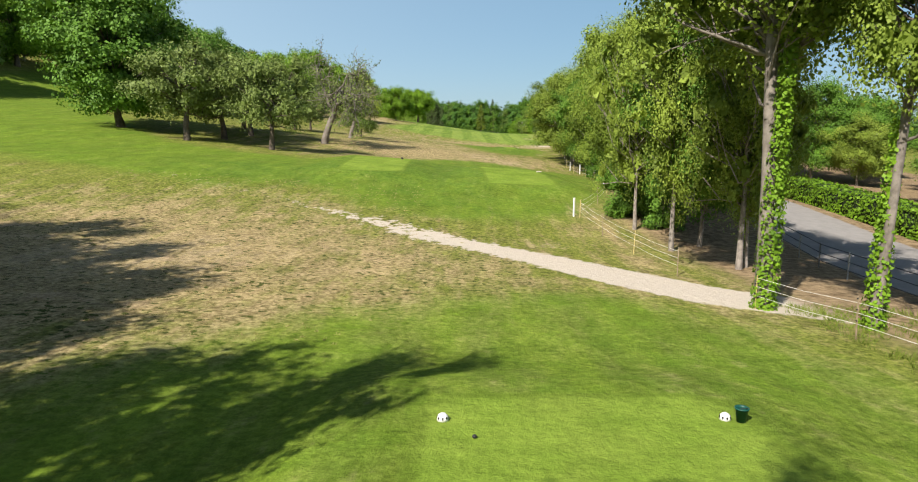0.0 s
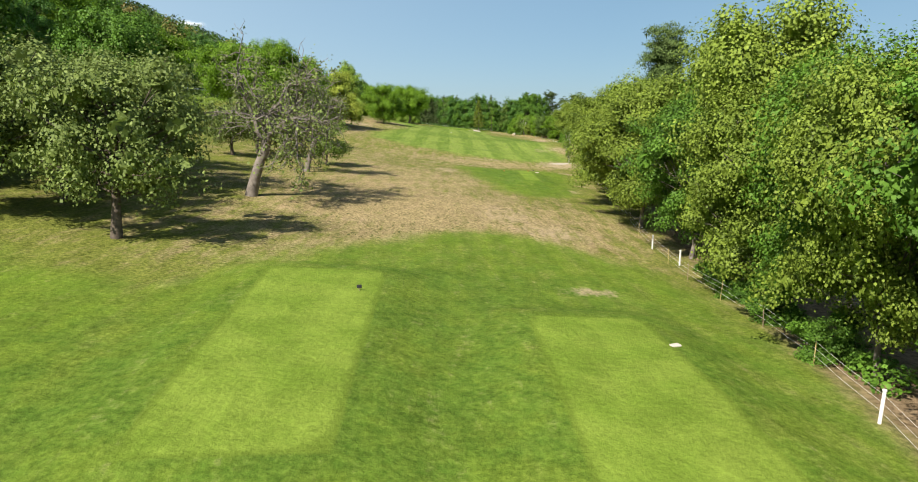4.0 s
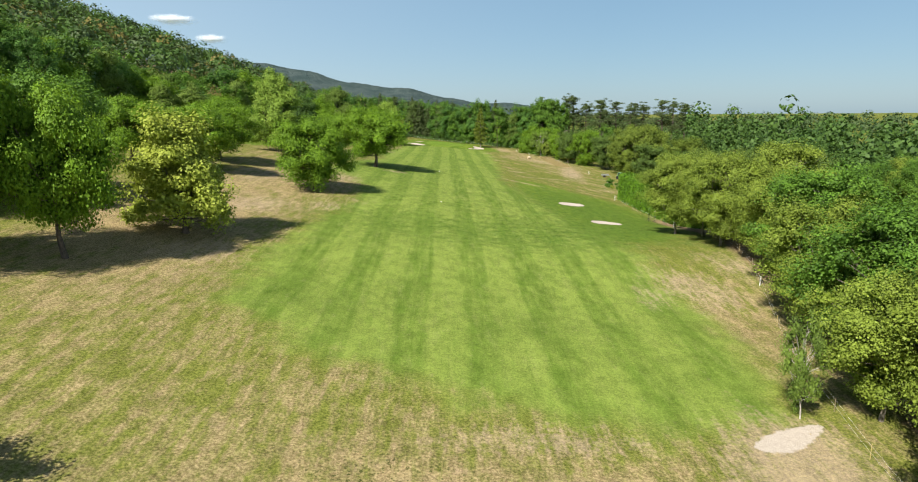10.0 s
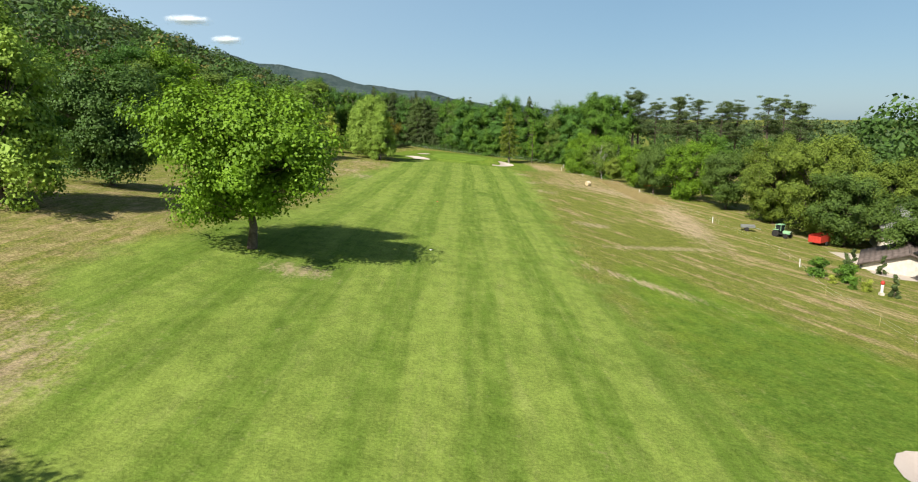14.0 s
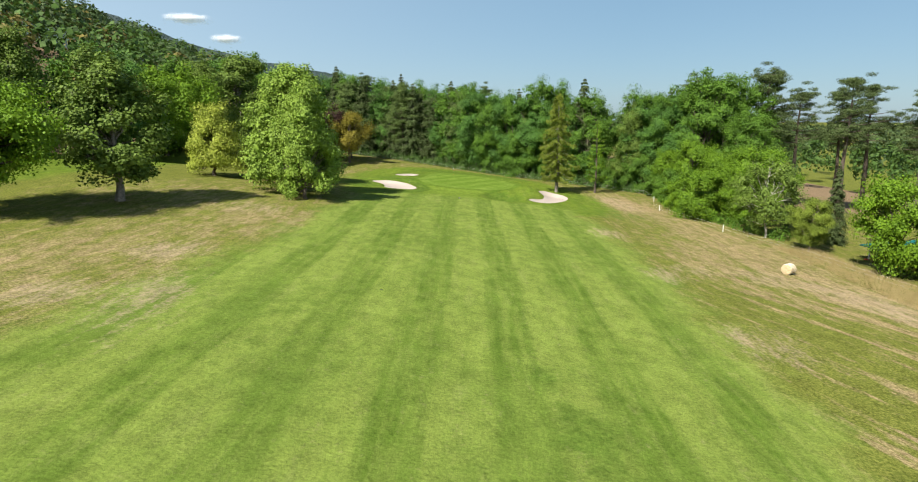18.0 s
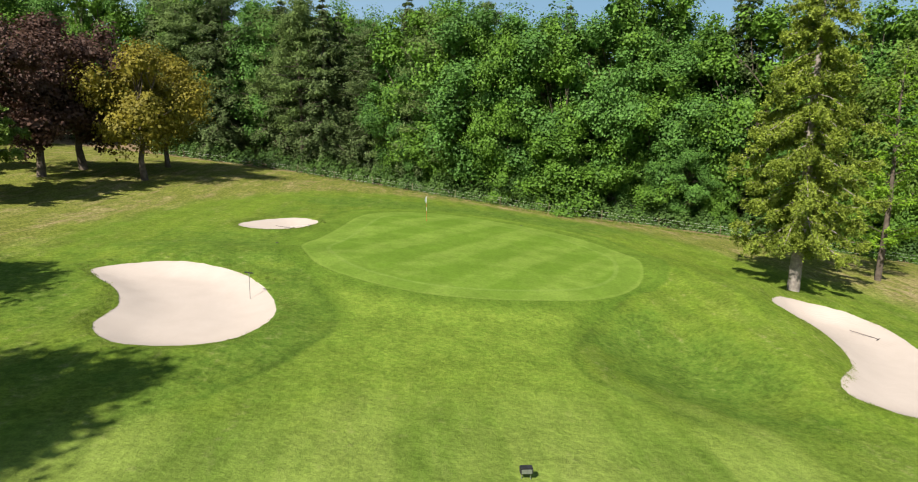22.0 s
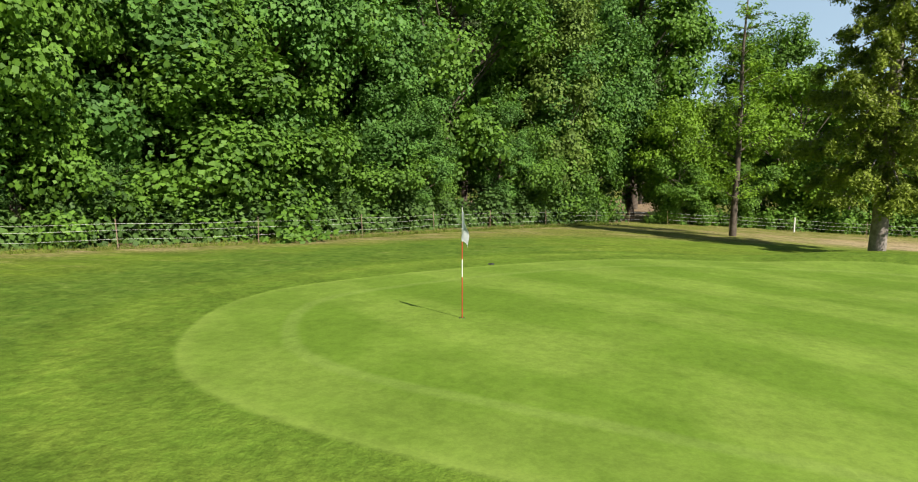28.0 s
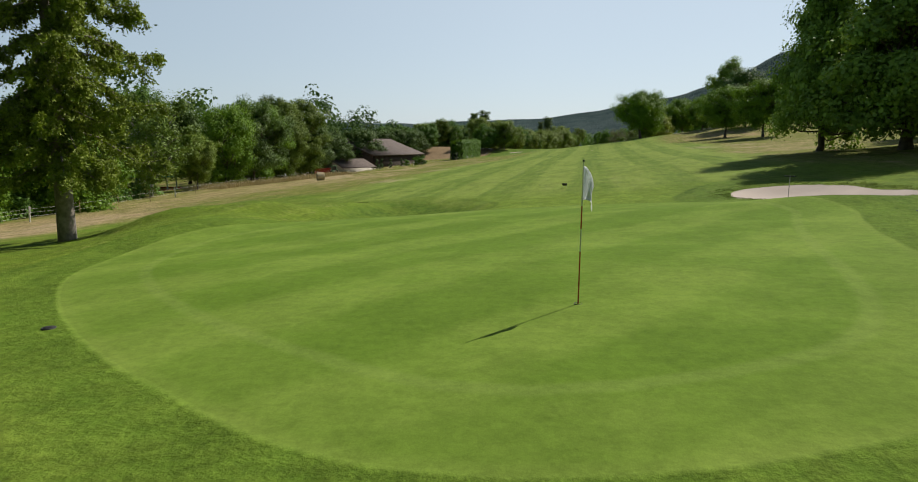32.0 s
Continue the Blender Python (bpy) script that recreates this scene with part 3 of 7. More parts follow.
# bare, trodden or bleached earth
BARE = [(23.5, 172.5, 5.5, 7.5, -20, 0.9), (21.2, 151.6, 1.6, 2.2, 0, 0.8), (7, 69.2, 1.6, 0.9, 10, 0.8), (8, 88.5, 3.4, 4.0, 20, 0.62), (4.6, 95, 3.4, 5.5, 0, 0.5), (-1.5, 139, 2.4, 5, 0, 0.62), (5, 155.5, 7, 2.6, 6, 0.5), (-4, 154, 2.5, 5, 0, 0.5),
        (23.5, 204, 2.2, 4.5, 0, 0.5), (-11.5, 297.5, 3.2, 2.2, -20, 0.75), (25.7, 354, 3.6, 3.0, 10, 0.7), (22.5, 311, 1.7, 9.5, 42, 0.62), (34, 337.5, 16, 1.7, 27, 0.66), (22.5, 421, 2.6, 4, 0, 0.62), (27, 425.5, 3, 3, 0, 0.5), (24, 400, 4, 5, 0, 0.5), (21.5, 447, 3, 5, 0, 0.6), (-27, 413, 4, 5, 0, 0.62), (-28.5, 397, 3, 4.5, 0, 0.62), (-15.3, 245, 3.4, 5, 0, 0.32), (-21.7, 272.5, 5, 9, 0, 0.6), (-27, 208, 5, 5, 0, 0.62), (-28, 235, 5, 7, 0, 0.62), (-18.6, 240.4, 3, 4, 0, 0.55), (-35, 260, 6, 12, 0, 0.55), (30, 207, 5, 8, 20, 0.62), (38.5, 214, 3.5, 7, 20, 0.6), (8.5, 41.5, 1.4, 2.0, 0, 0.55), (4.9, 30.8, 1.6, 1.2, 0, 0.55), (19.2, 130.4, 0.9, 1.8, 0, 0.8), (16.6, 121.3, 1.5, 2.2, 0, 0.6), (7.2, 174.4, 9, 2.2, 4, 0.5), (48, 372, 4.4, 28, -8, 0.8), (45, 412, 5.0, 18, 26, 0.72), (36, 424, 6, 5, 0, 0.5), (-22, 398, 3.5, 9, 10, 0.5),
        (-28, 440, 6, 5, 0, 0.45), (-13, 24, 6, 5, 15, 0.5), (33, 488, 3.5, 13, 8, 0.6)]
# patches of darker green turf, with some shade-like areas painted in
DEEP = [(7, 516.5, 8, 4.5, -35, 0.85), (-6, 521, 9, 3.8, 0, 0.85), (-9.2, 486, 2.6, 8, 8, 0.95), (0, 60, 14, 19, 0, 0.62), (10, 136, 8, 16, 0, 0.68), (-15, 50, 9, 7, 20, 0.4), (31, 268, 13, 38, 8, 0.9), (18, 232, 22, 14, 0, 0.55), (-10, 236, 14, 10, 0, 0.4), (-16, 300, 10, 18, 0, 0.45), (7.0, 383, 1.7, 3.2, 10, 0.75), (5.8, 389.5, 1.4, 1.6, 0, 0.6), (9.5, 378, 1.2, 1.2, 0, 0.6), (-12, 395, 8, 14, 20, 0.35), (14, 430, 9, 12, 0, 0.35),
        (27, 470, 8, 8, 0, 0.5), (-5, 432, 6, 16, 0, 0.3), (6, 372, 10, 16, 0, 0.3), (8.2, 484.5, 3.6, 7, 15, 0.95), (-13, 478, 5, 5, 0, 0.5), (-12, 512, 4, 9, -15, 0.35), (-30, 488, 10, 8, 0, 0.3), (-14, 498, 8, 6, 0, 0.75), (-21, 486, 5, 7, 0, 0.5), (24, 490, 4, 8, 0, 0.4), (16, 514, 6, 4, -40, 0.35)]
WEEDS = [(-14, 26, 16, 18), (-4, 88, 10, 10), (6, 100, 9, 12), (-2, 150, 10, 20), (-10, 45, 10, 5)]


def wood_floor(x, y):
    """How far inside bare woodland soil a place lies."""
    d = np.minimum(np.minimum(x - np.interp(y, [-20, 15, 40, 70, 100, 130, 165, 200, 240], [14, 11.5, 10.5, 15.5, 20.5, 25.5, 31, 38, 42]), 262 - y), 92 - x)
    back = y - np.interp(x, [-60, -18, -2, 15, 38, 50, 90], [556, 543, 534, 523.5, 511.5, 507, 503])
    west = np.minimum(-18 + np.interp(y, [-60, 60, 140, 220, 300, 400, 470, 560, 700], [-82, -96, -101, -102, -102, -104, -92, -62, -50]) - x, 1300 - y)
    d = np.maximum(d, np.minimum(west, 8))
    return np.maximum(d, np.minimum(np.minimum(back, 60), np.minimum(720 - y, 150 - x))) - 0.3


# ---- building blocks ----
def part(name, me, material, parent, label=""):
    """One mesh object under a thing or a part."""
    if isinstance(me, bmesh.types.BMesh):
        bm, me = me, bpy.data.meshes.new(name)
        bm.to_mesh(me)
        bm.free()
    if not me.materials:
        me.materials.append(material)
    ob = new(name, me)
    ob.parent = parent
    if label:
        ob["label"] = label
    return ob


def tube(path, radii, sides=7):
    """A tapered round limb along a bent line: vertices and quads."""
    p = np.array(path, float)
    v, f = [], []
    side = np.array((1.0, 0.13, 0.0))
    for i in range(len(p)):
        d = p[min(i + 1, len(p) - 1)] - p[max(i - 1, 0)]
        d = d / (np.linalg.norm(d) + 1e-9)
        a = np.cross(d, side)
        if np.linalg.norm(a) < 1e-3:
            a = np.cross(d, (0, 1, 0))
        a /= np.linalg.norm(a)
        b = np.cross(d, a)
        t = np.arange(sides) * 2 * math.pi / sides
        v.append(p[i] + radii[i] * (np.cos(t)[:, None] * a + np.sin(t)[:, None] * b))
    for i in range(len(p) - 1):
        for k in range(sides):
            f.append((i * sides + k, i * sides + (k + 1) % sides, (i + 1) * sides + (k + 1) % sides, (i + 1) * sides + k))
    return np.concatenate(v), np.array(f)


def joined(pieces):
    vs, fs, o = [], [], 0
    for v, f in pieces:
        vs.append(v)
        fs.append(np.asarray(f) + o)
        o += len(v)
    return np.concatenate(vs), np.concatenate(fs)


def leaves(rng, at, normal, size, droop=0.0, slim=1.0):
    """Folded, pointed leaf sprays at the places given, facing the normals given."""
    n = len(at)
    normal = normal / (np.linalg.norm(normal, axis=1, keepdims=True) + 1e-9)
    r = rng.normal(size=(n, 3))
    r[:, 2] -= droop * 2
    t = r - (r * normal).sum(1, keepdims=True) * normal
    t /= np.linalg.norm(t, axis=1, keepdims=True) + 1e-9
    b = np.cross(normal, t)
    s = size * rng.uniform(0.6, 1.35, (n, 1))
    w = s * rng.uniform(0.32, 0.5, (n, 1)) * slim
    fold = normal * s * 0.14
    v = np.stack([at - t * s * 0.5, at + b * w - fold, at + t * s * 0.5 - fold * 0.6, at - b * w - fold], 1).reshape(-1, 3)
    return v, np.arange(4 * n).reshape(-1, 4)


def unit(rng, n):
    d = rng.normal(size=(n, 3))
    return d / np.linalg.norm(d, axis=1, keepdims=True)


def broadleaf(rng, tall, wide, foot=0.22, clumps=60, per=110, size=0.42, shape="round", lean=(0, 0), stem=0.022):
    """Trunk, limbs, and a crown of boughs, each a cluster of flattened leafy clumps. Returns the three meshes."""
    low = tall * foot
    clumps, per = int(clumps * 0.62) + 4, int(per * 1.55)
    nb = max(10, int(clumps / 2.6))
    h = (tall - low) / 2
    z = rng.permutation(np.linspace(-0.97, 0.87, nb))
    a = np.arange(nb) * 2.39996 + rng.uniform(0, 0.9, nb)
    if shape == "cone":
        prof = 0.14 + 0.86 * np.clip((1 - z) / 2, 0, 1) ** 0.75 * np.where(z < -0.7, 0.85, 1.0)
    elif shape == "full":
        prof = np.where(z < 0, 1.0 - 0.12 * z * z, np.sqrt(np.clip(1 - np.abs(z) ** 2.3, 0.02, 1)))
    elif shape == "flat":
        prof = np.where(z < 0, 1.0 - 0.35 * z * z, np.sqrt(np.clip(1 - np.abs(z) ** 3.5, 0.03, 1)))
    else:
        prof = np.where(z < 0, 1.0 - 0.5 * np.abs(z) ** 1.8, np.sqrt(np.clip(1 - np.abs(z) ** 2.3, 0.02, 1)))
    prof = prof * (1 + 0.16 * np.sin(3 * a + rng.uniform(0, 6)) * rng.uniform(0.3, 1.4, nb))
    rad = np.where(rng.random(nb) < 0.3, rng.uniform(0.1, 0.6, nb), rng.uniform(0.74, 1.0, nb)) * prof * wide / 2 * 0.96
    bough = np.column_stack([np.cos(a) * rad, np.sin(a) * rad, z * h * 0.98])
    top = np.array((lean[0], lean[1], 0.0))
    bough += top + (0, 0, low + h)
    own = rng.integers(0, nb, clumps)
    own[:nb] = np.arange(nb)
    spread_by = np.array((wide, wide, (tall - low) * 0.85)) * 0.075
    c = bough[own] + rng.normal(size=(clumps, 3)) * spread_by * (np.arange(clumps) >= nb)[:, None]
    big = rng.uniform(0.7, 1.4, clumps) * wide * 0.108 * (100 / clumps) ** 0.3
    centre = top + (0, 0, low + h * 0.9)
    place, normal, inner, faces_up = [], [], [], []
    for i in range(clumps):
        m = int(per * rng.uniform(0.55, 1.15))
        u = unit(rng, m)
        out = c[i] - centre
        out /= np.linalg.norm(out) + 1e-9
        place.append(c[i] + u * big[i] * np.array((1.2, 1.2, 0.92)) * (rng.uniform(0.4, 1.0, (m, 1)) + np.abs(rng.normal(size=(m, 1))) * 0.13) + (0, 0, -0.12) * u[:, :1] ** 2 * big[i])
        normal.append(u * 0.8 + out * 0.35 + np.array((0, 0, 0.45)) + rng.normal(size=(m, 3)) * 0.42)
        k = 16
        inner.append(c[i] * 0.84 + centre * 0.16 + unit(rng, k) * big[i] * 0.5 * rng.uniform(0.2, 1, (k, 1)))
        faces_up.append(unit(rng, k) + out * 0.6)
    # leaves at the tips of the twigs; oversized ones added inside each clump block light, darkening its heart
    crown = joined([leaves(rng, np.concatenate(place), np.concatenate(normal), size, 0.2),
                    leaves(rng, np.concatenate(inner), np.concatenate(faces_up), max(size * 1.8, wide * 0.062), 0.2, 1.3)])
    r0 = tall * stem
    line = [np.array((0, 0, -0.4)), np.array((lean[0] * 0.15, lean[1] * 0.15, low * 0.5)), np.array((lean[0] * 0.5, lean[1] * 0.5, low * 1.05)), np.array((lean[0] * 0.9, lean[1] * 0.9, low + h * 0.8)), top + (0, 0, tall * 0.88)]
    trunk = tube([p + rng.normal(size=3) * r0 * 0.5 * (i > 0) for i, p in enumerate(line)], [r0 * 1.45, r0, r0 * 0.85, r0 * 0.5, r0 * 0.08], 9)
    wood = []
    for i in range(nb):
        z0 = rng.uniform(0.75, 1.0) * low + max(0, (bough[i][2] - low)) * rng.uniform(0.3, 0.8)
        s = min(1, z0 / (low + h))
        a = np.array((lean[0] * s, lean[1] * s, z0))
        mid = a * 0.5 + bough[i] * 0.5 + rng.normal(size=3) * wide * 0.03 + (0, 0, -0.03 * wide)
        wood.append(tube([a, a * 0.75 + mid * 0.25 + rng.normal(size=3) * 0.1, mid, bough[i]], [r0 * 0.36, r0 * 0.27, r0 * 0.15, r0 * 0.04], 5))
        for q in c[own == i][:3]:
            wood.append(tube([mid, (mid + q) / 2 + rng.normal(size=3) * 0.05 * wide / 10, q], [r0 * 0.16, r0 * 0.10, r0 * 0.03], 4))
    return trunk, joined(wood), crown


def conifer(rng, tall, wide, foot=0.08, tiers=26, per=9, size=0.55, droop=0.35, sparse=0.0, stem=0.014, tip=0.05, dense=22, slim=0.5, hang=0.26):
    """A straight stem with whorls of sloping boughs, set with needle sprays."""
    r0 = tall * stem
    trunk = tube([(0, 0, -0.4), (0.02 * wide, 0, tall * 0.35), (0, 0.02 * wide, tall * 0.7), (0, 0, tall * 0.99)], [r0 * 1.3, r0 * 0.9, r0 * 0.5, r0 * 0.06], 8)
    wood, place, normal = [], [], []
    for i in range(tiers):
        s = (i + rng.uniform(0, 0.7)) / tiers
        z = tall * (foot + (0.985 - foot) * s)
        reach = wide / 2 * ((1 - s) ** 0.8 * (1 - tip) + tip) * (0.75 + 0.25 * min(1, s * 6)) * rng.uniform(0.8, 1.15)
        for k in range(per):
            if rng.random() < sparse:
                continue
            a = rng.uniform(0, 2 * math.pi)
            r = reach * rng.uniform(0.5, 1.15)
            e = np.array((math.cos(a) * r, math.sin(a) * r, z - r * droop * rng.uniform(0.5, 1.3)))
            b = np.array((0, 0, z))
            if k % 2 == 0:
                wood.append(tube([b, b * 0.5 + e * 0.5 + (0, 0, 0.06 * r), e], [r0 * 0.22 * (1 - s * 0.6), r0 * 0.13, r0 * 0.03], 4))
            m = max(8, int(r * dense))
            t = rng.uniform(0.15, 1.05, (m, 1)) ** 0.7
            if hang > 0.5:
                t = np.round(t * r * 2.6) / (r * 2.6) + rng.normal(size=(m, 1)) * 0.012
            p = b + (e - b) * t + rng.normal(size=(m, 3)) * np.array((0.16, 0.16, 0.17)) * ((0.35 + r * 0.22) if hang < 0.5 else 0.42)
            p[:, 2] -= np.abs(rng.normal(size=m)) * hang * r * max(0, droop)
            place.append(p)
            normal.append(np.array((math.cos(a) * 0.5, math.sin(a) * 0.5, 1.0)) + rng.normal(size=(m, 3)) * 0.5)
    return trunk, joined(wood), leaves(rng, np.concatenate(place), np.concatenate(normal), size, droop, slim)


def pine(rng, tall, wide, foot=0.5, boughs=44, per=130, size=0.36, pad=0.085):
    """A pine: bare lower stem, then spreading boughs that carry soft flat pads of needles."""
    r0 = tall * 0.013
    trunk = tube([(0, 0, -0.4), (0.03 * wide, 0, tall * 0.35), (0, 0.03 * wide, tall * 0.7), (0, 0, tall * 0.97)], [r0 * 1.3, r0 * 0.95, r0 * 0.6, r0 * 0.08], 8)
    wood, place, normal = [], [], []
    for i in range(boughs):
        s = rng.uniform(0, 1) ** 0.85
        z = tall * (foot + (0.98 - foot) * s)
        reach = wide / 2 * (0.62 + 0.38 * math.sin(min(1.0, s * 1.6) * math.pi)) * (1 - s ** 3 * 0.78) * rng.uniform(0.55, 1.15)
        a = rng.uniform(0, 2 * math.pi)
        b = np.array((0, 0, z))
        e = np.array((math.cos(a) * reach, math.sin(a) * reach, z + reach * rng.uniform(-0.05, 0.35)))
        wood.append(tube([b, b * 0.5 + e * 0.5 + (0, 0, -0.04 * reach), e], [r0 * 0.34 * (1 - s * 0.5), r0 * 0.2, r0 * 0.05], 5))
        for t in (0.5, 0.78, 1.0):
            c = b + (e - b) * t + rng.normal(size=3) * 0.07 * wide
            m = int(per * rng.uniform(0.5, 1.1))
            u = unit(rng, m)
            place.append(c + u * np.array((1.25, 1.25, 0.55)) * (wide * pad) * rng.uniform(0.3, 1.1, (m, 1)))
            normal.append(u + np.array((0, 0, 0.6)) + rng.normal(size=(m, 3)) * 0.6)
    return trunk, joined(wood), leaves(rng, np.concatenate(place), np.concatenate(normal), size, -0.3, 0.36)


def larch(rng, tall, wide, foot=0.15, blade=0.185):
    """A larch: a straight stem, sweeping boughs in loose tiers, and short twigs hung with needle tufts."""
    r0 = tall * 0.0135
    trunk = tube([(0, 0, -0.4), (0.1, 0.05, tall * 0.3), (-0.05, 0.1, tall * 0.65), (0, 0, tall * 0.99)], [r0 * 1.35, r0, r0 * 0.6, r0 * 0.06], 10)
    wood, place, normal = [], [], []
    for i in range(112):
        s = (i + rng.uniform(0, 1)) / 112
        z = tall * (foot + (0.98 - foot) * s)
        reach = wide / 2 * (0.10 + 0.90 * (1 - s) ** 0.72) * rng.uniform(0.55, 1.12) * (0.62 + 0.38 * min(1, s * 5))
        a = i * 2.39996 + rng.uniform(-0.5, 0.5)
        out = np.array((math.cos(a), math.sin(a), 0.0))
        sag = reach * rng.uniform(0.20, 0.42)
        pts = [np.array((0, 0, z)), out * reach * 0.35 + (0, 0, z - sag * 0.25), out * reach * 0.72 + (0, 0, z - sag * 0.95), out * reach + (0, 0, z - sag * 0.85)]
        wood.append(tube(pts, [r0 * 0.24 * (1.1 - s), r0 * 0.17 * (1.1 - s), r0 * 0.09, r0 * 0.03], 5))
        line = np.array(pts)
        across_way = np.array((-out[1], out[0], 0.0))
        for k in range(max(6, int(reach * 8.5))):
            t = rng.uniform(0.12, 1.0)
            p = np.array([np.interp(t, (0, 0.35, 0.72, 1), line[:, c]) for c in range(3)])
            side = rng.normal() * 0.55
            tip = p + across_way * side * (0.25 + 0.10 * reach) + out * rng.uniform(0, 0.35) + (0, 0, -rng.uniform(0.15, 0.75))
            if k % 3 == 0:
                wood.append(tube([p, (p + tip) / 2 + (0, 0, 0.05), tip], [0.012, 0.009, 0.004], 3))
            m = int(rng.uniform(40, 75))
            q = p + (tip - p) * rng.uniform(0, 1.05, (m, 1)) + rng.normal(size=(m, 3)) * 0.085
            place.append(q)
            normal.append(rng.normal(size=(m, 3)) * 0.7 + (0, 0, 0.7))
    return trunk, joined([(v, f) for v, f in wood]), leaves(rng, np.concatenate(place), np.concatenate(normal), blade, 0.35, 0.5)


def tree(name, made, bark, leaf, label, category="tree", group="", smooth_bark=True):
    """A tree as a thing with a trunk, its limbs and its crown, at the origin."""
    base = tagged(new(name), label, category, group)
    for key, mesh in zip(("trunk", "branchwork"), made[:2]):
        wood = raw_mesh(key, *mesh)
        wood.polygons.foreach_set("use_smooth", np.ones(len(wood.polygons), bool))
        ob = part(key, wood, bark, base)
        if key == "branchwork":
            ob["kind"] = "stuff"
    part("crown", raw_mesh("crown", *made[2]), leaf, base)
    return base


ground = build_ground()
BARK = grainy("bark", (0.055, 0.042, 0.032), (0.16, 0.13, 0.10), 3.0, 0.9, 0.8, fine=18.0)
BARK_GREY = grainy("grey_bark", (0.10, 0.085, 0.07), (0.27, 0.235, 0.20), 3.0, 0.9, 0.8, fine=18.0)
BARK_PALE = grainy("pale_bark", (0.13, 0.11, 0.095), (0.34, 0.30, 0.26), 4.0, 0.85, 0.5, fine=14.0)
BIRCH = grainy("birch_bark", (0.20, 0.18, 0.16), (0.70, 0.66, 0.60), 2.2, 0.7, 0.4, fine=9.0)
LEAF_MID = leaf_material("leaf_mid", (0.028, 0.072, 0.009), (0.155, 0.300, 0.030), (0.190, 0.370, 0.026))
LEAF_DEEP = leaf_material("leaf_deep", (0.022, 0.055, 0.012), (0.105, 0.193, 0.036), (0.127, 0.241, 0.034))
LEAF_WOOD = leaf_material("leaf_wood", (0.022, 0.066, 0.012), (0.142, 0.300, 0.050), (0.160, 0.340, 0.042))
LEAF_BRIGHT = leaf_material("leaf_bright", (0.053, 0.117, 0.006), (0.210, 0.364, 0.020), (0.276, 0.460, 0.023))
LEAF_LIME = leaf_material("leaf_lime", (0.075, 0.140, 0.012), (0.340, 0.490, 0.075), (0.340, 0.510, 0.055))
LEAF_ROAD = leaf_material("leaf_road", (0.060, 0.098, 0.010), (0.300, 0.392, 0.053), (0.280, 0.412, 0.035))
LEAF_YELLOW = leaf_material("leaf_yellow", (0.150, 0.200, 0.016), (0.470, 0.540, 0.085), (0.460, 0.560, 0.065))
LEAF_ASH = leaf_material("leaf_ash", (0.050, 0.088, 0.014), (0.215, 0.320, 0.052), (0.230, 0.350, 0.045))
LEAF_GOLD = leaf_material("leaf_gold", (0.085, 0.082, 0.010), (0.310, 0.262, 0.030), (0.460, 0.391, 0.034))
LEAF_COPPER = leaf_material("leaf_copper", (0.030, 0.017, 0.014), (0.119, 0.063, 0.042), (0.138, 0.069, 0.046))
LEAF_GREY = leaf_material("leaf_grey", (0.060, 0.092, 0.020), (0.262, 0.335, 0.085), (0.245, 0.330, 0.065))
LEAF_OLIVE = leaf_material("leaf_olive", (0.073, 0.068, 0.017), (0.266, 0.231, 0.063), (0.230, 0.207, 0.057))
NEEDLE = leaf_material("needle", (0.026, 0.047, 0.013), (0.150, 0.208, 0.068), (0.110, 0.180, 0.044))
NEEDLE_SOFT = leaf_material("needle_soft", (0.046, 0.082, 0.020), (0.190, 0.270, 0.070), (0.15, 0.24, 0.06))
# far leaves: distance haze put into a duller, bluer tone
LEAF_FAR = leaf_material("leaf_far", (0.030, 0.056, 0.018), (0.112, 0.170, 0.060), (0.11, 0.18, 0.05))
LEAF_HORN = leaf_material("leaf_hornbeam", (0.050, 0.088, 0.010), (0.235, 0.315, 0.042), (0.240, 0.350, 0.034))
LEAF_FIELD = leaf_material("leaf_field", (0.026, 0.058, 0.010), (0.135, 0.215, 0.036), (0.15, 0.25, 0.035))
NEEDLE_LIGHT = leaf_material("needle_light", (0.080, 0.120, 0.012), (0.360, 0.440, 0.060), (0.290, 0.390, 0.032))

# ---- trees, kind by kind: each kind is grown once or twice and then copied ----
rng = np.random.default_rng(7)
placed = {}
KINDS = {}


def kind(key, name, count, tall, make, bark, leaf, label, category="tree"):
    made = [make() for _ in range(count)]
    KINDS[key] = (np.mean([m[2][0][:, 2].max() for m in made]), [tree(name, m, bark, leaf, label, category) for m in made])


def grow(key, x, y, tall, wide=1.0, turn=None, label="", group=""):
    """One more tree of a kind, of that height and relative width, rooted in the ground."""
    base, protos = KINDS[key]
    k = placed.get(key, 0)
    placed[key] = k + 1
    s = tall / base
    turn = (x * 37.7 + y * 11.3) % 360 if turn is None else turn
    m = pose(x, y, ground_at(x, y) - 0.05, 0, 0, turn) @ Matrix.Diagonal((s * wide, s * wide, s, 1))
    if k < len(protos):
        ob = protos[k]
        ob.matrix_basis = m
    else:
        ob = copy_thing(protos[k % len(protos)], m)
        ob.matrix_basis = m
    if label:
        ob["label"] = label
    if group:
        ob["group"] = group
    return ob


def west_edge(y):
    return np.interp(y, [-60, 60, 140, 220, 300, 400, 470, 560, 700], [-82, -96, -101, -102, -102, -104, -92, -62, -50])


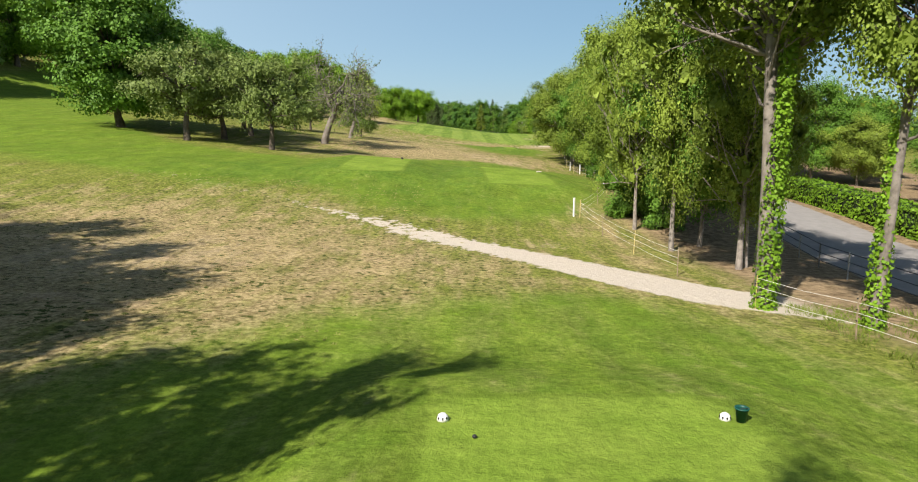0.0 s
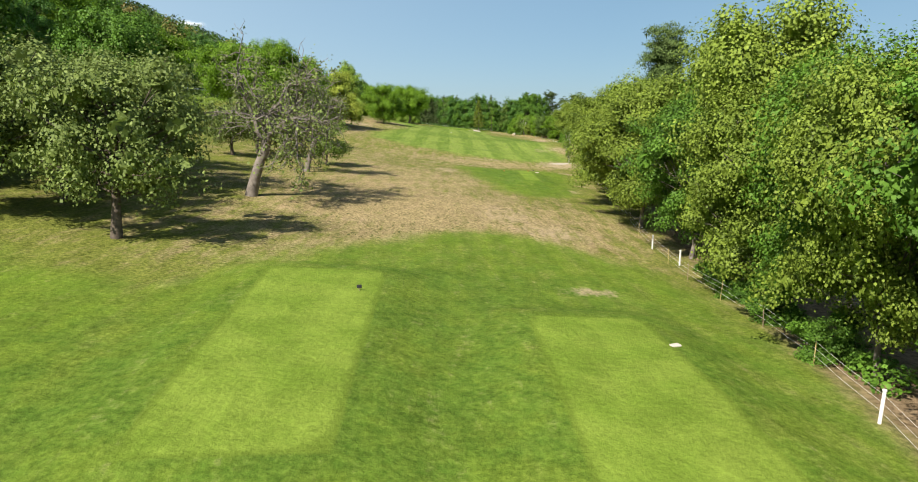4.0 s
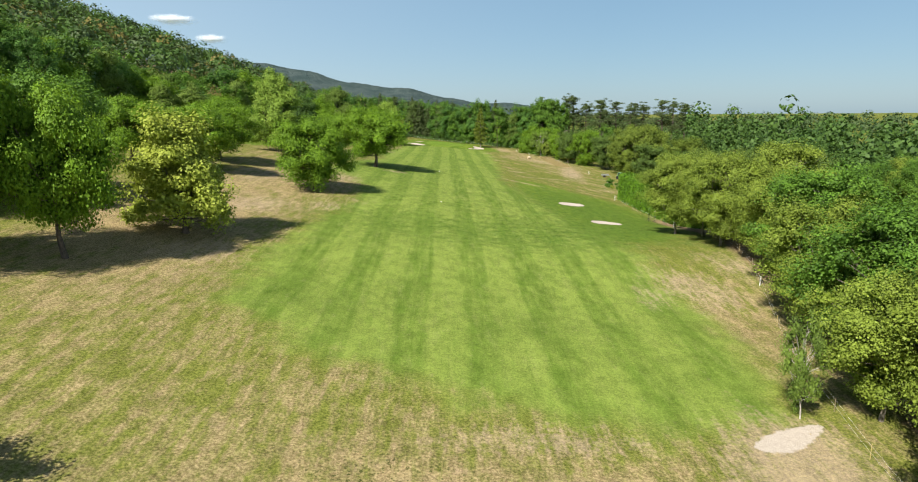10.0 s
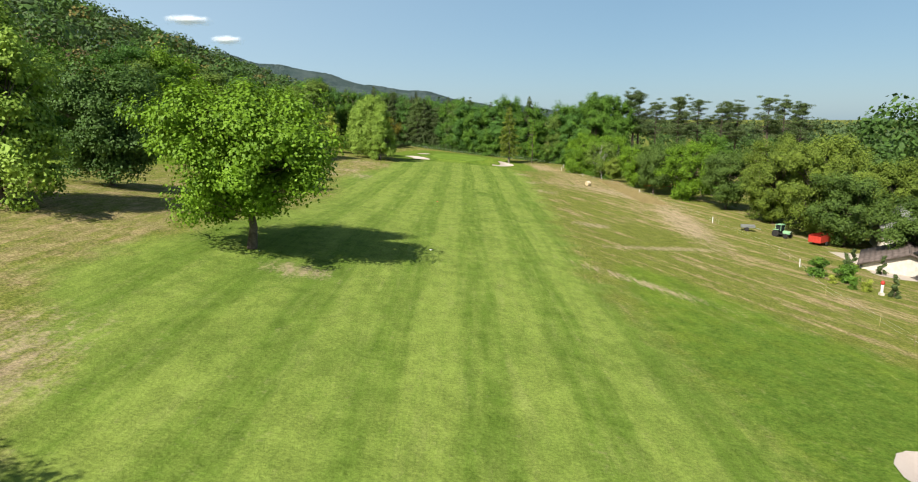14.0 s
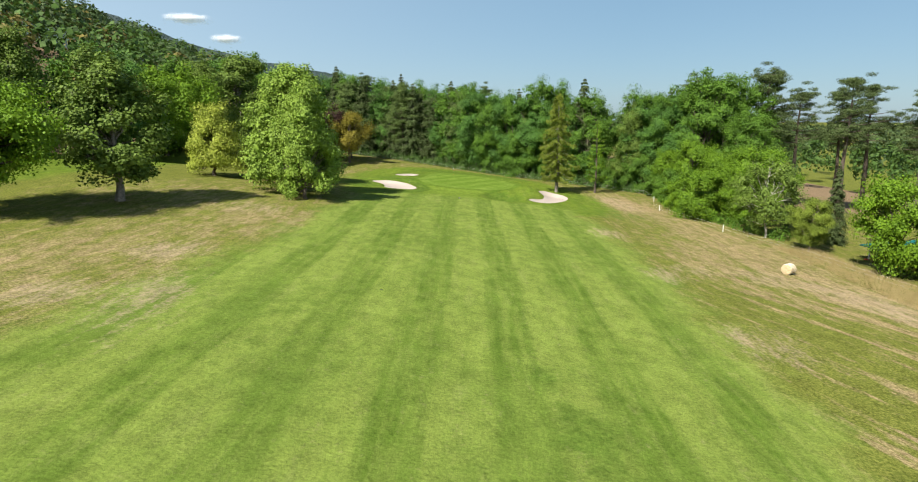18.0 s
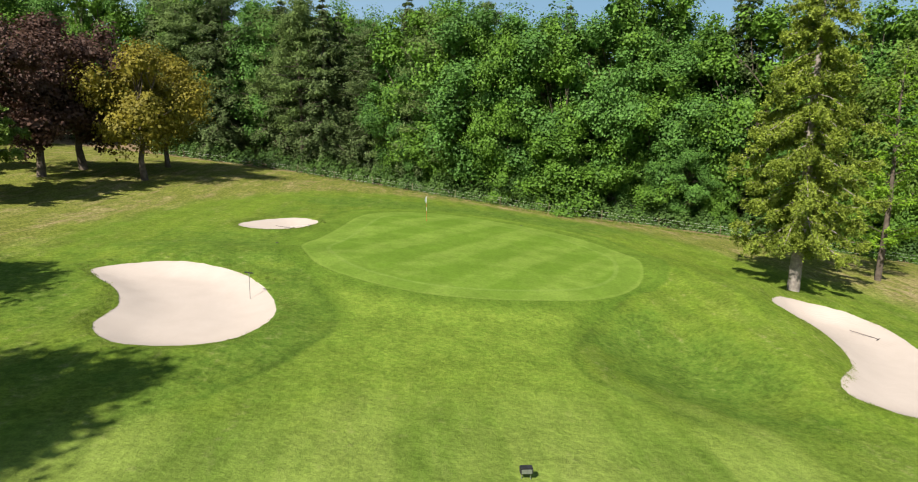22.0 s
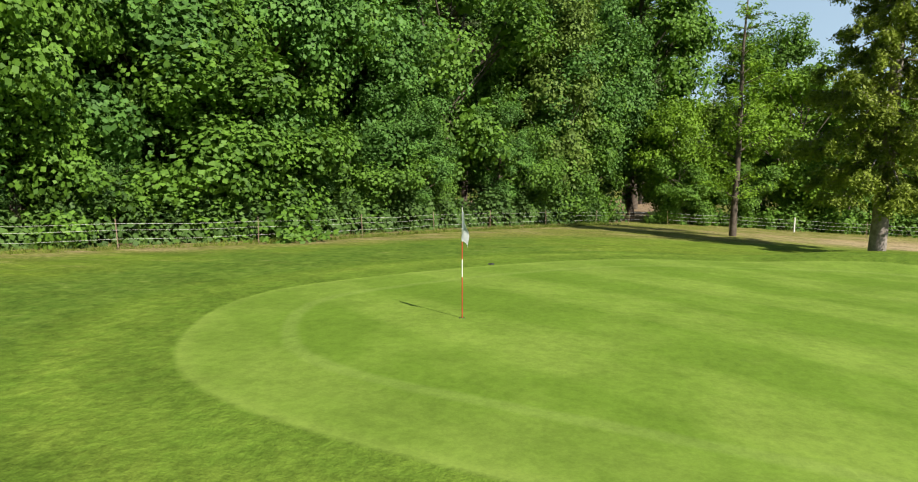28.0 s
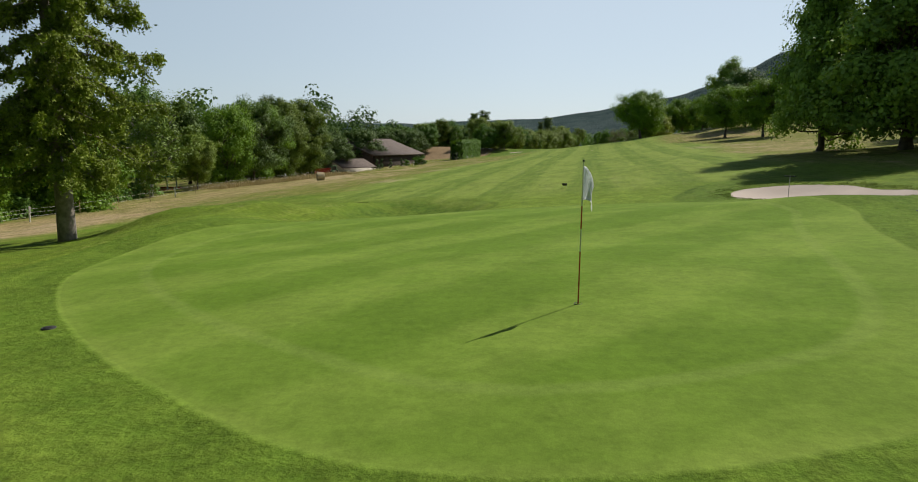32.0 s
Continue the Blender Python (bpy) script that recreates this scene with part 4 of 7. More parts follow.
kind("maple", "maple_tree", 1, 21, lambda: broadleaf(rng, 21, 20, 0.15, 320, 160, 0.42, "round", stem=0.024), BARK, LEAF_MID, "large round maple with a dense bright green crown")
kind("orchard", "fruit_tree", 2, 11.5, lambda: broadleaf(rng, 11.5, 11.8, 0.31, 150, 112, 0.22, "flat", (0.8, 0.4), 0.028), BARK, LEAF_GREY, "old fruit tree with a broad grey-green crown")
kind("walnut", "walnut_tree", 2, 17, lambda: broadleaf(rng, 17, 18, 0.27, 300, 200, 0.31, "round", (0.5, 0.3), 0.024), BARK, LEAF_BRIGHT, "spreading walnut tree with a fresh green crown")
kind("skirt", "oak_tree", 2, 14, lambda: broadleaf(rng, 14, 15, 0.15, 290, 190, 0.29, "round", (0.3, 0.2), 0.024), BARK, LEAF_BRIGHT, "oak with a dense crown hanging almost to the grass")
kind("lime", "lime_tree", 2, 21, lambda: broadleaf(rng, 21, 16, 0.09, 290, 170, 0.36, "cone", stem=0.022), BARK, LEAF_LIME, "tall lime tree with a dense pale green crown")
kind("golden", "flowering_tree", 1, 16, lambda: broadleaf(rng, 16, 15, 0.13, 250, 160, 0.34, "cone", stem=0.024), BARK, LEAF_YELLOW, "dense conical tree with yellowish blossom among its leaves")
kind("gold", "golden_tree", 1, 12, lambda: broadleaf(rng, 12, 10, 0.30, 110, 130, 0.26), BARK, LEAF_GOLD, "small tree with golden autumn-like leaves")
kind("copper", "copper_beech", 1, 15, lambda: broadleaf(rng, 15, 11.5, 0.26, 130, 140, 0.30), BARK, LEAF_COPPER, "dark purple copper beech at the wood's edge")
kind("ash", "ash_tree", 2, 18, lambda: broadleaf(rng, 18, 12, 0.19, 150, 150, 0.36, "cone"), BARK_PALE, LEAF_ASH, "tall grey-green tree with hanging boughs")
kind("tall", "roadside_tree", 1, 19, lambda: broadleaf(rng, 19, 9.5, 0.44, 220, 180, 0.15, "round", (0.8, 0.4), 0.011), BARK_GREY, LEAF_ROAD, "tall roadside tree with an ivy-clad trunk")
kind("near", "roadside_tree", 2, 15, lambda: broadleaf(rng, 15, 10.0, 0.25, 230, 185, 0.135, "round", (0.4, 0.3), 0.0125), BARK_PALE, LEAF_ROAD, "roadside broadleaf tree with yellow-green leaves")
kind("road", "roadside_tree", 2, 15, lambda: broadleaf(rng, 15, 11.5, 0.19, 260, 270, 0.185, "round", (0.3, 0.2), 0.012), BARK_GREY, LEAF_ROAD, "roadside broadleaf tree with yellow-green leaves")
kind("road_deep", "roadside_tree", 2, 15, lambda: broadleaf(rng, 15, 11.5, 0.19, 250, 260, 0.19, "round", (0.2, 0.3), 0.012), BARK_GREY, LEAF_MID, "roadside broadleaf tree with a deep green crown")
kind("shady", "broadleaf_tree", 1, 17, lambda: broadleaf(rng, 17, 15.5, 0.14, 260, 170, 0.36, "round", (0.3, 0.2), 0.022), BARK, LEAF_DEEP, "round dark green tree on the dry slope")
kind("shade", "broadleaf_tree", 2, 15, lambda: broadleaf(rng, 15, 10, 0.22, 120, 115, 0.28, "round", (0.3, 0.3), 0.014), BARK, LEAF_MID, "broadleaf tree shading the first tee")
kind("wood", "woodland_tree", 2, 22, lambda: broadleaf(rng, 22, 12, 0.12, 230, 205, 0.265, "round", (0.4, 0.3), 0.013), BARK, LEAF_WOOD, "tall woodland tree, leafy down to the ground")
kind("wood_mid", "woodland_tree", 2, 22, lambda: broadleaf(rng, 22, 11.5, 0.14, 215, 195, 0.28, "round", (0.5, 0.3), 0.013), BARK, LEAF_MID, "tall woodland tree with mid-green leaves")
kind("wood_pale", "woodland_tree", 2, 20, lambda: broadleaf(rng, 20, 11, 0.08, 190, 170, 0.28, "cone", (0.5, 0.4), 0.013), BARK_PALE, LEAF_ASH, "tall woodland tree with pale yellow-green leaves")
kind("shrub", "woodland_shrub", 2, 8, lambda: broadleaf(rng, 8, 7.5, 0.0, 120, 170, 0.23, "full", (0.2, 0.1), 0.012), BARK, LEAF_MID, "broad leafy shrub at the wood's edge", "shrub")
kind("shrub_bright", "shrub", 2, 9, lambda: broadleaf(rng, 9, 9, 0.0, 130, 170, 0.26, "full", (0.2, 0.1), 0.012), BARK, LEAF_BRIGHT, "large bright green shrub beside the fence", "shrub")
kind("spruce", "spruce", 2, 24, lambda: conifer(rng, 24, 10.5, 0.04, 40, 13, 0.42, 0.35, dense=26), BARK, NEEDLE, "tall dark spruce with drooping boughs", "conifer")
kind("pine", "pine_tree", 2, 27, lambda: pine(rng, 27, 10), BARK, NEEDLE, "tall pine with a bare stem and a spreading dark crown", "conifer")
kind("feather", "conifer_tree", 2, 24, lambda: pine(rng, 24, 12.5, 0.22, 84, 170, 0.42, 0.095), BARK, NEEDLE_SOFT, "tall feathery pine with layered soft green boughs", "conifer")
kind("larch", "larch", 1, 22, lambda: larch(rng, 22, 10.5), BARK_PALE, NEEDLE_LIGHT, "larch with pale trunk and drooping light green needles", "conifer")
kind("weeping", "weeping_tree", 1, 18, lambda: larch(rng, 18, 13.5, 0.2, 0.27), BARK_PALE, LEAF_ASH, "pale grey-green tree with long hanging boughs")
kind("young", "young_tree", 1, 16.5, lambda: conifer(rng, 16.5, 6.5, 0.14, 24, 7, 0.24, -0.35, 0.25, 0.011, 0.12, 34), BARK, LEAF_BRIGHT, "slender young tree with thin upswept branches")
kind("birch", "birch", 1, 13, lambda: broadleaf(rng, 13, 9, 0.18, 130, 95, 0.22, "round", (0.5, 0.3), 0.012), BIRCH, LEAF_ASH, "birch with a white trunk and thin crown")
kind("small", "small_tree", 2, 7.5, lambda: broadleaf(rng, 7.5, 7, 0.26, 90, 110, 0.23, "flat", (0.2, 0.1), 0.02), BARK, LEAF_ASH, "small round fruit tree standing alone in dry grass")


def old_fruit_tree(rng, tall, wide, lean):
    """A half-dead fruit tree: crooked limbs, bare twigs and thin tufts of leaves."""
    wood, place, normal = [], [], []
    low = np.array((lean[0], lean[1], tall * 0.25))
    r0 = tall * 0.027
    trunk = (tube([(0, 0, -0.4), low * 0.35 + rng.normal(size=3) * 0.08, low * 0.7 + rng.normal(size=3) * 0.1, low], [r0 * 1.4, r0 * 1.05, r0 * 0.95, r0 * 0.8], 9))

    def limb(a, d, length, r, depth):
        pts, p = [a], a.copy()
        for i in range(4):
            d = d + rng.normal(size=3) * 0.34
            d[2] += 0.10 if depth < 2 else -0.06
            d /= np.linalg.norm(d)
            p = p + d * length / 4
            pts.append(p.copy())
        wood.append(tube(pts, [r, r * 0.85, r * 0.65, r * 0.5, r * 0.3], 6 if depth < 2 else 4))
        if depth >= 2:
            m = 12 if rng.random() < 0.72 else 0
            q = np.array(pts)[rng.integers(1, 5, m)] + rng.normal(size=(m, 3)) * 0.20 if m else np.zeros((0, 3))
            place.append(q)
            normal.append(rng.normal(size=(m, 3)) * 0.6 + np.array((0, 0, 0.7)))
        if depth < 4:
            for q in pts[2:] if depth else pts[1:]:
                for _ in range(2 if depth < 3 else 1):
                    e = d + rng.normal(size=3) * 0.85
                    limb(q, e / np.linalg.norm(e), length * rng.uniform(0.5, 0.7), r * 0.5, depth + 1)

    for k in range(4):
        a = k * 1.6 + rng.uniform(0, 0.6)
        d = np.array((math.cos(a) * 0.75, math.sin(a) * 0.75, 0.8))
        limb(low.copy(), d / np.linalg.norm(d), wide * 0.36, r0 * 0.55, 1)
    limb(low.copy(), np.array((0.1, 0.1, 1.0)), tall * 0.34, r0 * 0.6, 1)
    return trunk, joined(wood), leaves(rng, np.concatenate(place), np.concatenate(normal), 0.17, 0.1)


kind("old", "old_fruit_tree", 2, 12.5, lambda: old_fruit_tree(rng, 12.5, 11, (1.3, 0.5)), BARK_GREY, LEAF_GREY, "gnarled half-dead fruit tree with bare grey twigs")

# -- west of the hole, from the tees to the green: kind, x, y, height, relative width
WEST_TREES = [
    ("maple", -43.8, 84.9, 21, 1), ("orchard", -30.8, 74.1, 12.5, 1.05), ("orchard", -29.6, 82.7, 12.5, 1.05), ("orchard", -28.9, 91.5, 12, 1.05), ("orchard", -20.7, 72.4, 11.8, 0.92),
    ("orchard", -33, 101, 12, 1), ("orchard", -29.7, 120.5, 8, 1), ("orchard", -28.3, 127, 8, 1), ("old", -18.7, 91.5, 14.2, 0.9), ("old", -18.3, 112.3, 12.0, 0.72),
    ("small", -17.9, 123.7, 7.4, 1), ("small", -25.8, 162.8, 7.0, 1.05), ("walnut", -43.6, 192.5, 20, 0.7), ("walnut", -36.6, 199, 17.5, 0.6), ("maple", -50.5, 221, 17, 0.95), ("maple", -56, 142, 20, 0.85),
    ("walnut", -58, 206, 18, 0.9), ("golden", -30.5, 213, 15.8, 1.06), ("skirt", -22.6, 251.4, 13.8, 0.95), ("walnut", -17.2, 302.6, 16.0, 1.03),
    ("lime", -42.5, 305, 21, 1.0), ("shady", -43.7, 327.5, 17.0, 1.05), ("walnut", -46, 271, 13.5, 1.05), ("walnut", -43.5, 254, 12.6, 1.0), ("walnut", -55, 252, 12.5, 1.0), ("ash", -82, 352, 21, 1.1), ("ash", -89, 346, 19, 1.1), ("walnut", -34, 352, 13, 0.9), ("walnut", -38, 372, 13, 0.9),
    ("ash", -44, 435, 19.3, 1.25), ("walnut", -52.5, 422.3, 15.6, 1.05), ("walnut", -63, 404, 15.5, 1.1), ("lime", -28.3, 460.3, 22, 1.06), ("lime", -24.2, 452, 18.5, 0.8), ("lime", -34, 475, 19, 0.95),
    ("golden", -45.5, 470, 14.3, 0.95), ("weeping", -39.7, 510, 18.5, 1.05), ("weeping", -53, 515.7, 18, 1.0), ("copper", -39.8, 523, 15.5, 1.0), ("copper", -38.2, 528, 16, 1.0), ("gold", -30.8, 525, 14.2, 0.95), ("gold", -32, 534.5, 13.5, 0.85)]
for key, x, y, t, w in WEST_TREES:
    grow(key, x, y, t, w, -21 if key == "old" else None, label={"golden-45": "yellow-green spreading tree on the dry slope"}.get(key + str(int(x)), ""))

# -- trees behind and beside the first tee, which throw their shade over it
for x, y, t, w in [(-21.5, 12.5, 15, 0.9), (-18, 8, 13.5, 0.8), (-28, 15, 16, 0.9), (-14, 1.2, 15.5, 0.75), (-9.6, 0.2, 16.5, 0.38), (-11.5, -3.5, 12.5, 0.7), (-2.9, -3.4, 14.2, 0.4), (-7.5, -7, 15.5, 0.7), (-35, 18, 17, 0.9), (-22, -12, 18, 0.9), (-25.4, 18.0, 15, 0.9), (-17.2, 6.1, 14.5, 0.7), (-19.6, 11, 15, 0.85), (-16.5, 10.2, 13.5, 0.5)]:
    grow("shade", x, y, t, w, group="trees behind the tee")

# -- along the road east of the tees
grow("tall", 9.9, 19.5, 19, 1.0, 90, label="tall roadside tree with an ivy-clad forked trunk")
ROADSIDE = [(11.9, 17.2, 16, 0.85), (12.4, 26.8, 14, 0.8), (10.8, 30.8, 14, 0.72), (12.8, 32.4, 13.5, 0.8), (10.5, 36.2, 13, 0.7), (14.5, 40, 14.5, 0.85), (13.2, 47, 14, 0.8), (17, 52, 15, 0.9),
            (15.5, 58, 13, 0.8), (18, 64, 15, 0.95), (17, 71, 14, 0.9), (21.5, 78, 19.8, 0.9), (18, 83.5, 14, 0.9), (23.5, 88, 19.5, 0.85), (17.6, 95.4, 14.5, 1.0), (22, 101, 16, 1.0), (20.5, 109, 15, 1.0), (25, 114, 16, 1.0),
            (23.5, 121, 14, 1.0), (28, 127, 15, 1.05), (25.5, 134, 14, 1.0), (30, 141, 15.5, 1.05), (28.5, 149, 13.5, 1.05), (32, 156, 14.5, 1.1), (31.0, 163.5, 12.5, 1.0), (36, 171, 15, 1.1), (33, 178.5, 12, 0.95),
            (38, 186, 15.5, 1.1), (38.5, 196, 14, 1.0), (44, 205, 16, 1.1), (43, 214, 13, 1.0), (38.3, 234.8, 13.5, 0.95), (41.3, 231.5, 13.5, 0.9), (40.6, 223.5, 14, 0.95), (46.5, 240, 13, 1.0), (50, 226, 15, 1.1)]
for x, y, t, w in [(17.5, 46, 15, 0.85), (13.0, 27.4, 9.5, 0.62)]:
    grow("near", x, y, t, w, group="trees along the road")
for i, (x, y, t, w) in enumerate(ROADSIDE):
    w *= 1.12 if i > 12 else 0.88 if i < 7 else 1.0
    x -= 0.8 if i > 16 else 0.0
    grow("tall" if i == 0 else "road_deep" if i in (3, 5) else "near" if i < 7 else "road" if i % 5 in (0, 1, 3) or 31 <= i <= 33 or 13 <= i <= 26 else "road_deep", x, y, t, w, group="trees along the road")
for x, y, t, w in [(26.8, 118.5, 22.8, 0.95), (31.5, 112.5, 21.5, 0.6), (57, 175, 23.5, 1.0), (60, 190, 22, 0.9)]:
    grow("feather", x, y, t, w, label="tall feathery conifer above the roadside trees")
for x, y, t, w in [(11.5, 40.2, 4.4, 0.9), (12.4, 37.0, 3.8, 0.8), (13.0, 43.5, 3.2, 1.2), (13.6, 50, 2.6, 1.3), (14.9, 60, 2.4, 1.3), (15.3, 66, 2.4, 1.3), (15.6, 71, 2.2, 1.3)]:
    grow("shrub", x, y, t, w, label="low leafy shrub under the roadside trees")
grow("birch", 26.4, 178.6, 8.5, 0.5, label="slim birch with a pale trunk by the gravel patch")

# -- second row across the road and the wooded grounds in the east
for i in range(56):
    y = -30 + i * 5.2
    x = np.interp(y, [-30, 40, 110, 200, 262], [50, 50, 56, 64, 74]) + rng.uniform(0, 26)
    grow("road_deep" if i % 3 else "road", x, y, rng.uniform(11, 17), rng.uniform(1.0, 1.2), group="trees beyond the road")

# -- by the farm and down the east side
FARM_TREES = [("wood_mid", 73, 366, 21.5, 0.85), ("wood_mid", 78.5, 372, 20, 0.85), ("wood_mid", 71, 381, 20.5, 0.82), ("wood_mid", 67, 397, 16.0, 0.82), ("wood_mid", 62.5, 409, 13.9, 0.85), ("wood_mid", 55.8, 419.5, 13.4, 0.8), ("road_deep", 54, 431, 11.4, 0.8),
              ("wood_mid", 73, 322, 14, 1.1), ("wood_mid", 84, 316, 15, 1.1), ("wood_mid", 95, 333, 17, 1.2),
              ("birch", 49.1, 454.9, 13.5, 1.0), ("road", 50.2, 444, 8.5, 0.9), ("shrub_bright", 45.2, 472.5, 10.5, 1.0), ("shrub_bright", 49.5, 477, 10, 1.0), ("shrub_bright", 44.5, 482, 8, 0.9),
              ("wood_mid", 52, 468, 12, 0.9), ("spruce", 58, 452, 13, 0.8), ("spruce", 62, 446, 12, 0.8), ("spruce", 56, 462, 12, 0.7), ("wood_mid", 52, 484, 13, 0.9), ("shrub", 47, 490, 9, 1.0), ("wood", 50, 494, 15, 0.9),
              ("wood_mid", 58, 478, 15, 1.0), ("road_deep", 66, 434, 14, 1.0), ("wood_mid", 74, 424, 16, 1.0), ("wood_mid", 74, 360, 15, 1.0), ("wood", 84, 345, 15, 1.1), ("wood_mid", 76, 340, 13, 1.1), ("wood", 92, 372, 18, 1.2), ("wood", 88, 392, 18, 1.2)]
kind("full_mid", "field_tree", 2, 14, lambda: broadleaf(rng, 14, 13, 0.17, 230, 165, 0.30, "round", (0.3, 0.2), 0.018), BARK, LEAF_FIELD, "dense round tree with foliage down to the ground")
kind("hornbeam", "hornbeam_tree", 2, 21, lambda: broadleaf(rng, 21, 15.5, 0.08, 330, 200, 0.30, "round", (0.3, 0.2), 0.018), BARK, LEAF_HORN, "large hornbeam with yellow-green boughs hanging low")
kind("full_bright", "field_tree", 2, 14, lambda: broadleaf(rng, 14, 12, 0.06, 180, 165, 0.28, "round", (0.3, 0.2), 0.018), BARK, LEAF_BRIGHT, "fresh green tree beside the eastern fence")
for i, (key, x, y, t, w) in enumerate(FARM_TREES):
    key = "full_mid" if key in ("wood_mid", "road_deep", "wood") and (i < 10 or i % 4) else key
    key = "full_bright" if key in ("full_mid", "wood_mid") and (y > 440 or y in (409, 431)) else key
    key = "hornbeam" if y in (366, 381, 372) else key
    grow(key, x, y, t * (1.15 if 400 < y < 440 else 0.97 if y > 440 else 1.0), w * 1.05)
for x, y, t, w in [(76, 268, 15, 1.0), (84, 280, 16, 1.05), (73, 258, 14, 0.95), (91, 296, 16, 1.1), (82, 252, 15, 1.0)]:
    grow("full_mid", x, y, t, w, label="dense round tree behind the brown-roofed barn", group="trees behind the barn")
grow("larch", 21.0, 496.6, 22, 1.0)
for key, x, y, t, w in [("full_bright", 49, 503.5, 12, 0.8), ("shrub", 45.8, 504.2, 6.5, 1.0), ("shrub", 47, 498, 6, 1.0), ("ash", 54, 500, 13, 0.9)]:
    grow(key, x, y, t, w)
grow("young", 30.7, 501.7, 16.5, 1.0)
for i in range(15):
    grow("pine", 61 + i * 5.8 + rng.uniform(-2, 2), 522 - i * 1.5 + rng.uniform(-8, 8), rng.uniform(30, 36), rng.uniform(1.0, 1.3), group="pines on the skyline")
for x, y, t in [(57, 508, 32), (46, 522, 27), (66, 512, 31), (51, 519, 27), (61, 494, 22)]:
    grow("wood_mid", x, y, t, 0.95, label="tall poplar-like tree standing over the wood")

# -- the wood behind the green
EDGE_X, EDGE_Y = (-70, -40, -20, -2, 15, 28, 38, 45, 60), (556, 552, 545.5, 535.5, 525.5, 520, 513.5, 511, 509)
for i in range(17):
    x = -40 + i * 2.7
    grow("wood" if x > 1 else ("spruce", "feather", "spruce", "spruce", "pine", "spruce", "feather")[i % 7], x + rng.uniform(-1, 1), np.interp(x, EDGE_X, EDGE_Y) + rng.uniform(1.5, 9), rng.uniform(19, 25), rng.uniform(0.9, 1.15), group="trees behind the green")
for i in range(19):
    x = -6 + i * 3.2
    if 32.5 < x < 41.5:
        continue
    grow(("wood", "wood_mid", "wood", "wood", "wood_mid", "wood", "wood_mid", "wood_pale")[i % 8], x + rng.uniform(-1.2, 1.2), np.interp(x, EDGE_X, EDGE_Y) + rng.uniform(2.0, 9), rng.uniform(17, 25), rng.uniform(0.85, 1.15), group="trees behind the green")
for i in range(20):
    x = -6 + i * 2.7 + rng.uniform(-1.2, 1.2)
    grow(("shrub", "wood", "shrub", "shrub", "wood")[i % 5], x, np.interp(x, EDGE_X, EDGE_Y) + rng.uniform(0.8, 3.0), rng.uniform(4.0, 11), rng.uniform(0.8, 1.3), label="leafy shrub crowding the wood's edge", group="shrubs behind the green")
for i in range(24):
    x = -62 + i * 5.2
    top = np.interp(x, [-40, -10, 2, 12, 20, 30, 32, 34, 41, 43, 60], [26, 25.5, 26, 24.5, 27, 30, 27, 13, 13, 27, 28])
    grow(("wood", "spruce", "wood_mid", "wood", "spruce", "wood_mid", "pine")[i % 7], x + rng.uniform(-0.8, 0.8), np.interp(x, EDGE_X, EDGE_Y) + rng.uniform(8, 15), top + rng.uniform(-1.8, 0.6), 0.95, group="trees deep in the wood")


# ---- far woods and undergrowth: nobody could count them ----
def far_woods(name, places, talls, wides, leaf, label, per=330, size=1.25):
    """Many distant crowns in one mesh, each of lumpy clumps of leaf sprays."""
    n = len(places)
    pts, nor, wood = [], [], []
    for (x, y, z), t, w in zip(places, talls, wides):
        c = unit(rng, 14) * np.array((w * 0.36, w * 0.36, t * 0.34)) * rng.uniform(0.6, 1, (14, 1)) + np.array((x, y, z + t * 0.58))
        k = rng.integers(0, 14, per)
        u = unit(rng, per)
        pts.append(c[k] + u * w * 0.21 * rng.uniform(0.7, 1.1, (per, 1)))
        nor.append(u + np.array((0, 0, 0.5)) + rng.normal(size=(per, 3)) * 0.3)
    v, f = leaves(rng, np.concatenate(pts), np.concatenate(nor), size)
    me = raw_mesh(name, v, f)
    me.materials.append(leaf)
    return tagged(new(name, me), label, "wood", kind="stuff")


def scatter(n, x0, x1, y0, y1, gap, keep):
    out = []
    tries = 0
    while len(out) < n and tries < n * 30:
        tries += 1
        x, y = rng.uniform(x0, x1), rng.uniform(y0, y1)
        if keep(x, y) and all((x - a) ** 2 + (y - b) ** 2 > gap * gap for a, b in out[-220:]):
            out.append((x, y))
    a = np.array(out)
    return np.column_stack([a, height(a[:, 0], a[:, 1])])


for i in range(62):
    y = 40 + i * 8.6
    x = west_edge(y) + rng.uniform(-14, 3)
    grow(("wood", "wood_mid", "skirt", "wood_pale", "wood_mid", "ash")[i % 6], x, y, rng.uniform(17, 25) + (6 if y > 440 else 0), rng.uniform(0.95, 1.3), group="trees at the foot of the mountain wood")
west_near = scatter(190, -175, -70, -60, 640, 6.5, lambda x, y: west_edge(y) - 45 < x < west_edge(y))
for i, (leaf, label) in enumerate(((LEAF_MID, "mixed wood climbing the mountainside"), (LEAF_DEEP, "dark wood climbing the mountainside"), (LEAF_OLIVE, "brownish and olive trees in the mountain wood"))):
    q = west_near[i::3]
    far_woods("mountain_wood", q, rng.uniform(17, 24, len(q)), rng.uniform(10, 14, len(q)), leaf, label, 620, 0.95)


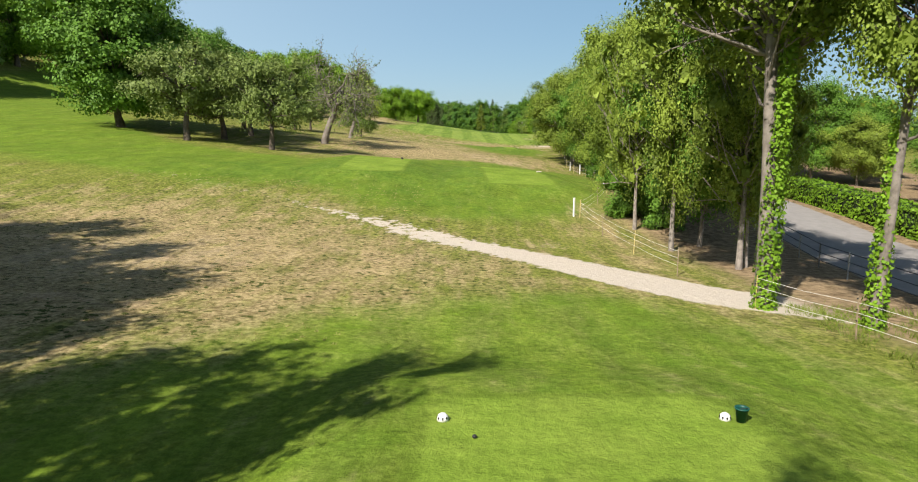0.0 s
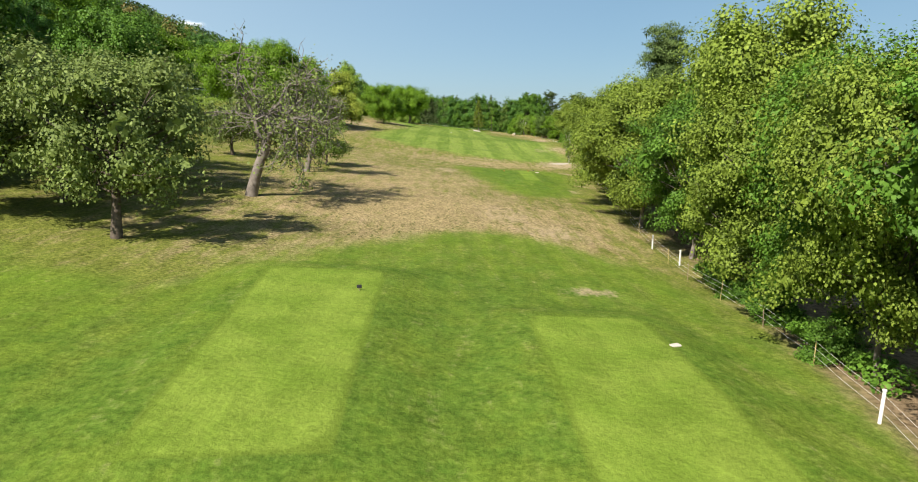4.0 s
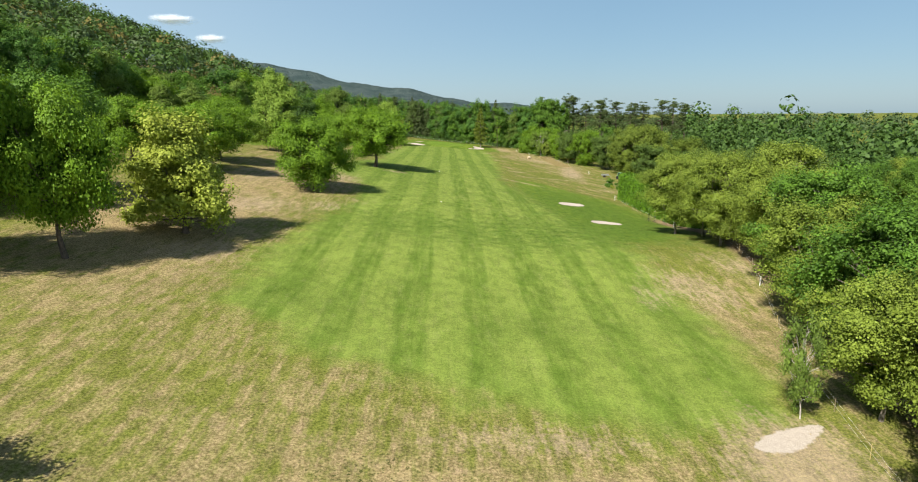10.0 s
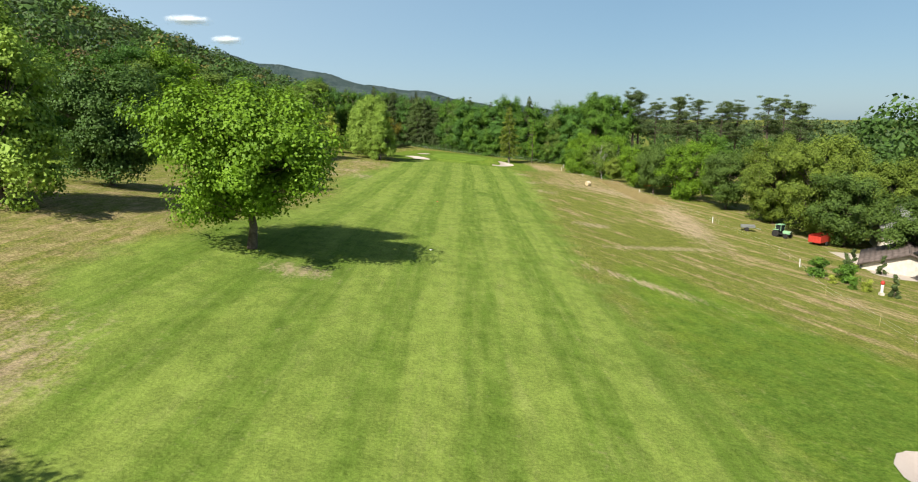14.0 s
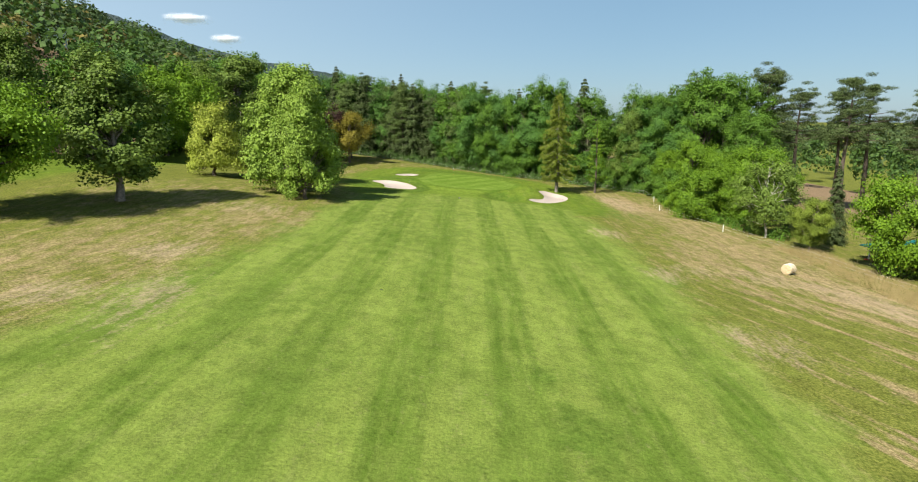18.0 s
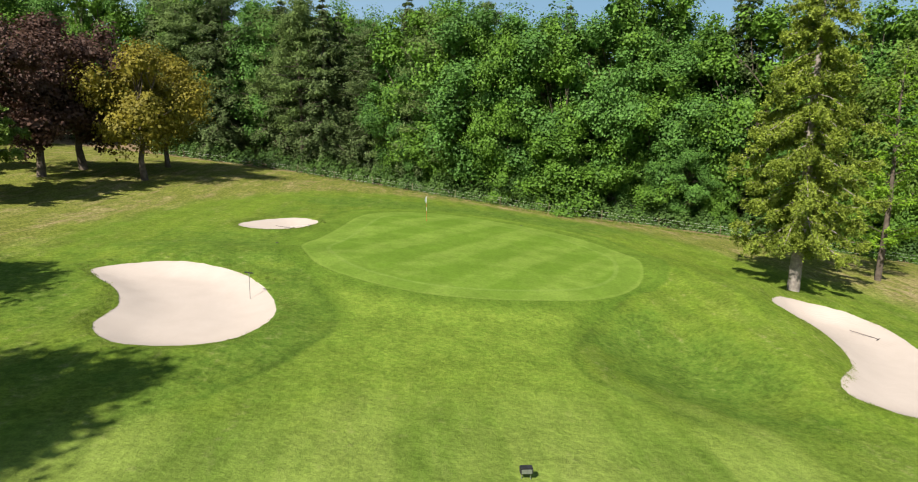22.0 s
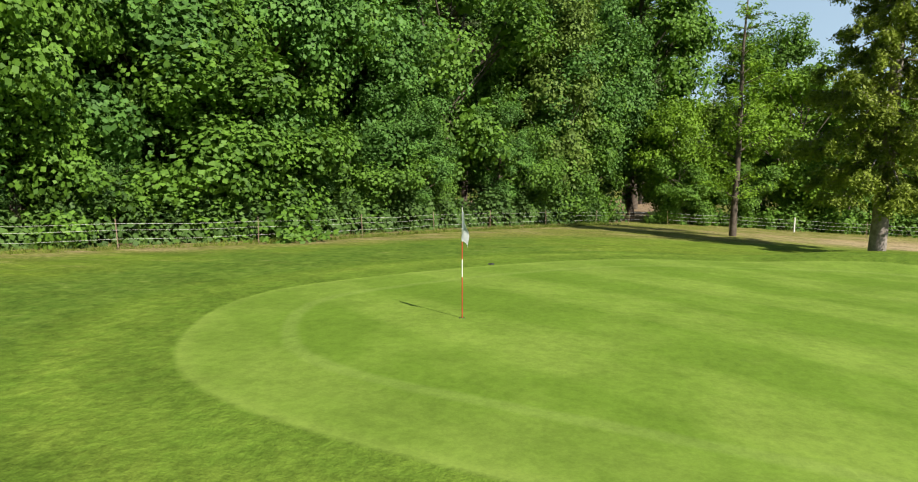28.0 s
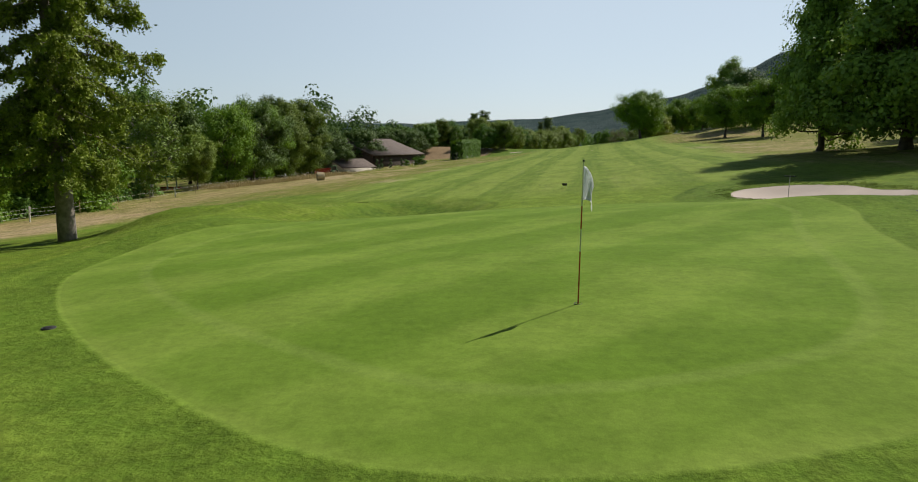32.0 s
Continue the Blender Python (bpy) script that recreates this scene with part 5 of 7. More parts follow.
def canopy(name, leaf, share, label):
    """The closed canopy of the mountain wood: one dome of leaf sprays for each distant tree."""
    gy, gx = np.meshgrid(np.arange(-40, 760, 10.5), np.arange(34, 420, 10.5))
    x, y = gx.ravel() + rng.uniform(-3.5, 3.5, gx.size), gy.ravel() + rng.uniform(-3.5, 3.5, gx.size)
    keep = rng.random(gx.size) < share
    x, y = west_edge(y[keep]) - x[keep], y[keep]
    n, per = len(x), 95
    r = rng.uniform(5.0, 10.5, n)
    top = height(x, y) + rng.uniform(11, 21, n)
    u = unit(rng, n * per)
    u[:, 2] = np.abs(u[:, 2]) * 1.1 - 0.25
    k = np.repeat(np.arange(n), per)
    at = np.column_stack([x, y, top])[k] + u * r[k][:, None] * np.array((1, 1, 0.9)) * rng.uniform(0.8, 1.08, (n * per, 1))
    me = raw_mesh(name, *leaves(rng, at, u + np.array((0, 0, 0.4)) + rng.normal(size=(n * per, 3)) * 0.35, 1.7))
    me.materials.append(leaf)
    return tagged(new(name, me), label, "wood", kind="stuff")


canopy("mountain_wood", LEAF_FAR, 0.34, "closed mixed wood on the mountainside")
canopy("mountain_wood", LEAF_DEEP, 0.55, "closed dark wood on the mountainside")
canopy("mountain_wood", LEAF_OLIVE, 0.07, "olive and brown crowns in the mountain wood")
north_far = scatter(110, -120, 260, 548, 700, 8, lambda x, y: y > np.interp(x, EDGE_X, EDGE_Y) + 22)
far_woods("north_wood", north_far, rng.uniform(20, 27, len(north_far)), rng.uniform(10, 14, len(north_far)), LEAF_DEEP, "deep wood closing the north end of the course", 330, 1.3)


def low_east(x, y):
    """Off the open wedge of low ground north-east of the farm."""
    return y < 216 or (x - 2.9 > 0.53 * (y - 216) and x - 3.2 > 0.66 * (y - 272))


east_far = scatter(240, 84, 330, -160, 640, 9, low_east)
east_tall = scatter(70, 92, 220, 250, 480, 9, low_east)
far_woods("east_wood", east_tall, rng.uniform(24, 32, 70)[:len(east_tall)], rng.uniform(12, 16, 70)[:len(east_tall)], LEAF_DEEP, "tall trees behind the farm", 420, 1.2)
horizon_trees = scatter(480, 230, 1200, -700, 1500, 22, lambda x, y: y > -200 or x > 400)
far_woods("valley_wood", horizon_trees, rng.uniform(18, 28, len(horizon_trees)), rng.uniform(24, 46, len(horizon_trees)), LEAF_FAR, "distant woods in the valley", 150, 4.0)
far_woods("east_wood", east_far[::2], rng.uniform(11, 22, len(east_far[::2])), rng.uniform(11, 16, len(east_far[::2])), LEAF_FAR, "trees of the lower ground in the east", 300, 1.4)
far_woods("east_wood", east_far[1::2], rng.uniform(10, 21, len(east_far[1::2])), rng.uniform(11, 16, len(east_far[1::2])), LEAF_DEEP, "dark trees of the lower ground in the east", 300, 1.4)
south_far = scatter(90, -160, 170, -190, -38, 9, lambda x, y: True)
far_woods("south_wood", south_far, rng.uniform(14, 20, len(south_far)), rng.uniform(10, 14, len(south_far)), LEAF_MID, "wood behind the first tee", 300, 1.3)


def undergrowth(name, line, tall, thick, n, leaf, label, size=0.24):
    """A bank of ivy, brambles and saplings along a line."""
    line = np.array(line, float)
    seg = np.linalg.norm(np.diff(line, axis=0), axis=1)
    s = rng.uniform(0, seg.sum(), n)
    cum = np.concatenate([[0], np.cumsum(seg)])
    x, y = np.interp(s, cum, line[:, 0]), np.interp(s, cum, line[:, 1])
    lump = 0.7 + 0.3 * np.sin(s * 1.1) * np.sin(s * 0.37 + 1) + 0.15 * np.sin(s * 3.1)
    a = rng.uniform(0, math.pi, n)
    k = np.searchsorted(cum, s) - 1
    d = np.diff(line, axis=0)[np.clip(k, 0, len(seg) - 1)]
    d /= np.linalg.norm(d, axis=1, keepdims=True)
    side = np.column_stack([d[:, 1], -d[:, 0]])
    r = rng.uniform(0.6, 1.05, n)
    off = np.cos(a) * thick * r * lump
    at = np.column_stack([x + side[:, 0] * off, y + side[:, 1] * off, height(x, y) + np.sin(a) * tall * r * lump])
    nor = np.column_stack([side[:, 0] * np.cos(a), side[:, 1] * np.cos(a), np.sin(a) + 0.3]) + rng.normal(size=(n, 3)) * 0.5
    me = raw_mesh(name, *leaves(rng, at, nor, size, 0.1))
    me.materials.append(leaf)
    return tagged(new(name, me), label, "undergrowth", kind="stuff")


undergrowth("undergrowth", [(-40, 552), (-20, 545.5), (-2, 535.2), (15, 525), (28, 519.5), (38, 513), (46, 510)], 3.0, 1.6, 30000, LEAF_DEEP, "ivy and brambles under the wood's edge", 0.26)
undergrowth("undergrowth", [(47, 505), (44.5, 492), (43.5, 480), (46.5, 468), (51, 452)], 2.2, 1.5, 9000, LEAF_MID, "brambles along the eastern fence", 0.26)
undergrowth("undergrowth", [(15.5, 56), (16.4, 72), (17.5, 80)], 1.1, 1.1, 5000, LEAF_MID, "low brambles beside the fence and road", 0.2)


# ---- mountains and a small cloud, far off ----
def mountain(name, line, foot, label, rough=18.0):
    """A wooded ridge: crest points, falling to its foot on both sides."""
    line = np.array(line, float)
    cum = np.concatenate([[0], np.cumsum(np.linalg.norm(np.diff(line[:, :2], axis=0), axis=1))])
    s = np.linspace(0, cum[-1], 160)
    crest = np.column_stack([np.interp(s, cum, line[:, k]) for k in range(3)])
    crest[:, 2] += rough * (np.sin(s * 0.011) * 0.5 + np.sin(s * 0.027 + 2) * 0.25) + rng.normal(size=len(s)) * rough * 0.05
    d = np.gradient(crest[:, :2], axis=0)
    d /= np.linalg.norm(d, axis=1, keepdims=True)
    side = np.column_stack([d[:, 1], -d[:, 0]])
    rows = []
    for u in np.linspace(-1, 1, 41):
        z = crest[:, 2] * (1 - abs(u)) ** 1.15 + foot * (1 - (1 - abs(u)) ** 1.15) + rng.normal(size=len(s)) * rough * 0.10 * (abs(u) > 0.01)
        rows.append(np.column_stack([crest[:, :2] + side * u * 900, z]))
    v = np.concatenate(rows)
    n = len(s)
    i = np.arange(40)[:, None] * n + np.arange(n - 1)[None]
    f = np.stack([i, i + 1, i + n + 1, i + n], -1).reshape(-1, 4)
    me = raw_mesh(name, v, f)
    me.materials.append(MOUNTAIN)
    return tagged(new(name, me), label, "mountain", kind="structure")


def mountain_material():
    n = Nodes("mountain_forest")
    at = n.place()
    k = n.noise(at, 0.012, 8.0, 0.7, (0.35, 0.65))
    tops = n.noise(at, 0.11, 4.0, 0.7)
    # the blue of distance haze is put into the forest's base colour
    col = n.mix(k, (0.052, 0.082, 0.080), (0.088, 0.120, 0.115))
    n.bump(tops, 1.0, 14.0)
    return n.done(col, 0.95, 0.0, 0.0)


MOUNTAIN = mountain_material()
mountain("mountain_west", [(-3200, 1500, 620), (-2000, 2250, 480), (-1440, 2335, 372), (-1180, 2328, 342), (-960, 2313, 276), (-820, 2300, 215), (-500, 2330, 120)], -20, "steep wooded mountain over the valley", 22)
mountain("mountain_north", [(-2000, 3200, 480), (-1200, 3330, 330), (-800, 3323, 243), (-490, 3310, 183), (10, 3290, 96), (500, 3300, 40)], -30, "long wooded ridge on the horizon, tinted blue with haze", 16)
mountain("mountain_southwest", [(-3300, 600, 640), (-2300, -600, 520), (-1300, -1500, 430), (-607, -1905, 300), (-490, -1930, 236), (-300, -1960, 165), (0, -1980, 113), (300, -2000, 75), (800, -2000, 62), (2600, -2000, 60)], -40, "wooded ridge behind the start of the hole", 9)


def cloud_material():
    """Thin vapour: dense in the middle, torn and fading out at the rim."""
    n = Nodes("cloud_white")
    at = n.local()
    far = n.add("VectorMath", Vector=at)
    far.operation = "LENGTH"
    torn = n.noise(n.stretch(at, (1.0, 1.0, 0.35)), 3.2, 5.0, 0.6)
    body = n.math("SUBTRACT", n.math("MULTIPLY_ADD", torn, 0.9, 0.55), far.outputs["Value"])
    n.put(n.bsdf.inputs["Alpha"], n.ramp(body, 0.0, 1.0, 0.0, 0.75))
    return n.done(n.mix(torn, (0.84, 0.86, 0.88), (0.94, 0.95, 0.96)), 1.0, 0.0, 0.0)


CLOUD = cloud_material()


def cloud(azimuth, elevation, wide, tall):
    """A small flat fair-weather cloud low in the northern sky."""
    far = 4300.0
    u, w = np.meshgrid(np.linspace(-1, 1, 25), np.linspace(-1, 1, 13))
    v = np.column_stack([u.ravel(), 0.25 * (u ** 2 + w ** 2).ravel(), w.ravel()])
    i = np.arange(12)[:, None] * 25 + np.arange(24)[None]
    me = raw_mesh("cloud", v, np.stack([i, i + 1, i + 26, i + 25], -1).reshape(-1, 4))
    me.polygons.foreach_set("use_smooth", np.ones(len(me.polygons), bool))
    me.materials.append(CLOUD)
    ob = new("cloud", me)
    a = radians(azimuth)
    ob.location = (math.sin(a) * far, 200 + math.cos(a) * far, math.tan(radians(elevation)) * far)
    ob.rotation_euler = (0, 0, -a)
    ob.scale = (wide / 2, wide / 2, tall / 2)
    return tagged(ob, "small white fair-weather cloud in the blue sky", "cloud", kind="structure")


cloud(-22.4, 7.8, 330, 80)
cloud(-19.6, 6.4, 230, 70)


# ---- shaping helpers for built things ----
def block(size, at=(0, 0, 0), bevel=0.02, turn=None):
    bm = bmesh.new()
    bmesh.ops.create_cube(bm, size=1.0)
    bmesh.ops.scale(bm, vec=size, verts=bm.verts)
    if bevel:
        bmesh.ops.bevel(bm, geom=bm.edges[:], offset=min(bevel, min(size) * 0.4), segments=2, affect="EDGES")
    if turn is not None:
        bmesh.ops.transform(bm, matrix=turn, verts=bm.verts)
    bmesh.ops.translate(bm, vec=at, verts=bm.verts)
    return bm


def rod(a, b, r1, r2=None, sides=10, cap=True):
    bm = bmesh.new()
    a, b = Vector(a), Vector(b)
    bmesh.ops.create_cone(bm, cap_ends=cap, segments=sides, radius1=r1, radius2=r1 if r2 is None else r2, depth=(b - a).length)
    bmesh.ops.transform(bm, matrix=Matrix.Translation((a + b) / 2) @ (b - a).to_track_quat("Z", "Y").to_matrix().to_4x4(), verts=bm.verts)
    return bm


def turned(profile, sides=20):
    """A turned body: pairs of radius and height."""
    bm = bmesh.new()
    rings = [[bm.verts.new((r * math.cos(k * 2 * math.pi / sides), r * math.sin(k * 2 * math.pi / sides), z)) for k in range(sides)] for r, z in profile]
    for a, b in zip(rings[:-1], rings[1:]):
        for k in range(sides):
            bm.faces.new((a[k], a[(k + 1) % sides], b[(k + 1) % sides], b[k]))
    bm.faces.new(rings[0][::-1])
    bm.faces.new(rings[-1])
    for f in bm.faces:
        f.smooth = True
    return bm


def thing(name, at, label, category, turn=0.0, group="", kind=""):
    ob = tagged(new(name), label, category, group, kind)
    ob.matrix_basis = pose(*at, 0, 0, turn)
    return ob


WHITE = grainy("white_paint", (0.62, 0.61, 0.58), (0.82, 0.81, 0.78), 5.0, 0.5, 0.1)
RED = grainy("red_paint", (0.36, 0.03, 0.02), (0.55, 0.06, 0.04), 5.0, 0.45, 0.1)
BLACK = grainy("black_plastic", (0.012, 0.012, 0.013), (0.035, 0.035, 0.036), 8.0, 0.5, 0.1)
BIN_GREEN = grainy("green_plastic", (0.006, 0.050, 0.040), (0.012, 0.085, 0.065), 8.0, 0.45, 0.1)
WOODEN = grainy("weathered_wood", (0.16, 0.115, 0.07), (0.36, 0.28, 0.19), 4.0, 0.85, 0.5, fine=22.0)
WOOD_DARK = grainy("dark_boards", (0.030, 0.022, 0.018), (0.085, 0.062, 0.048), 3.0, 0.85, 0.4)
METAL = grainy("galvanised_steel", (0.28, 0.29, 0.30), (0.50, 0.51, 0.52), 9.0, 0.4, 0.1, 0.8)
TAPE = grainy("white_tape", (0.55, 0.53, 0.48), (0.80, 0.78, 0.74), 3.0, 0.6, 0.1)
TILE = grainy("roof_tiles", (0.074, 0.058, 0.050), (0.165, 0.132, 0.116), 1.2, 0.85, 0.5, fine=7.0)
SLATE = grainy("grey_roofing", (0.20, 0.20, 0.20), (0.36, 0.36, 0.35), 1.0, 0.8, 0.3)
TEAL = grainy("teal_sheet", (0.010, 0.14, 0.13), (0.025, 0.24, 0.22), 1.5, 0.5, 0.2)
PLASTER = grainy("pale_plaster", (0.46, 0.42, 0.36), (0.68, 0.63, 0.55), 1.5, 0.9, 0.2)
RUBBER = grainy("tyre_rubber", (0.012, 0.012, 0.012), (0.04, 0.038, 0.035), 8.0, 0.85, 0.3)
PALE_GREEN = grainy("pale_green_paint", (0.20, 0.42, 0.22), (0.36, 0.60, 0.36), 3.0, 0.45, 0.1)
HAY = grainy("hay", (0.34, 0.26, 0.13), (0.66, 0.55, 0.36), 7.0, 0.95, 1.0, fine=60.0)
YELLOW = grainy("yellow_plastic", (0.34, 0.27, 0.10), (0.52, 0.42, 0.18), 5.0, 0.5, 0.1)
GLASS = Nodes("cab_glass").done((0.02, 0.025, 0.03), 0.08, 0.0, 0.6)
CLOTH = grainy("flag_cloth", (0.68, 0.71, 0.73), (0.85, 0.87, 0.88), 4.0, 0.8, 0.3)


# ---- the flagstick on the green ----
def flagstick(x, y):
    z = ground_at(x, y)
    base = thing("flagstick", (x, y, z), "red and white flagstick with a pale flag, standing in the hole", "flagstick")
    part("cup", turned([(0.054, -0.10), (0.054, 0.004), (0.062, 0.006), (0.062, -0.10)], 18), BLACK, base)
    heights = (0.0, 0.80, 1.14, 1.48, 2.13)
    for i, (a, b) in enumerate(zip(heights[:-1], heights[1:])):
        part("pole_section", rod((0, 0, a), (0, 0, b), 0.011, 0.010), (RED, WHITE, RED, WHITE)[i], base, ("red section", "white section")[i % 2])
    part("finial", turned([(0.002, 2.12), (0.016, 2.125), (0.018, 2.14), (0.010, 2.155), (0.001, 2.16)], 12), BLACK, base)
    bm = bmesh.new()
    cols, rows = 11, 10
    grid = []
    for i in range(cols):
        u = i / (cols - 1)
        line = []
        for j in range(rows):
            v = j / (rows - 1)
            drop = 0.50 * v * (1 - 0.25 * u) + u * u * 0.30 + 0.04
            line.append(bm.verts.new((0.012 + u * 0.19, 0.075 * math.sin(u * 7 + v * 1.4) * u * (0.25 + 0.75 * v) + 0.03 * math.sin(v * 5) * u, 2.10 - drop)))
        grid.append(line)
    for i in range(cols - 1):
        for j in range(rows - 1):
            bm.faces.new((grid[i][j], grid[i + 1][j], grid[i + 1][j + 1], grid[i][j + 1])).smooth = True
    bmesh.ops.solidify(bm, geom=bm.faces[:], thickness=0.004)
    flag = part("flag", bm, CLOTH, base, "pale grey-white flag hanging limp")
    flag.rotation_euler = (0, 0, radians(-146))
    return base


flagstick(-2.42, 511.5)


# ---- bunker rakes, sprinkler heads, markers ----
def rake(x, y, turn, upright, material, label):
    base = thing("bunker_rake", (x, y, ground_at(x, y)), label, "rake", turn)
    tip = (0, 0, 1.35) if upright else (0, 1.5, 0.10)
    foot = (0, 0, 0.02)
    part("handle", rod(foot, tip, 0.016), material, base)
    head = part("head", block((0.55, 0.05, 0.05), tip if upright else (0, 0, 0.03), 0.01), BLACK, base)
    for i in range(9):
        z0 = (tip if upright else (0, 0, 0.03))
        px = -0.24 + i * 0.06
        part("tine", rod((px, 0.0, z0[2]), (px, 0.10 if upright else 0.02, z0[2] - (0.02 if upright else 0.06)), 0.006, 0.003, 5), BLACK, head)
    return base


rake(-11.45, 489.1, 150, True, METAL, "bunker rake standing upright in the sand")
rake(-11.2, 505.6, 120, False, WHITE, "white-handled rake lying at the small bunker's edge")
rake(21.6, 489.5, 30, False, BLACK, "dark rake lying in the eastern bunker")
rake(-12.4, 505.0, 60, False, BLACK, "short dark rake lying in the small bunker")


def sprinkler(x, y, r=0.11):
    base = thing("lawn_sprinkler", (x, y, ground_at(x, y)), "round black sprinkler cover set in the turf", "sprinkler", group="sprinklers in the turf")
    part("rim", turned([(r, -0.03), (r, 0.018), (r * 0.8, 0.024), (r * 0.8, -0.03)], 18), BLACK, base)
    part("cap", turned([(r * 0.78, -0.02), (r * 0.76, 0.022), (r * 0.3, 0.03), (0.01, 0.03)], 18), RUBBER, base)


for x, y in [(5.9, 512.7), (1.6, 470), (-3.4, 340), (11.0, 342), (7.0, 347), (-6, 405), (-12.3, 499.4), (24.0, 488.0)]:
    sprinkler(x, y)


def fairway_marker(x, y, material, label):
    base = thing("distance_marker", (x, y, ground_at(x, y)), label, "marker", group="markers on the fairway")
    part("plate", turned([(0.16, -0.02), (0.16, 0.03), (0.13, 0.045), (0.01, 0.05)], 20), material, base)
    part("stud", turned([(0.05, 0.04), (0.05, 0.07), (0.01, 0.08)], 12), WHITE, base)


for x, y, m, l in [(-0.68, 313.3, WHITE, "round white distance marker in the mown grass"), (-1.9, 361.5, RED, "round red distance marker in the mown grass"), (3.4, 362.2, BLACK, "dark distance marker in the mown grass"), (0.2, 255.5, WHITE, "round white distance marker in the mown grass")]:
    fairway_marker(x, y, m, l)


def approach_box(x, y):
    base = thing("marker_box", (x, y, ground_at(x, y)), "small dark box on two legs before the green", "marker")
    part("panel", block((0.34, 0.20, 0.18), (0, 0, 0.26), 0.02), BLACK, base)
    for sx in (-0.12, 0.12):
        part("leg", rod((sx, 0, -0.05), (sx, 0, 0.18), 0.014), METAL, base)
    part("plate", block((0.28, 0.012, 0.12), (0, -0.106, 0.26), 0.004), METAL, base)


approach_box(-0.5, 473.6)


def tee_marker(x, y):
    """A white half-globe with dark slots."""
    base = thing("tee_marker", (x, y, ground_at(x, y)), "white domed tee marker with dark slots", "tee marker", group="tee markers")
    part("dome", turned([(0.092, 0.0), (0.090, 0.04), (0.074, 0.08), (0.044, 0.108), (0.004, 0.12)], 24), WHITE, base)
    for k in range(8):
        a = k * math.pi / 4
        part("slot", block((0.012, 0.030, 0.055), (math.cos(a) * 0.084, math.sin(a) * 0.084, 0.045), 0.004, Matrix.Rotation(a, 4, "Z")), BLACK, base)
    return base


tee_marker(-0.19, 9.1)
tee_marker(4.33, 9.45)


def tee_ball(x, y, material, label, size=1.0):
    base = thing("tee_marker", (x, y, ground_at(x, y)), label, "tee marker", group="tee markers")
    part("ball", turned([(0.03, 0.0), (0.075, 0.03), (0.09, 0.075), (0.075, 0.12), (0.03, 0.148), (0.004, 0.15)], 18), material, base).scale = (size, size, size)
    part("spike", rod((0, 0, -0.06), (0, 0, 0.02), 0.01), METAL, base)


tee_ball(8.9, 147.0, RED, "red ball-shaped tee marker")
tee_ball(13.2, 147.6, RED, "red ball-shaped tee marker")
tee_ball(0.28, 8.5, BLACK, "small dark tee marker on the tee", 0.4)


def tee_bin(x, y):
    base = thing("litter_bin", (x, y, ground_at(x, y)), "dark green open plastic bin beside a tee marker", "bin")
    part("bucket", turned([(0.07, 0.0), (0.10, 0.22), (0.112, 0.22), (0.112, 0.24), (0.092, 0.24), (0.088, 0.20), (0.062, 0.02), (0.01, 0.02)], 24), BIN_GREEN, base)
    part("handle", rod((-0.095, 0, 0.205), (0.095, 0, 0.23), 0.005), BLACK, base)


tee_bin(4.56, 9.38)


def tee_sign(x, y, turn):
    base = thing("tee_sign", (x, y, ground_at(x, y)), "low dark tee sign on a short post", "sign", turn)
    part("post", rod((0, 0, -0.1), (0, 0, 0.16), 0.02), WOODEN, base)
    part("board", block((0.24, 0.05, 0.16), (0, 0, 0.20), 0.015, Matrix.Rotation(radians(-25), 4, "X")), BLACK, base)


tee_sign(-5.2, 63.8, 20)
tee_sign(14.1, 147.4, 0)


def stone_slab(x, y, turn, s):
    base = thing("tee_plate", (x, y, ground_at(x, y)), "pale flat plate set in the turf beside the tee", "plate", turn)
    part("slab", block((0.42 * s, 0.26 * s, 0.08), (0, 0, 0.02), 0.02), PLASTER, base)


stone_slab(7.9, 58.9, 20, 1.0)
stone_slab(14.6, 146.5, -20, 1.6)


# ---- fences: white tape on thin posts ----
def post_prototype(name, tall, material, label):
    base = thing(name, (0, 0, 0), label, "fence post", group="fence posts")
    part("shaft", rod((0, 0, -0.25), (0, 0, tall), 0.022, 0.020, 8), material, base)
    part("tip", turned([(0.022, tall), (0.026, tall + 0.01), (0.012, tall + 0.03), (0.003, tall + 0.035)], 10), material, base)
    for h in (0.45, 0.72, 0.98):
        part("insulator", block((0.05, 0.03, 0.04), (0.028, 0, tall * h), 0.006), BLACK, base)
    return base


def stout_prototype():
    base = thing("fence_post", (0, 0, 0), "stout white painted corner post of the fence", "fence post", group="fence posts")
    part("shaft", block((0.10, 0.10, 1.40), (0, 0, 0.45), 0.012), WHITE, base)
    part("cap", block((0.13, 0.13, 0.04), (0, 0, 1.16), 0.01), WHITE, base)
    return base


THIN = post_prototype("fence_post", 1.12, YELLOW, "thin yellowish fence post holding white tapes")
PLAIN = post_prototype("fence_post", 1.15, WOODEN, "thin wooden fence post holding white tapes")
STOUT = stout_prototype()
used = set()


def set_post(proto, x, y, lean=0.0):
    m = pose(x, y, ground_at(x, y), lean, lean * 0.7, (x * 53) % 360)
    if proto.name in used:
        copy_thing(proto, m)
    else:
        used.add(proto.name)
        proto.matrix_basis = m


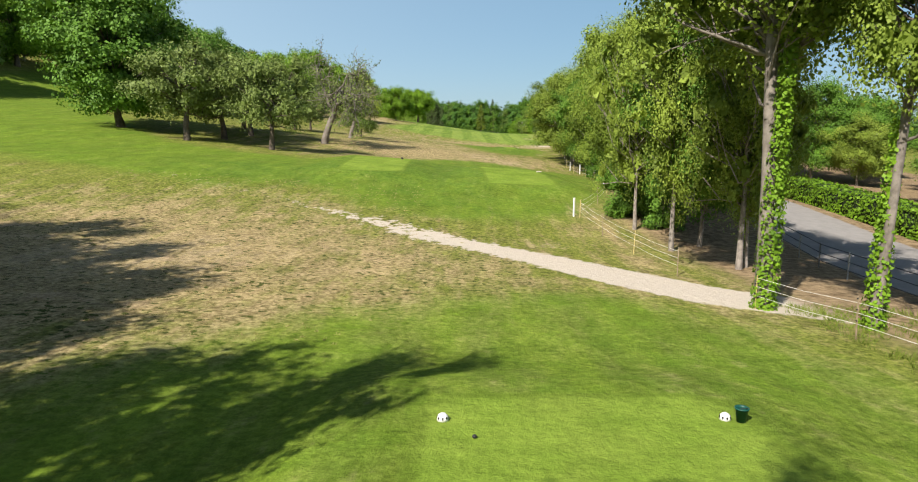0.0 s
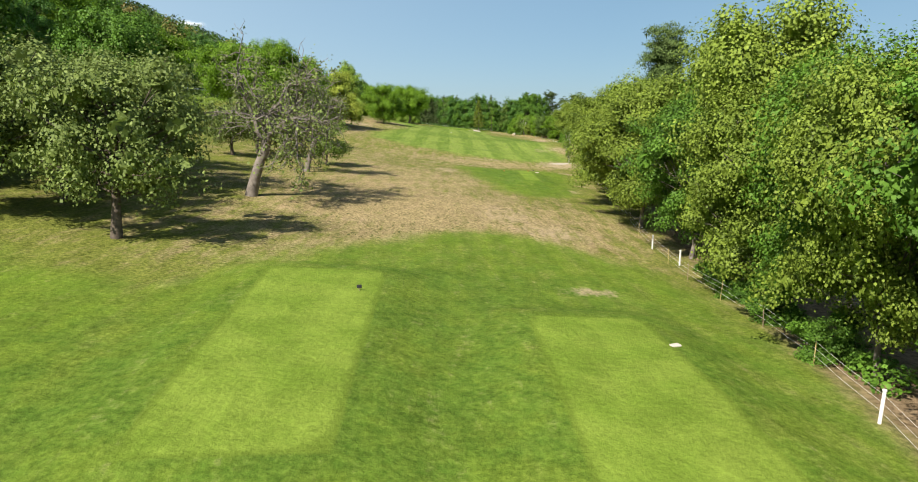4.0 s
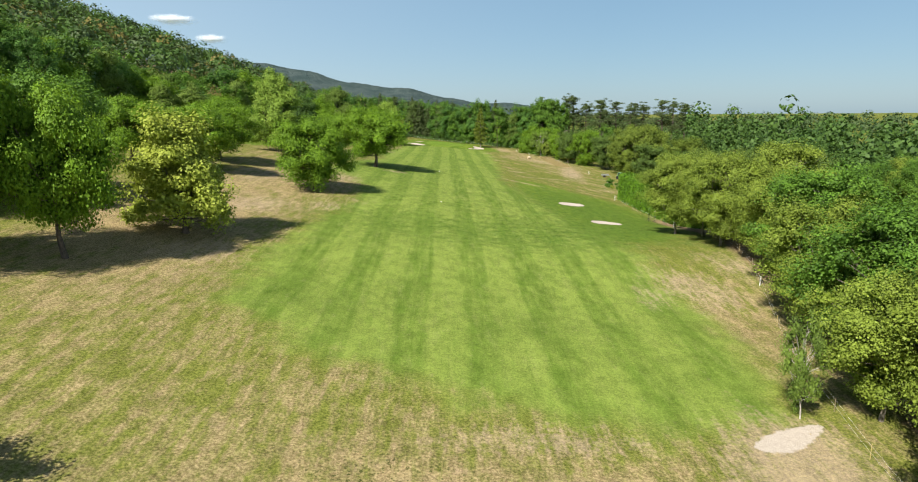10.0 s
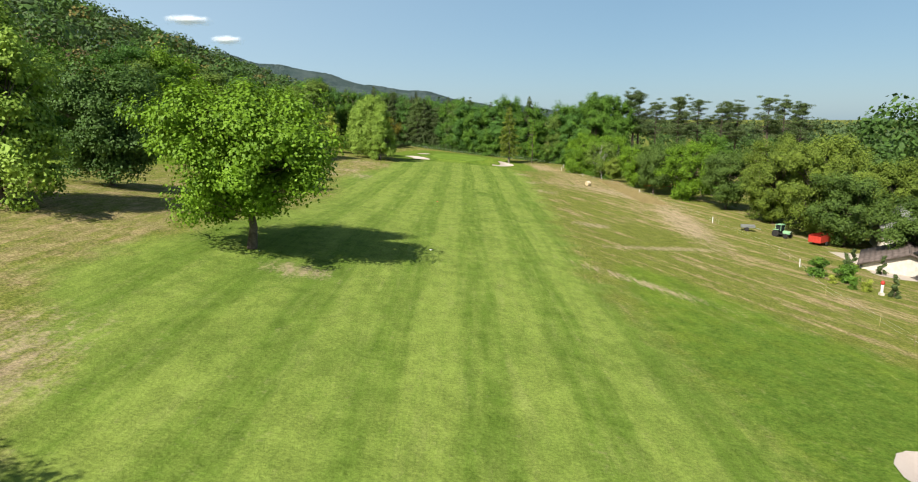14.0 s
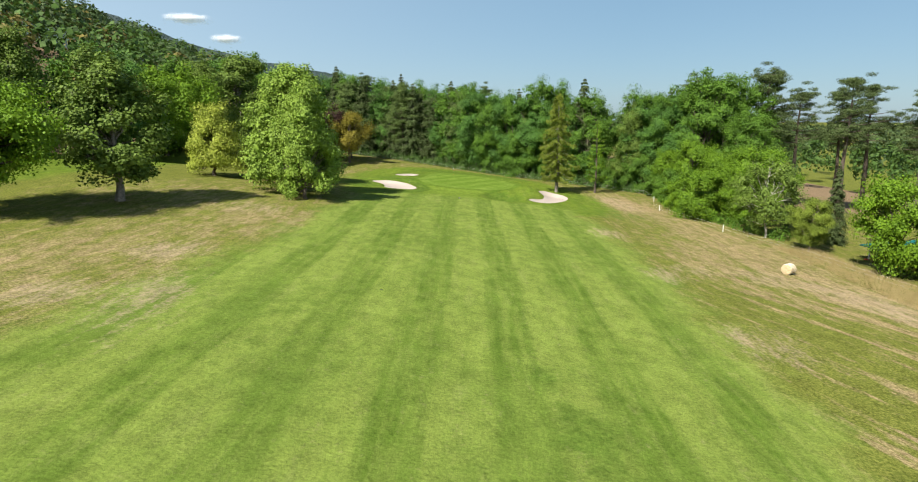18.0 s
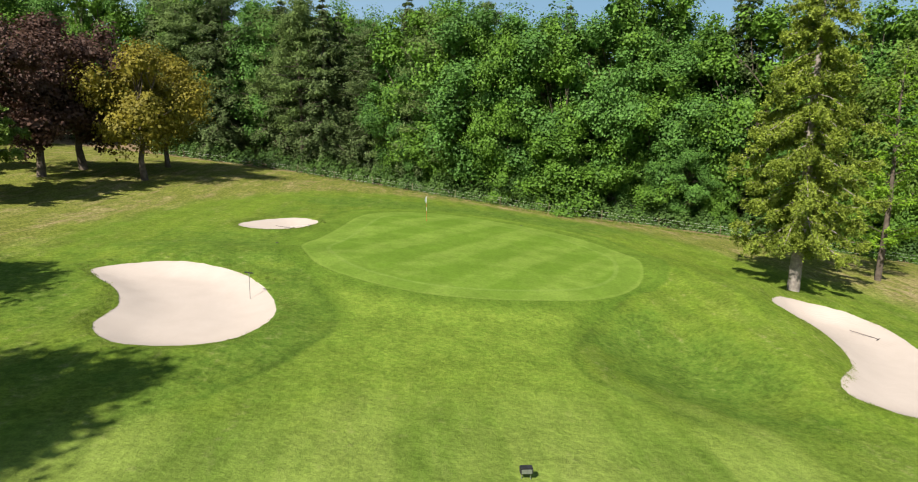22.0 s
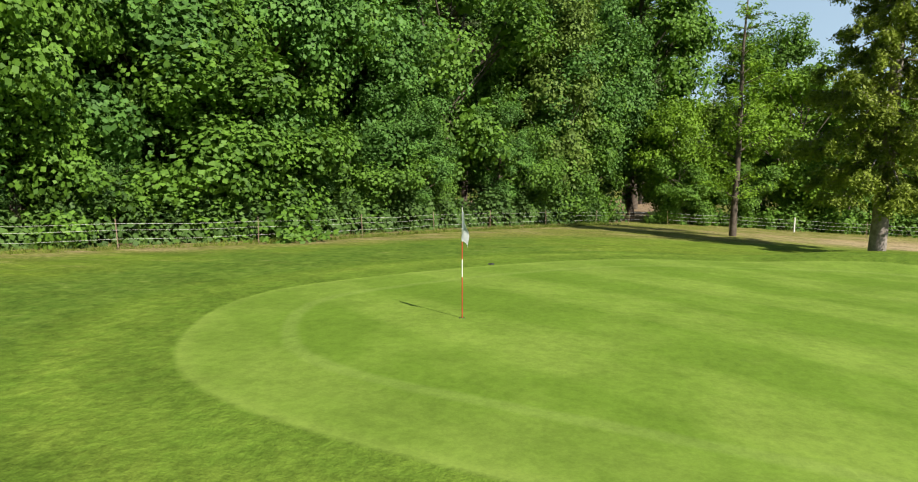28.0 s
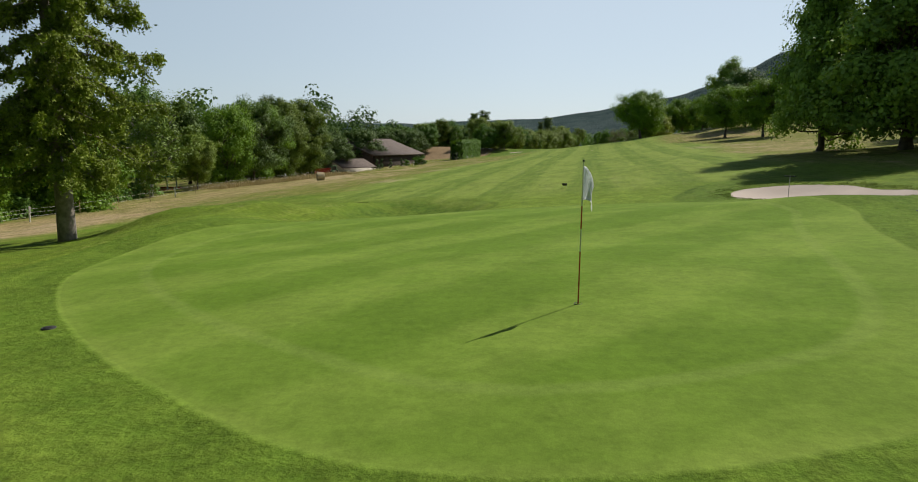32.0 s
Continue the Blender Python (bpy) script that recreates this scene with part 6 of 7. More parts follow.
def fence(name, line, gap, tapes, label, stout_every=0, protos=None, thick=0.006):
    """Posts along a line, and the tapes between them as parts of the fence."""
    line = np.array(line, float)
    cum = np.concatenate([[0], np.cumsum(np.linalg.norm(np.diff(line, axis=0), axis=1))])
    s = np.linspace(0, cum[-1], max(2, int(round(cum[-1] / gap)) + 1))
    x, y = np.interp(s, cum, line[:, 0]), np.interp(s, cum, line[:, 1])
    z = height(x, y)
    for i in range(len(s)):
        proto = STOUT if stout_every and i % stout_every == stout_every // 2 else (protos or (THIN, PLAIN))[i % 2]
        set_post(proto, x[i], y[i], 3.0 * math.sin(i * 2.3))
    mid = len(s) // 2
    base = thing(name, (x[mid], y[mid], z[mid]), label, "fence")
    for h in tapes:
        pts = []
        for i in range(len(s)):
            pts.append((x[i] - x[mid], y[i] - y[mid], z[i] + h - z[mid]))
            if i < len(s) - 1:
                k = (i + 0.5)
                pts.append(((x[i] + x[i + 1]) / 2 - x[mid], (y[i] + y[i + 1]) / 2 - y[mid], (z[i] + z[i + 1]) / 2 + h - 0.05 - z[mid]))
        me = raw_mesh("tape", *tube(pts, [thick] * len(pts), 4))
        part("tape", me, TAPE, base)
    return base


TAPES = (0.42, 0.72, 1.0)
fence("tape_fence", [(13.8, 6), (11.6, 13), (10.4, 17.2), (9.6, 19.4)], 3.2, TAPES, "white tape fence beside the first tee")
fence("tape_fence", [(9.0, 24.8), (8.3, 32), (7.8, 38.8)], 4.6, TAPES, "white tape fence along the roadside trees", 0, (PLAIN, THIN))
fence("tape_fence", [(7.8, 38.8), (11.5, 47), (13.6, 58), (14.5, 66), (14.6, 74.5), (15.6, 84), (16.3, 92), (18.0, 104), (20.5, 118), (22.5, 134), (24.2, 150)], 5.4, TAPES, "white tape fence between course and road", 6)
fence("tape_fence", [(24.2, 150), (25.8, 160), (28.5, 175), (31.6, 189.3), (36.7, 204), (40.4, 216), (43.0, 240), (42.2, 268), (43.2, 294), (46, 318), (52, 334), (55, 347), (55.5, 372), (53.5, 395), (51, 420), (46.6, 445.5), (42.5, 462), (39.7, 475.8)], 6.0, (0.5, 0.95), "white tape fence along the eastern side", 7)
fence("tape_fence", [(39.7, 475.8), (39.6, 485), (43.5, 498), (43.6, 505)], 5.0, TAPES, "white tape fence behind the larch", 3)
fence("tape_fence", [(46, 506.5), (37.6, 509.3), (27.3, 516.6), (14.6, 521.9), (-1.8, 532.2), (-18, 541.6), (-40, 549)], 5.6, (0.4, 0.75, 1.0), "white tape fence along the wood behind the green", 0, (PLAIN, PLAIN), 0.004)
for x, y in [(7.5, 39.2), (16.0, 80.4)]:
    set_post(STOUT, x, y)


# ---- road railing, hedges ----
def railing(line):
    base = thing("road_railing", (line[0][0], line[0][1], ground_at(*line[0])), "dark steel railing between verge and road", "railing")
    z0 = ground_at(*line[0])
    n = 0
    for (ax, ay), (bx, by) in zip(line[:-1], line[1:]):
        k = max(1, int(math.hypot(bx - ax, by - ay) / 2.4))
        for i in range(k + 1):
            x, y = ax + (bx - ax) * i / k, ay + (by - ay) * i / k
            z = ground_at(x, y) - z0
            part("railing_post", rod((x - line[0][0], y - line[0][1], z - 0.2), (x - line[0][0], y - line[0][1], z + 1.15), 0.03, 0.03, 8), METAL, base)
        for h in (0.35, 0.7, 1.08):
            part("rail", rod((ax - line[0][0], ay - line[0][1], ground_at(ax, ay) - z0 + h), (bx - line[0][0], by - line[0][1], ground_at(bx, by) - z0 + h), 0.018, 0.018, 6), BLACK, base)


railing([(14.6, 8), (15.6, 20), (16.6, 28), (18.6, 40), (20.4, 52), (22.6, 64)])

LAUREL = leaf_material("leaf_laurel", (0.050, 0.125, 0.006), (0.155, 0.300, 0.016), (0.22, 0.40, 0.02))
# near-black solid core: the shade between the leaves put into its colour
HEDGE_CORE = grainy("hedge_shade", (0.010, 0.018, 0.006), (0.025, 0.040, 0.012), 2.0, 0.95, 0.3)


def hedge(line, tall, thick, n, size, leaf, label, round_top=0.35):
    """A clipped hedge: a dark body set all over with leaves."""
    line = np.array(line, float)
    cum = np.concatenate([[0], np.cumsum(np.linalg.norm(np.diff(line, axis=0), axis=1))])
    base = thing("hedge", (0, 0, 0), label, "hedge")
    s = np.linspace(0, cum[-1], 24)
    x, y = np.interp(s, cum, line[:, 0]), np.interp(s, cum, line[:, 1])
    g = height(x, y)
    d = np.gradient(np.column_stack([x, y]), axis=0)
    d /= np.linalg.norm(d, axis=1, keepdims=True)
    nx, ny = d[:, 1], -d[:, 0]
    ring = [(-0.46, -0.03), (-0.47, 0.8), (-0.30, 0.95), (0.30, 0.95), (0.47, 0.8), (0.46, -0.03)]
    shrink = 0.35 + 0.65 * np.clip(np.minimum(s, cum[-1] - s) / (thick * 0.8), 0, 1) ** 0.5
    v = np.concatenate([[(x[i] + nx[i] * a * thick * shrink[i], y[i] + ny[i] * a * thick * shrink[i], g[i] + b * tall * shrink[i]) for a, b in ring] for i in range(len(s))])
    f = [(i * 6 + k, i * 6 + (k + 1) % 6, i * 6 + 6 + (k + 1) % 6, i * 6 + 6 + k) for i in range(len(s) - 1) for k in range(6)]
    f += [(0, 1, 4, 5), (1, 2, 3, 4), (len(v) - 1, len(v) - 2, len(v) - 5, len(v) - 6), (len(v) - 2, len(v) - 3, len(v) - 4, len(v) - 5)]
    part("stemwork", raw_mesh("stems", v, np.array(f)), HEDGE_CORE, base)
    q = rng.uniform(0, cum[-1], n)
    u = rng.uniform(-1, 1, n)
    px, py = np.interp(q, cum, line[:, 0]), np.interp(q, cum, line[:, 1])
    ex, ey = np.interp(q, s, nx), np.interp(q, s, ny)
    # round the section: sides below, a domed top above, and rounded ends
    end = np.clip(np.minimum(q, cum[-1] - q) / (thick * 0.7), 0, 1) ** 0.5
    ang = u * 1.15
    side = np.where(np.abs(u) > 0.42, np.sign(u), np.sin(u / 0.42 * math.pi / 2))
    up = np.where(np.abs(u) > 0.42, (1 - np.abs(u)) / 0.58 * 0.86, 0.86 + 0.14 * np.cos(u / 0.42 * math.pi / 2))
    bump = 1 + 0.035 * np.sin(q * 1.7 + u * 9) + 0.03 * np.sin(q * 4.1 + 2) + rng.normal(size=n) * 0.025
    at = np.column_stack([px + ex * side * thick * 0.5 * bump * end, py + ey * side * thick * 0.5 * bump * end, np.interp(q, s, g) + up * tall * bump * (0.45 + 0.55 * end)])
    nor = np.column_stack([ex * side, ey * side, np.where(np.abs(u) < 0.42, 1.0, 0.35)]) + rng.normal(size=(n, 3)) * 0.45
    part("foliage", raw_mesh("foliage", *leaves(rng, at, nor, size)), leaf, base)
    return base


hedge([(46.8, 297), (46.4, 286), (46.2, 272), (46.8, 258), (49, 246)], 6.6, 4.6, 52000, 0.34, LAUREL, "tall clipped laurel hedge with glossy bright leaves")
hedge([(25.8, 12), (27.2, 30), (30.0, 52), (34.0, 78), (38, 100)], 1.9, 1.9, 30000, 0.20, LEAF_BRIGHT, "clipped green hedge beyond the road")


# ---- barn, houses and shelter on the east side ----
def gabled(name, label, north, south, half, ridge, eave, floor, roof, wall, tiles=0):
    """A gabled building: ridge ends in plan, half-width vector, heights."""
    base = thing(name, (*north, floor), label, "building")
    n, s, h = np.array(north, float), np.array(south, float), np.array(half, float)
    o = np.array((*north, floor))
    over = (s - n) / np.linalg.norm(s - n) * 0.7
    P = lambda p, z: np.array((p[0], p[1], z)) - o
    for k, sign in enumerate((1, -1)):
        e = h * sign * 1.06
        a, b = P(n - over, ridge), P(s + over, ridge)
        c, d = P(s + over + e, eave - 0.2), P(n - over + e, eave - 0.2)
        up = np.array((0, 0, 0.22))
        v = np.array([a, b, c, d, a - up, b - up, c - up, d - up])
        f = np.array([(0, 1, 2, 3), (7, 6, 5, 4), (0, 4, 5, 1), (1, 5, 6, 2), (2, 6, 7, 3), (3, 7, 4, 0)])
        slope = part("roof_slope", raw_mesh("roof_slope", v, f), roof, base)
        if tiles:
            courses = []
            for r in range(tiles):
                t0, t1 = r / tiles, (r + 1) / tiles
                q = [a + (d - a) * t0, b + (c - b) * t0, b + (c - b) * t1, a + (d - a) * t1]
                lift = [0.03, 0.03, 0.07, 0.07]
                w = np.array([p + np.array((0, 0, l)) for p, l in zip(q, lift)] + [p + np.array((0, 0, 0.005)) for p in q])
                part("tile_course", raw_mesh("tile_course", w, f), roof, slope)
    for p in (n, s):
        v = np.array([P(p - h, floor - 1), P(p + h, floor - 1), P(p + h, eave - 0.1), P(p, ridge - 0.25), P(p - h, eave - 0.1)])
        inn = ((s - n) if p is n else (n - s)) / np.linalg.norm(s - n) * 0.3
        w = v + np.array((inn[0], inn[1], 0))
        bm = bmesh.new()
        va, vb = [bm.verts.new(q) for q in v], [bm.verts.new(q) for q in w]
        bm.faces.new(va)
        bm.faces.new(vb[::-1])
        for i in range(5):
            bm.faces.new((va[i], vb[i], vb[(i + 1) % 5], va[(i + 1) % 5]))
        part("gable_wall", bm, wall, base)
    for sign in (1, -1):
        a, b = P(n + h * sign, floor - 1), P(s + h * sign, floor - 1)
        t = np.array((0, 0, eave - floor + 0.9))
        inn = np.array((*(-h * sign / np.linalg.norm(h) * 0.3), 0))
        v = np.array([a, b, b + t, a + t, a + inn, b + inn, b + t + inn, a + t + inn])
        part("side_wall", raw_mesh("side_wall", v, np.array([(0, 1, 2, 3), (7, 6, 5, 4), (0, 4, 5, 1), (1, 5, 6, 2), (2, 6, 7, 3), (3, 7, 4, 0)])), wall, base)
    ridge_cap = rod(P(n - over, ridge + 0.02), P(s + over, ridge + 0.02), 0.16, 0.16, 8)
    part("ridge_cap", ridge_cap, roof, base)
    return base


gabled("barn", "large old barn with a brown tiled roof and dark board walls", (79, 326), (71.5, 296), (-13, -6 + 9), 3.2, -1.6, -8.0, TILE, WOOD_DARK, 22)
gabled("farm_shed", "low shed with a reddish tiled roof beside the barn", (74, 343), (68, 334), (-5, 3.3), -2.8, -4.8, -7.6, TILE, PLASTER, 9)
gabled("farmhouse", "farm building with a grey roof among the trees", (92, 366), (84, 350), (-7, 3.5), 1.5, -2.4, -8.4, SLATE, PLASTER, 8)
gabled("distant_house", "distant house with a brown roof between trees", (66, 575), (84, 568), (3, 6), 6.0, 2.6, -4.5, TILE, PLASTER, 6)


def shelter(x, y, turn):
    z = ground_at(x, y) - 0.6
    base = thing("horse_shelter", (x, y, z), "open field shelter with a teal metal roof and red boards", "shelter", turn)
    for sx in (-5.5, -1.8, 1.8, 5.5):
        for sy in (-2.2, 2.2):
            part("post", block((0.16, 0.16, 2.9), (sx, sy, 1.2), 0.02), WHITE, base)
    roof = part("roof", block((13, 6.2, 0.12), (0, 0, 2.75), 0.03, Matrix.Rotation(radians(4), 4, "X")), TEAL, base)
    for i in range(13):
        part("roof_rib", block((0.06, 6.2, 0.05), (-6 + i, 0, 2.84), 0.01, Matrix.Rotation(radians(4), 4, "X")), TEAL, roof)
    for h in (0.5, 1.0):
        part("board", block((12.5, 0.06, 0.22), (0, -2.3, h), 0.01), RED, base)
        part("board", block((12.5, 0.06, 0.22), (0, 2.3, h), 0.01), RED, base)


shelter(63, 441, 20)


# ---- hay bale, tractor, trailer, machine ----
def bale(x, y, turn):
    z = ground_at(x, y)
    base = thing("hay_bale", (x, y, z), "large round hay bale lying on stubble", "hay bale", turn)
    bm = bmesh.new()
    sides, r = 28, 0.64
    prof = [(-0.61, 0.10), (-0.62, 0.35), (-0.60, 0.58), (-0.56, 0.63), (-0.3, 0.645), (0, 0.64), (0.3, 0.648), (0.56, 0.63), (0.60, 0.58), (0.62, 0.35), (0.61, 0.10)]
    rings = [[bm.verts.new((px + rng.normal() * 0.008, pr * math.cos(k * 2 * math.pi / sides) * (1 + rng.normal() * 0.008), 0.62 + pr * math.sin(k * 2 * math.pi / sides) * (1 + rng.normal() * 0.008) * 0.97)) for k in range(sides)] for px, pr in prof]
    for a, b in zip(rings[:-1], rings[1:]):
        for k in range(sides):
            bm.faces.new((a[k], a[(k + 1) % sides], b[(k + 1) % sides], b[k]))
    bm.faces.new(rings[0][::-1])
    bm.faces.new(rings[-1])
    roll = part("roll", bm, HAY, base)
    for px in (-0.45, -0.15, 0.15, 0.45):
        part("twine", turned([(0.652, -0.006), (0.656, 0.0), (0.652, 0.006)], 28), TAPE, base).matrix_basis = Matrix.Translation((px, 0, 0.62)) @ Matrix.Rotation(math.pi / 2, 4, "Y")


bale(39.4, 428.2, 35)


def wheel(parent, x, y, r, w, rim):
    tyre = part("wheel", turned([(r * 0.55, -w / 2), (r * 0.92, -w / 2), (r, -w * 0.36), (r, w * 0.36), (r * 0.92, w / 2), (r * 0.55, w / 2)], 22), RUBBER, parent, "black tyre")
    tyre.matrix_basis = Matrix.Translation((x, y, r)) @ Matrix.Rotation(math.pi / 2, 4, "X")
    part("rim", turned([(0.02, -w * 0.3), (r * 0.54, -w * 0.45), (r * 0.56, w * 0.45), (0.02, w * 0.3)], 18), rim, tyre)


def tractor(x, y, turn):
    base = thing("tractor", (x, y, ground_at(x, y)), "small pale green tractor with a glazed cab, parked in the grass", "tractor", turn)
    for sy in (-0.8, 0.8):
        wheel(base, -0.9, sy, 0.72, 0.42, WHITE)
        wheel(base, 1.15, sy * 0.95, 0.46, 0.28, WHITE)
    part("bonnet", block((1.5, 0.72, 0.62), (0.95, 0, 1.08), 0.10), PALE_GREEN, base)
    part("grille", block((0.04, 0.58, 0.46), (1.72, 0, 1.05), 0.01), BLACK, base)
    part("chassis", block((2.6, 0.5, 0.34), (0.1, 0, 0.68), 0.05), BLACK, base)
    for sy in (-0.8, 0.8):
        part("mudguard", block((1.1, 0.42, 0.10), (-0.9, sy, 1.50), 0.04), PALE_GREEN, base)
    cab = part("cab", block((1.25, 1.3, 0.10), (-0.55, 0, 2.48), 0.04), PALE_GREEN, base, "pale green cab roof")
    for sx in (-1.1, 0.0):
        for sy in (-0.6, 0.6):
            part("pillar", block((0.07, 0.07, 1.25), (sx, sy, 1.84), 0.015), PALE_GREEN, cab)
    for sx in (-1.12, 0.02):
        part("window", block((0.02, 1.1, 0.95), (sx, 0, 1.92), 0.004), GLASS, cab)
    for sy in (-0.61, 0.61):
        part("window", block((1.0, 0.02, 0.95), (-0.55, sy, 1.92), 0.004), GLASS, cab)
    part("exhaust", rod((0.6, 0.28, 1.3), (0.6, 0.28, 2.2), 0.035), BLACK, base)
    for sy in (-0.2, 0.2):
        part("headlight", turned([(0.07, 0), (0.07, 0.03), (0.03, 0.05)], 12), WHITE, base).matrix_basis = Matrix.Translation((1.72, sy, 1.28)) @ Matrix.Rotation(math.pi / 2, 4, "Y")


tractor(64.6, 364.2, -60)


def trailer(x, y, turn, material, label, size, wheels):
    base = thing("farm_trailer", (x, y, ground_at(x, y)), label, "trailer", turn)
    l, w, h = size
    part("bed", block((l, w, 0.12), (0, 0, 0.75), 0.02), material, base)
    for sy in (-w / 2, w / 2):
        part("side_board", block((l, 0.05, h), (0, sy, 0.75 + h / 2), 0.015), material, base)
    for sx in (-l / 2, l / 2):
        part("end_board", block((0.05, w, h * 0.9), (sx, 0, 0.75 + h * 0.45), 0.015), material, base)
    part("drawbar", rod((l / 2, 0, 0.65), (l / 2 + 1.1, 0, 0.45), 0.05), METAL, base)
    for sy in (-w / 2 - 0.05, w / 2 + 0.05):
        wheel(base, -0.2, sy, 0.42, 0.22, wheels)


trailer(59.8, 368.5, -20, METAL, "small grey farm trailer with red wheels", (2.6, 1.4, 0.45), RED)
trailer(69.5, 359.5, 35, RED, "red farm wagon parked under trees", (5.0, 2.2, 1.3), METAL)


# ---- the little garden by the hedge's end ----
kind("cone_shrub", "garden_shrub", 1, 2.0, lambda: broadleaf(rng, 2.0, 0.9, 0.02, 26, 50, 0.12, "cone", (0, 0), 0.01), BARK, NEEDLE, "slim clipped conifer in the garden", "shrub")
kind("ball_shrub", "garden_shrub", 1, 1.2, lambda: broadleaf(rng, 1.2, 1.4, 0.02, 24, 50, 0.12, "round", (0, 0), 0.01), BARK, LEAF_YELLOW, "round yellow-green garden shrub", "shrub")
kind("green_shrub", "garden_shrub", 1, 1.6, lambda: broadleaf(rng, 1.6, 1.8, 0.02, 26, 55, 0.14, "round", (0, 0), 0.01), BARK, LEAF_MID, "rounded green garden shrub", "shrub")
for key, x, y, t, w in [("green_shrub", 50.8, 327, 3.2, 1.0), ("green_shrub", 53.2, 324.5, 2.8, 1.1), ("ball_shrub", 50.6, 323, 1.3, 1.0), ("green_shrub", 51.6, 320.4, 1.2, 1.0), ("ball_shrub", 52.9, 319.6, 1.9, 0.7), ("cone_shrub", 54.8, 317.5, 3.0, 1.0),
                        ("cone_shrub", 56.5, 330, 2.6, 1.0), ("green_shrub", 55.4, 328, 2.2, 1.1), ("cone_shrub", 61, 336, 3.2, 1.0), ("cone_shrub", 63.5, 333, 3.0, 1.0), ("cone_shrub", 58.8, 334, 2.8, 1.0)]:
    grow(key, x, y, t, w)


def garden_figure(x, y):
    base = thing("garden_post", (x, y, ground_at(x, y)), "white and red painted garden post among shrubs", "post")
    part("plinth", block((0.5, 0.5, 0.35), (0, 0, 0.15), 0.03), PLASTER, base)
    part("column", turned([(0.20, 0.3), (0.16, 0.5), (0.17, 1.2), (0.20, 1.35)], 16), WHITE, base)
    part("top", turned([(0.22, 1.35), (0.25, 1.5), (0.18, 1.75), (0.02, 1.85)], 16), RED, base)


garden_figure(53.9, 318.4)


# ---- ivy on the roadside trunks ----
def ivy(x, y, tall, r, n, label):
    a = rng.uniform(0, 2 * math.pi, n)
    h = rng.uniform(0, 1, n) ** 1.3 * tall
    rr = r * (1.25 - 0.5 * h / tall) * rng.uniform(0.8, 1.5, n)
    z0 = ground_at(x, y)
    at = np.column_stack([x + np.cos(a) * rr + 0.3 * h / 15, y + np.sin(a) * rr, z0 + h])
    nor = np.column_stack([np.cos(a), np.sin(a), 0.35 + 0 * a]) + rng.normal(size=(n, 3)) * 0.4
    me = raw_mesh("ivy", *leaves(rng, at, nor, 0.12))
    me.materials.append(LEAF_BRIGHT)
    return tagged(new("ivy", me), label, "ivy", kind="stuff")


ivy(9.9, 19.5, 9.0, 0.24, 2800, "ivy climbing the forked roadside trunk")
ivy(11.9, 17.2, 6.0, 0.20, 1400, "ivy climbing a slim roadside trunk")


# ---- tufts of dry grass standing in the rough ----
def tufts(name, spots, per, tall, wide, material, label):
    """Clusters of thin bent blades."""
    n = len(spots)
    x = np.repeat(spots[:, 0], per) + rng.normal(size=n * per) * wide
    y = np.repeat(spots[:, 1], per) + rng.normal(size=n * per) * wide
    z = height(x, y) - 0.01
    a = rng.uniform(0, 2 * math.pi, n * per)
    h = tall * rng.uniform(0.5, 1.2, n * per)
    lean = rng.normal(size=(n * per, 2)) * 0.5 * h[:, None]
    w = 0.008 + 0.006 * rng.random(n * per)
    b = np.column_stack([x, y, z])
    s = np.column_stack([np.cos(a) * w, np.sin(a) * w, 0 * a])
    tip = b + np.column_stack([lean, h])
    v = np.stack([b - s, b + s, tip], 1).reshape(-1, 3)
    me = raw_mesh(name, v, np.arange(len(v)).reshape(-1, 3))
    me.materials.append(material)
    return tagged(new(name, me), label, "grass", kind="stuff")


STRAW = leaf_material("straw_blades", (0.26, 0.20, 0.08), (0.48, 0.40, 0.19), (0.40, 0.33, 0.15))
BLADE = leaf_material("grass_blades", (0.10, 0.14, 0.018), (0.20, 0.25, 0.035), (0.22, 0.30, 0.04))


def spots(n, x0, x1, y0, y1):
    return np.column_stack([rng.uniform(x0, x1, n), rng.uniform(y0, y1, n)])


tufts("dry_grass", spots(2200, -24, -2, 14, 46), 8, 0.07, 0.05, STRAW, "dry straw tufts in the rough before the tees")
tufts("long_grass", spots(900, 46, 52, 395, 445), 26, 0.75, 0.30, STRAW, "strip of tall dry grass along the eastern fence")
tufts("long_grass", spots(500, 10.5, 14.5, 6, 20), 12, 0.22, 0.09, BLADE, "longer green grass under the fence by the tee")
tufts("long_grass", np.column_stack([np.interp(np.linspace(0, 1, 700), [0, 0.4, 1], [-18, 14, 37]), np.interp(np.linspace(0, 1, 700), [0, 0.4, 1], [541.9, 522.4, 509.6])]) + rng.normal(size=(700, 2)) * 0.3, 14, 0.28, 0.10, BLADE, "unmown grass along the fence behind the green")


def ring_spots(outline, n, wide):
    """Places scattered just outside an outline."""
    k = rng.integers(0, len(outline), n)
    mid = outline.mean(0)
    out = outline[k] - mid
    out /= np.linalg.norm(out, axis=1, keepdims=True)
    p = outline[k] + out * (0.15 + np.abs(rng.normal(size=(n, 1))) * wide) + rng.normal(size=(n, 2)) * 0.1
    return p[inside_by(p[:, 0], p[:, 1], GREEN) < -0.8]


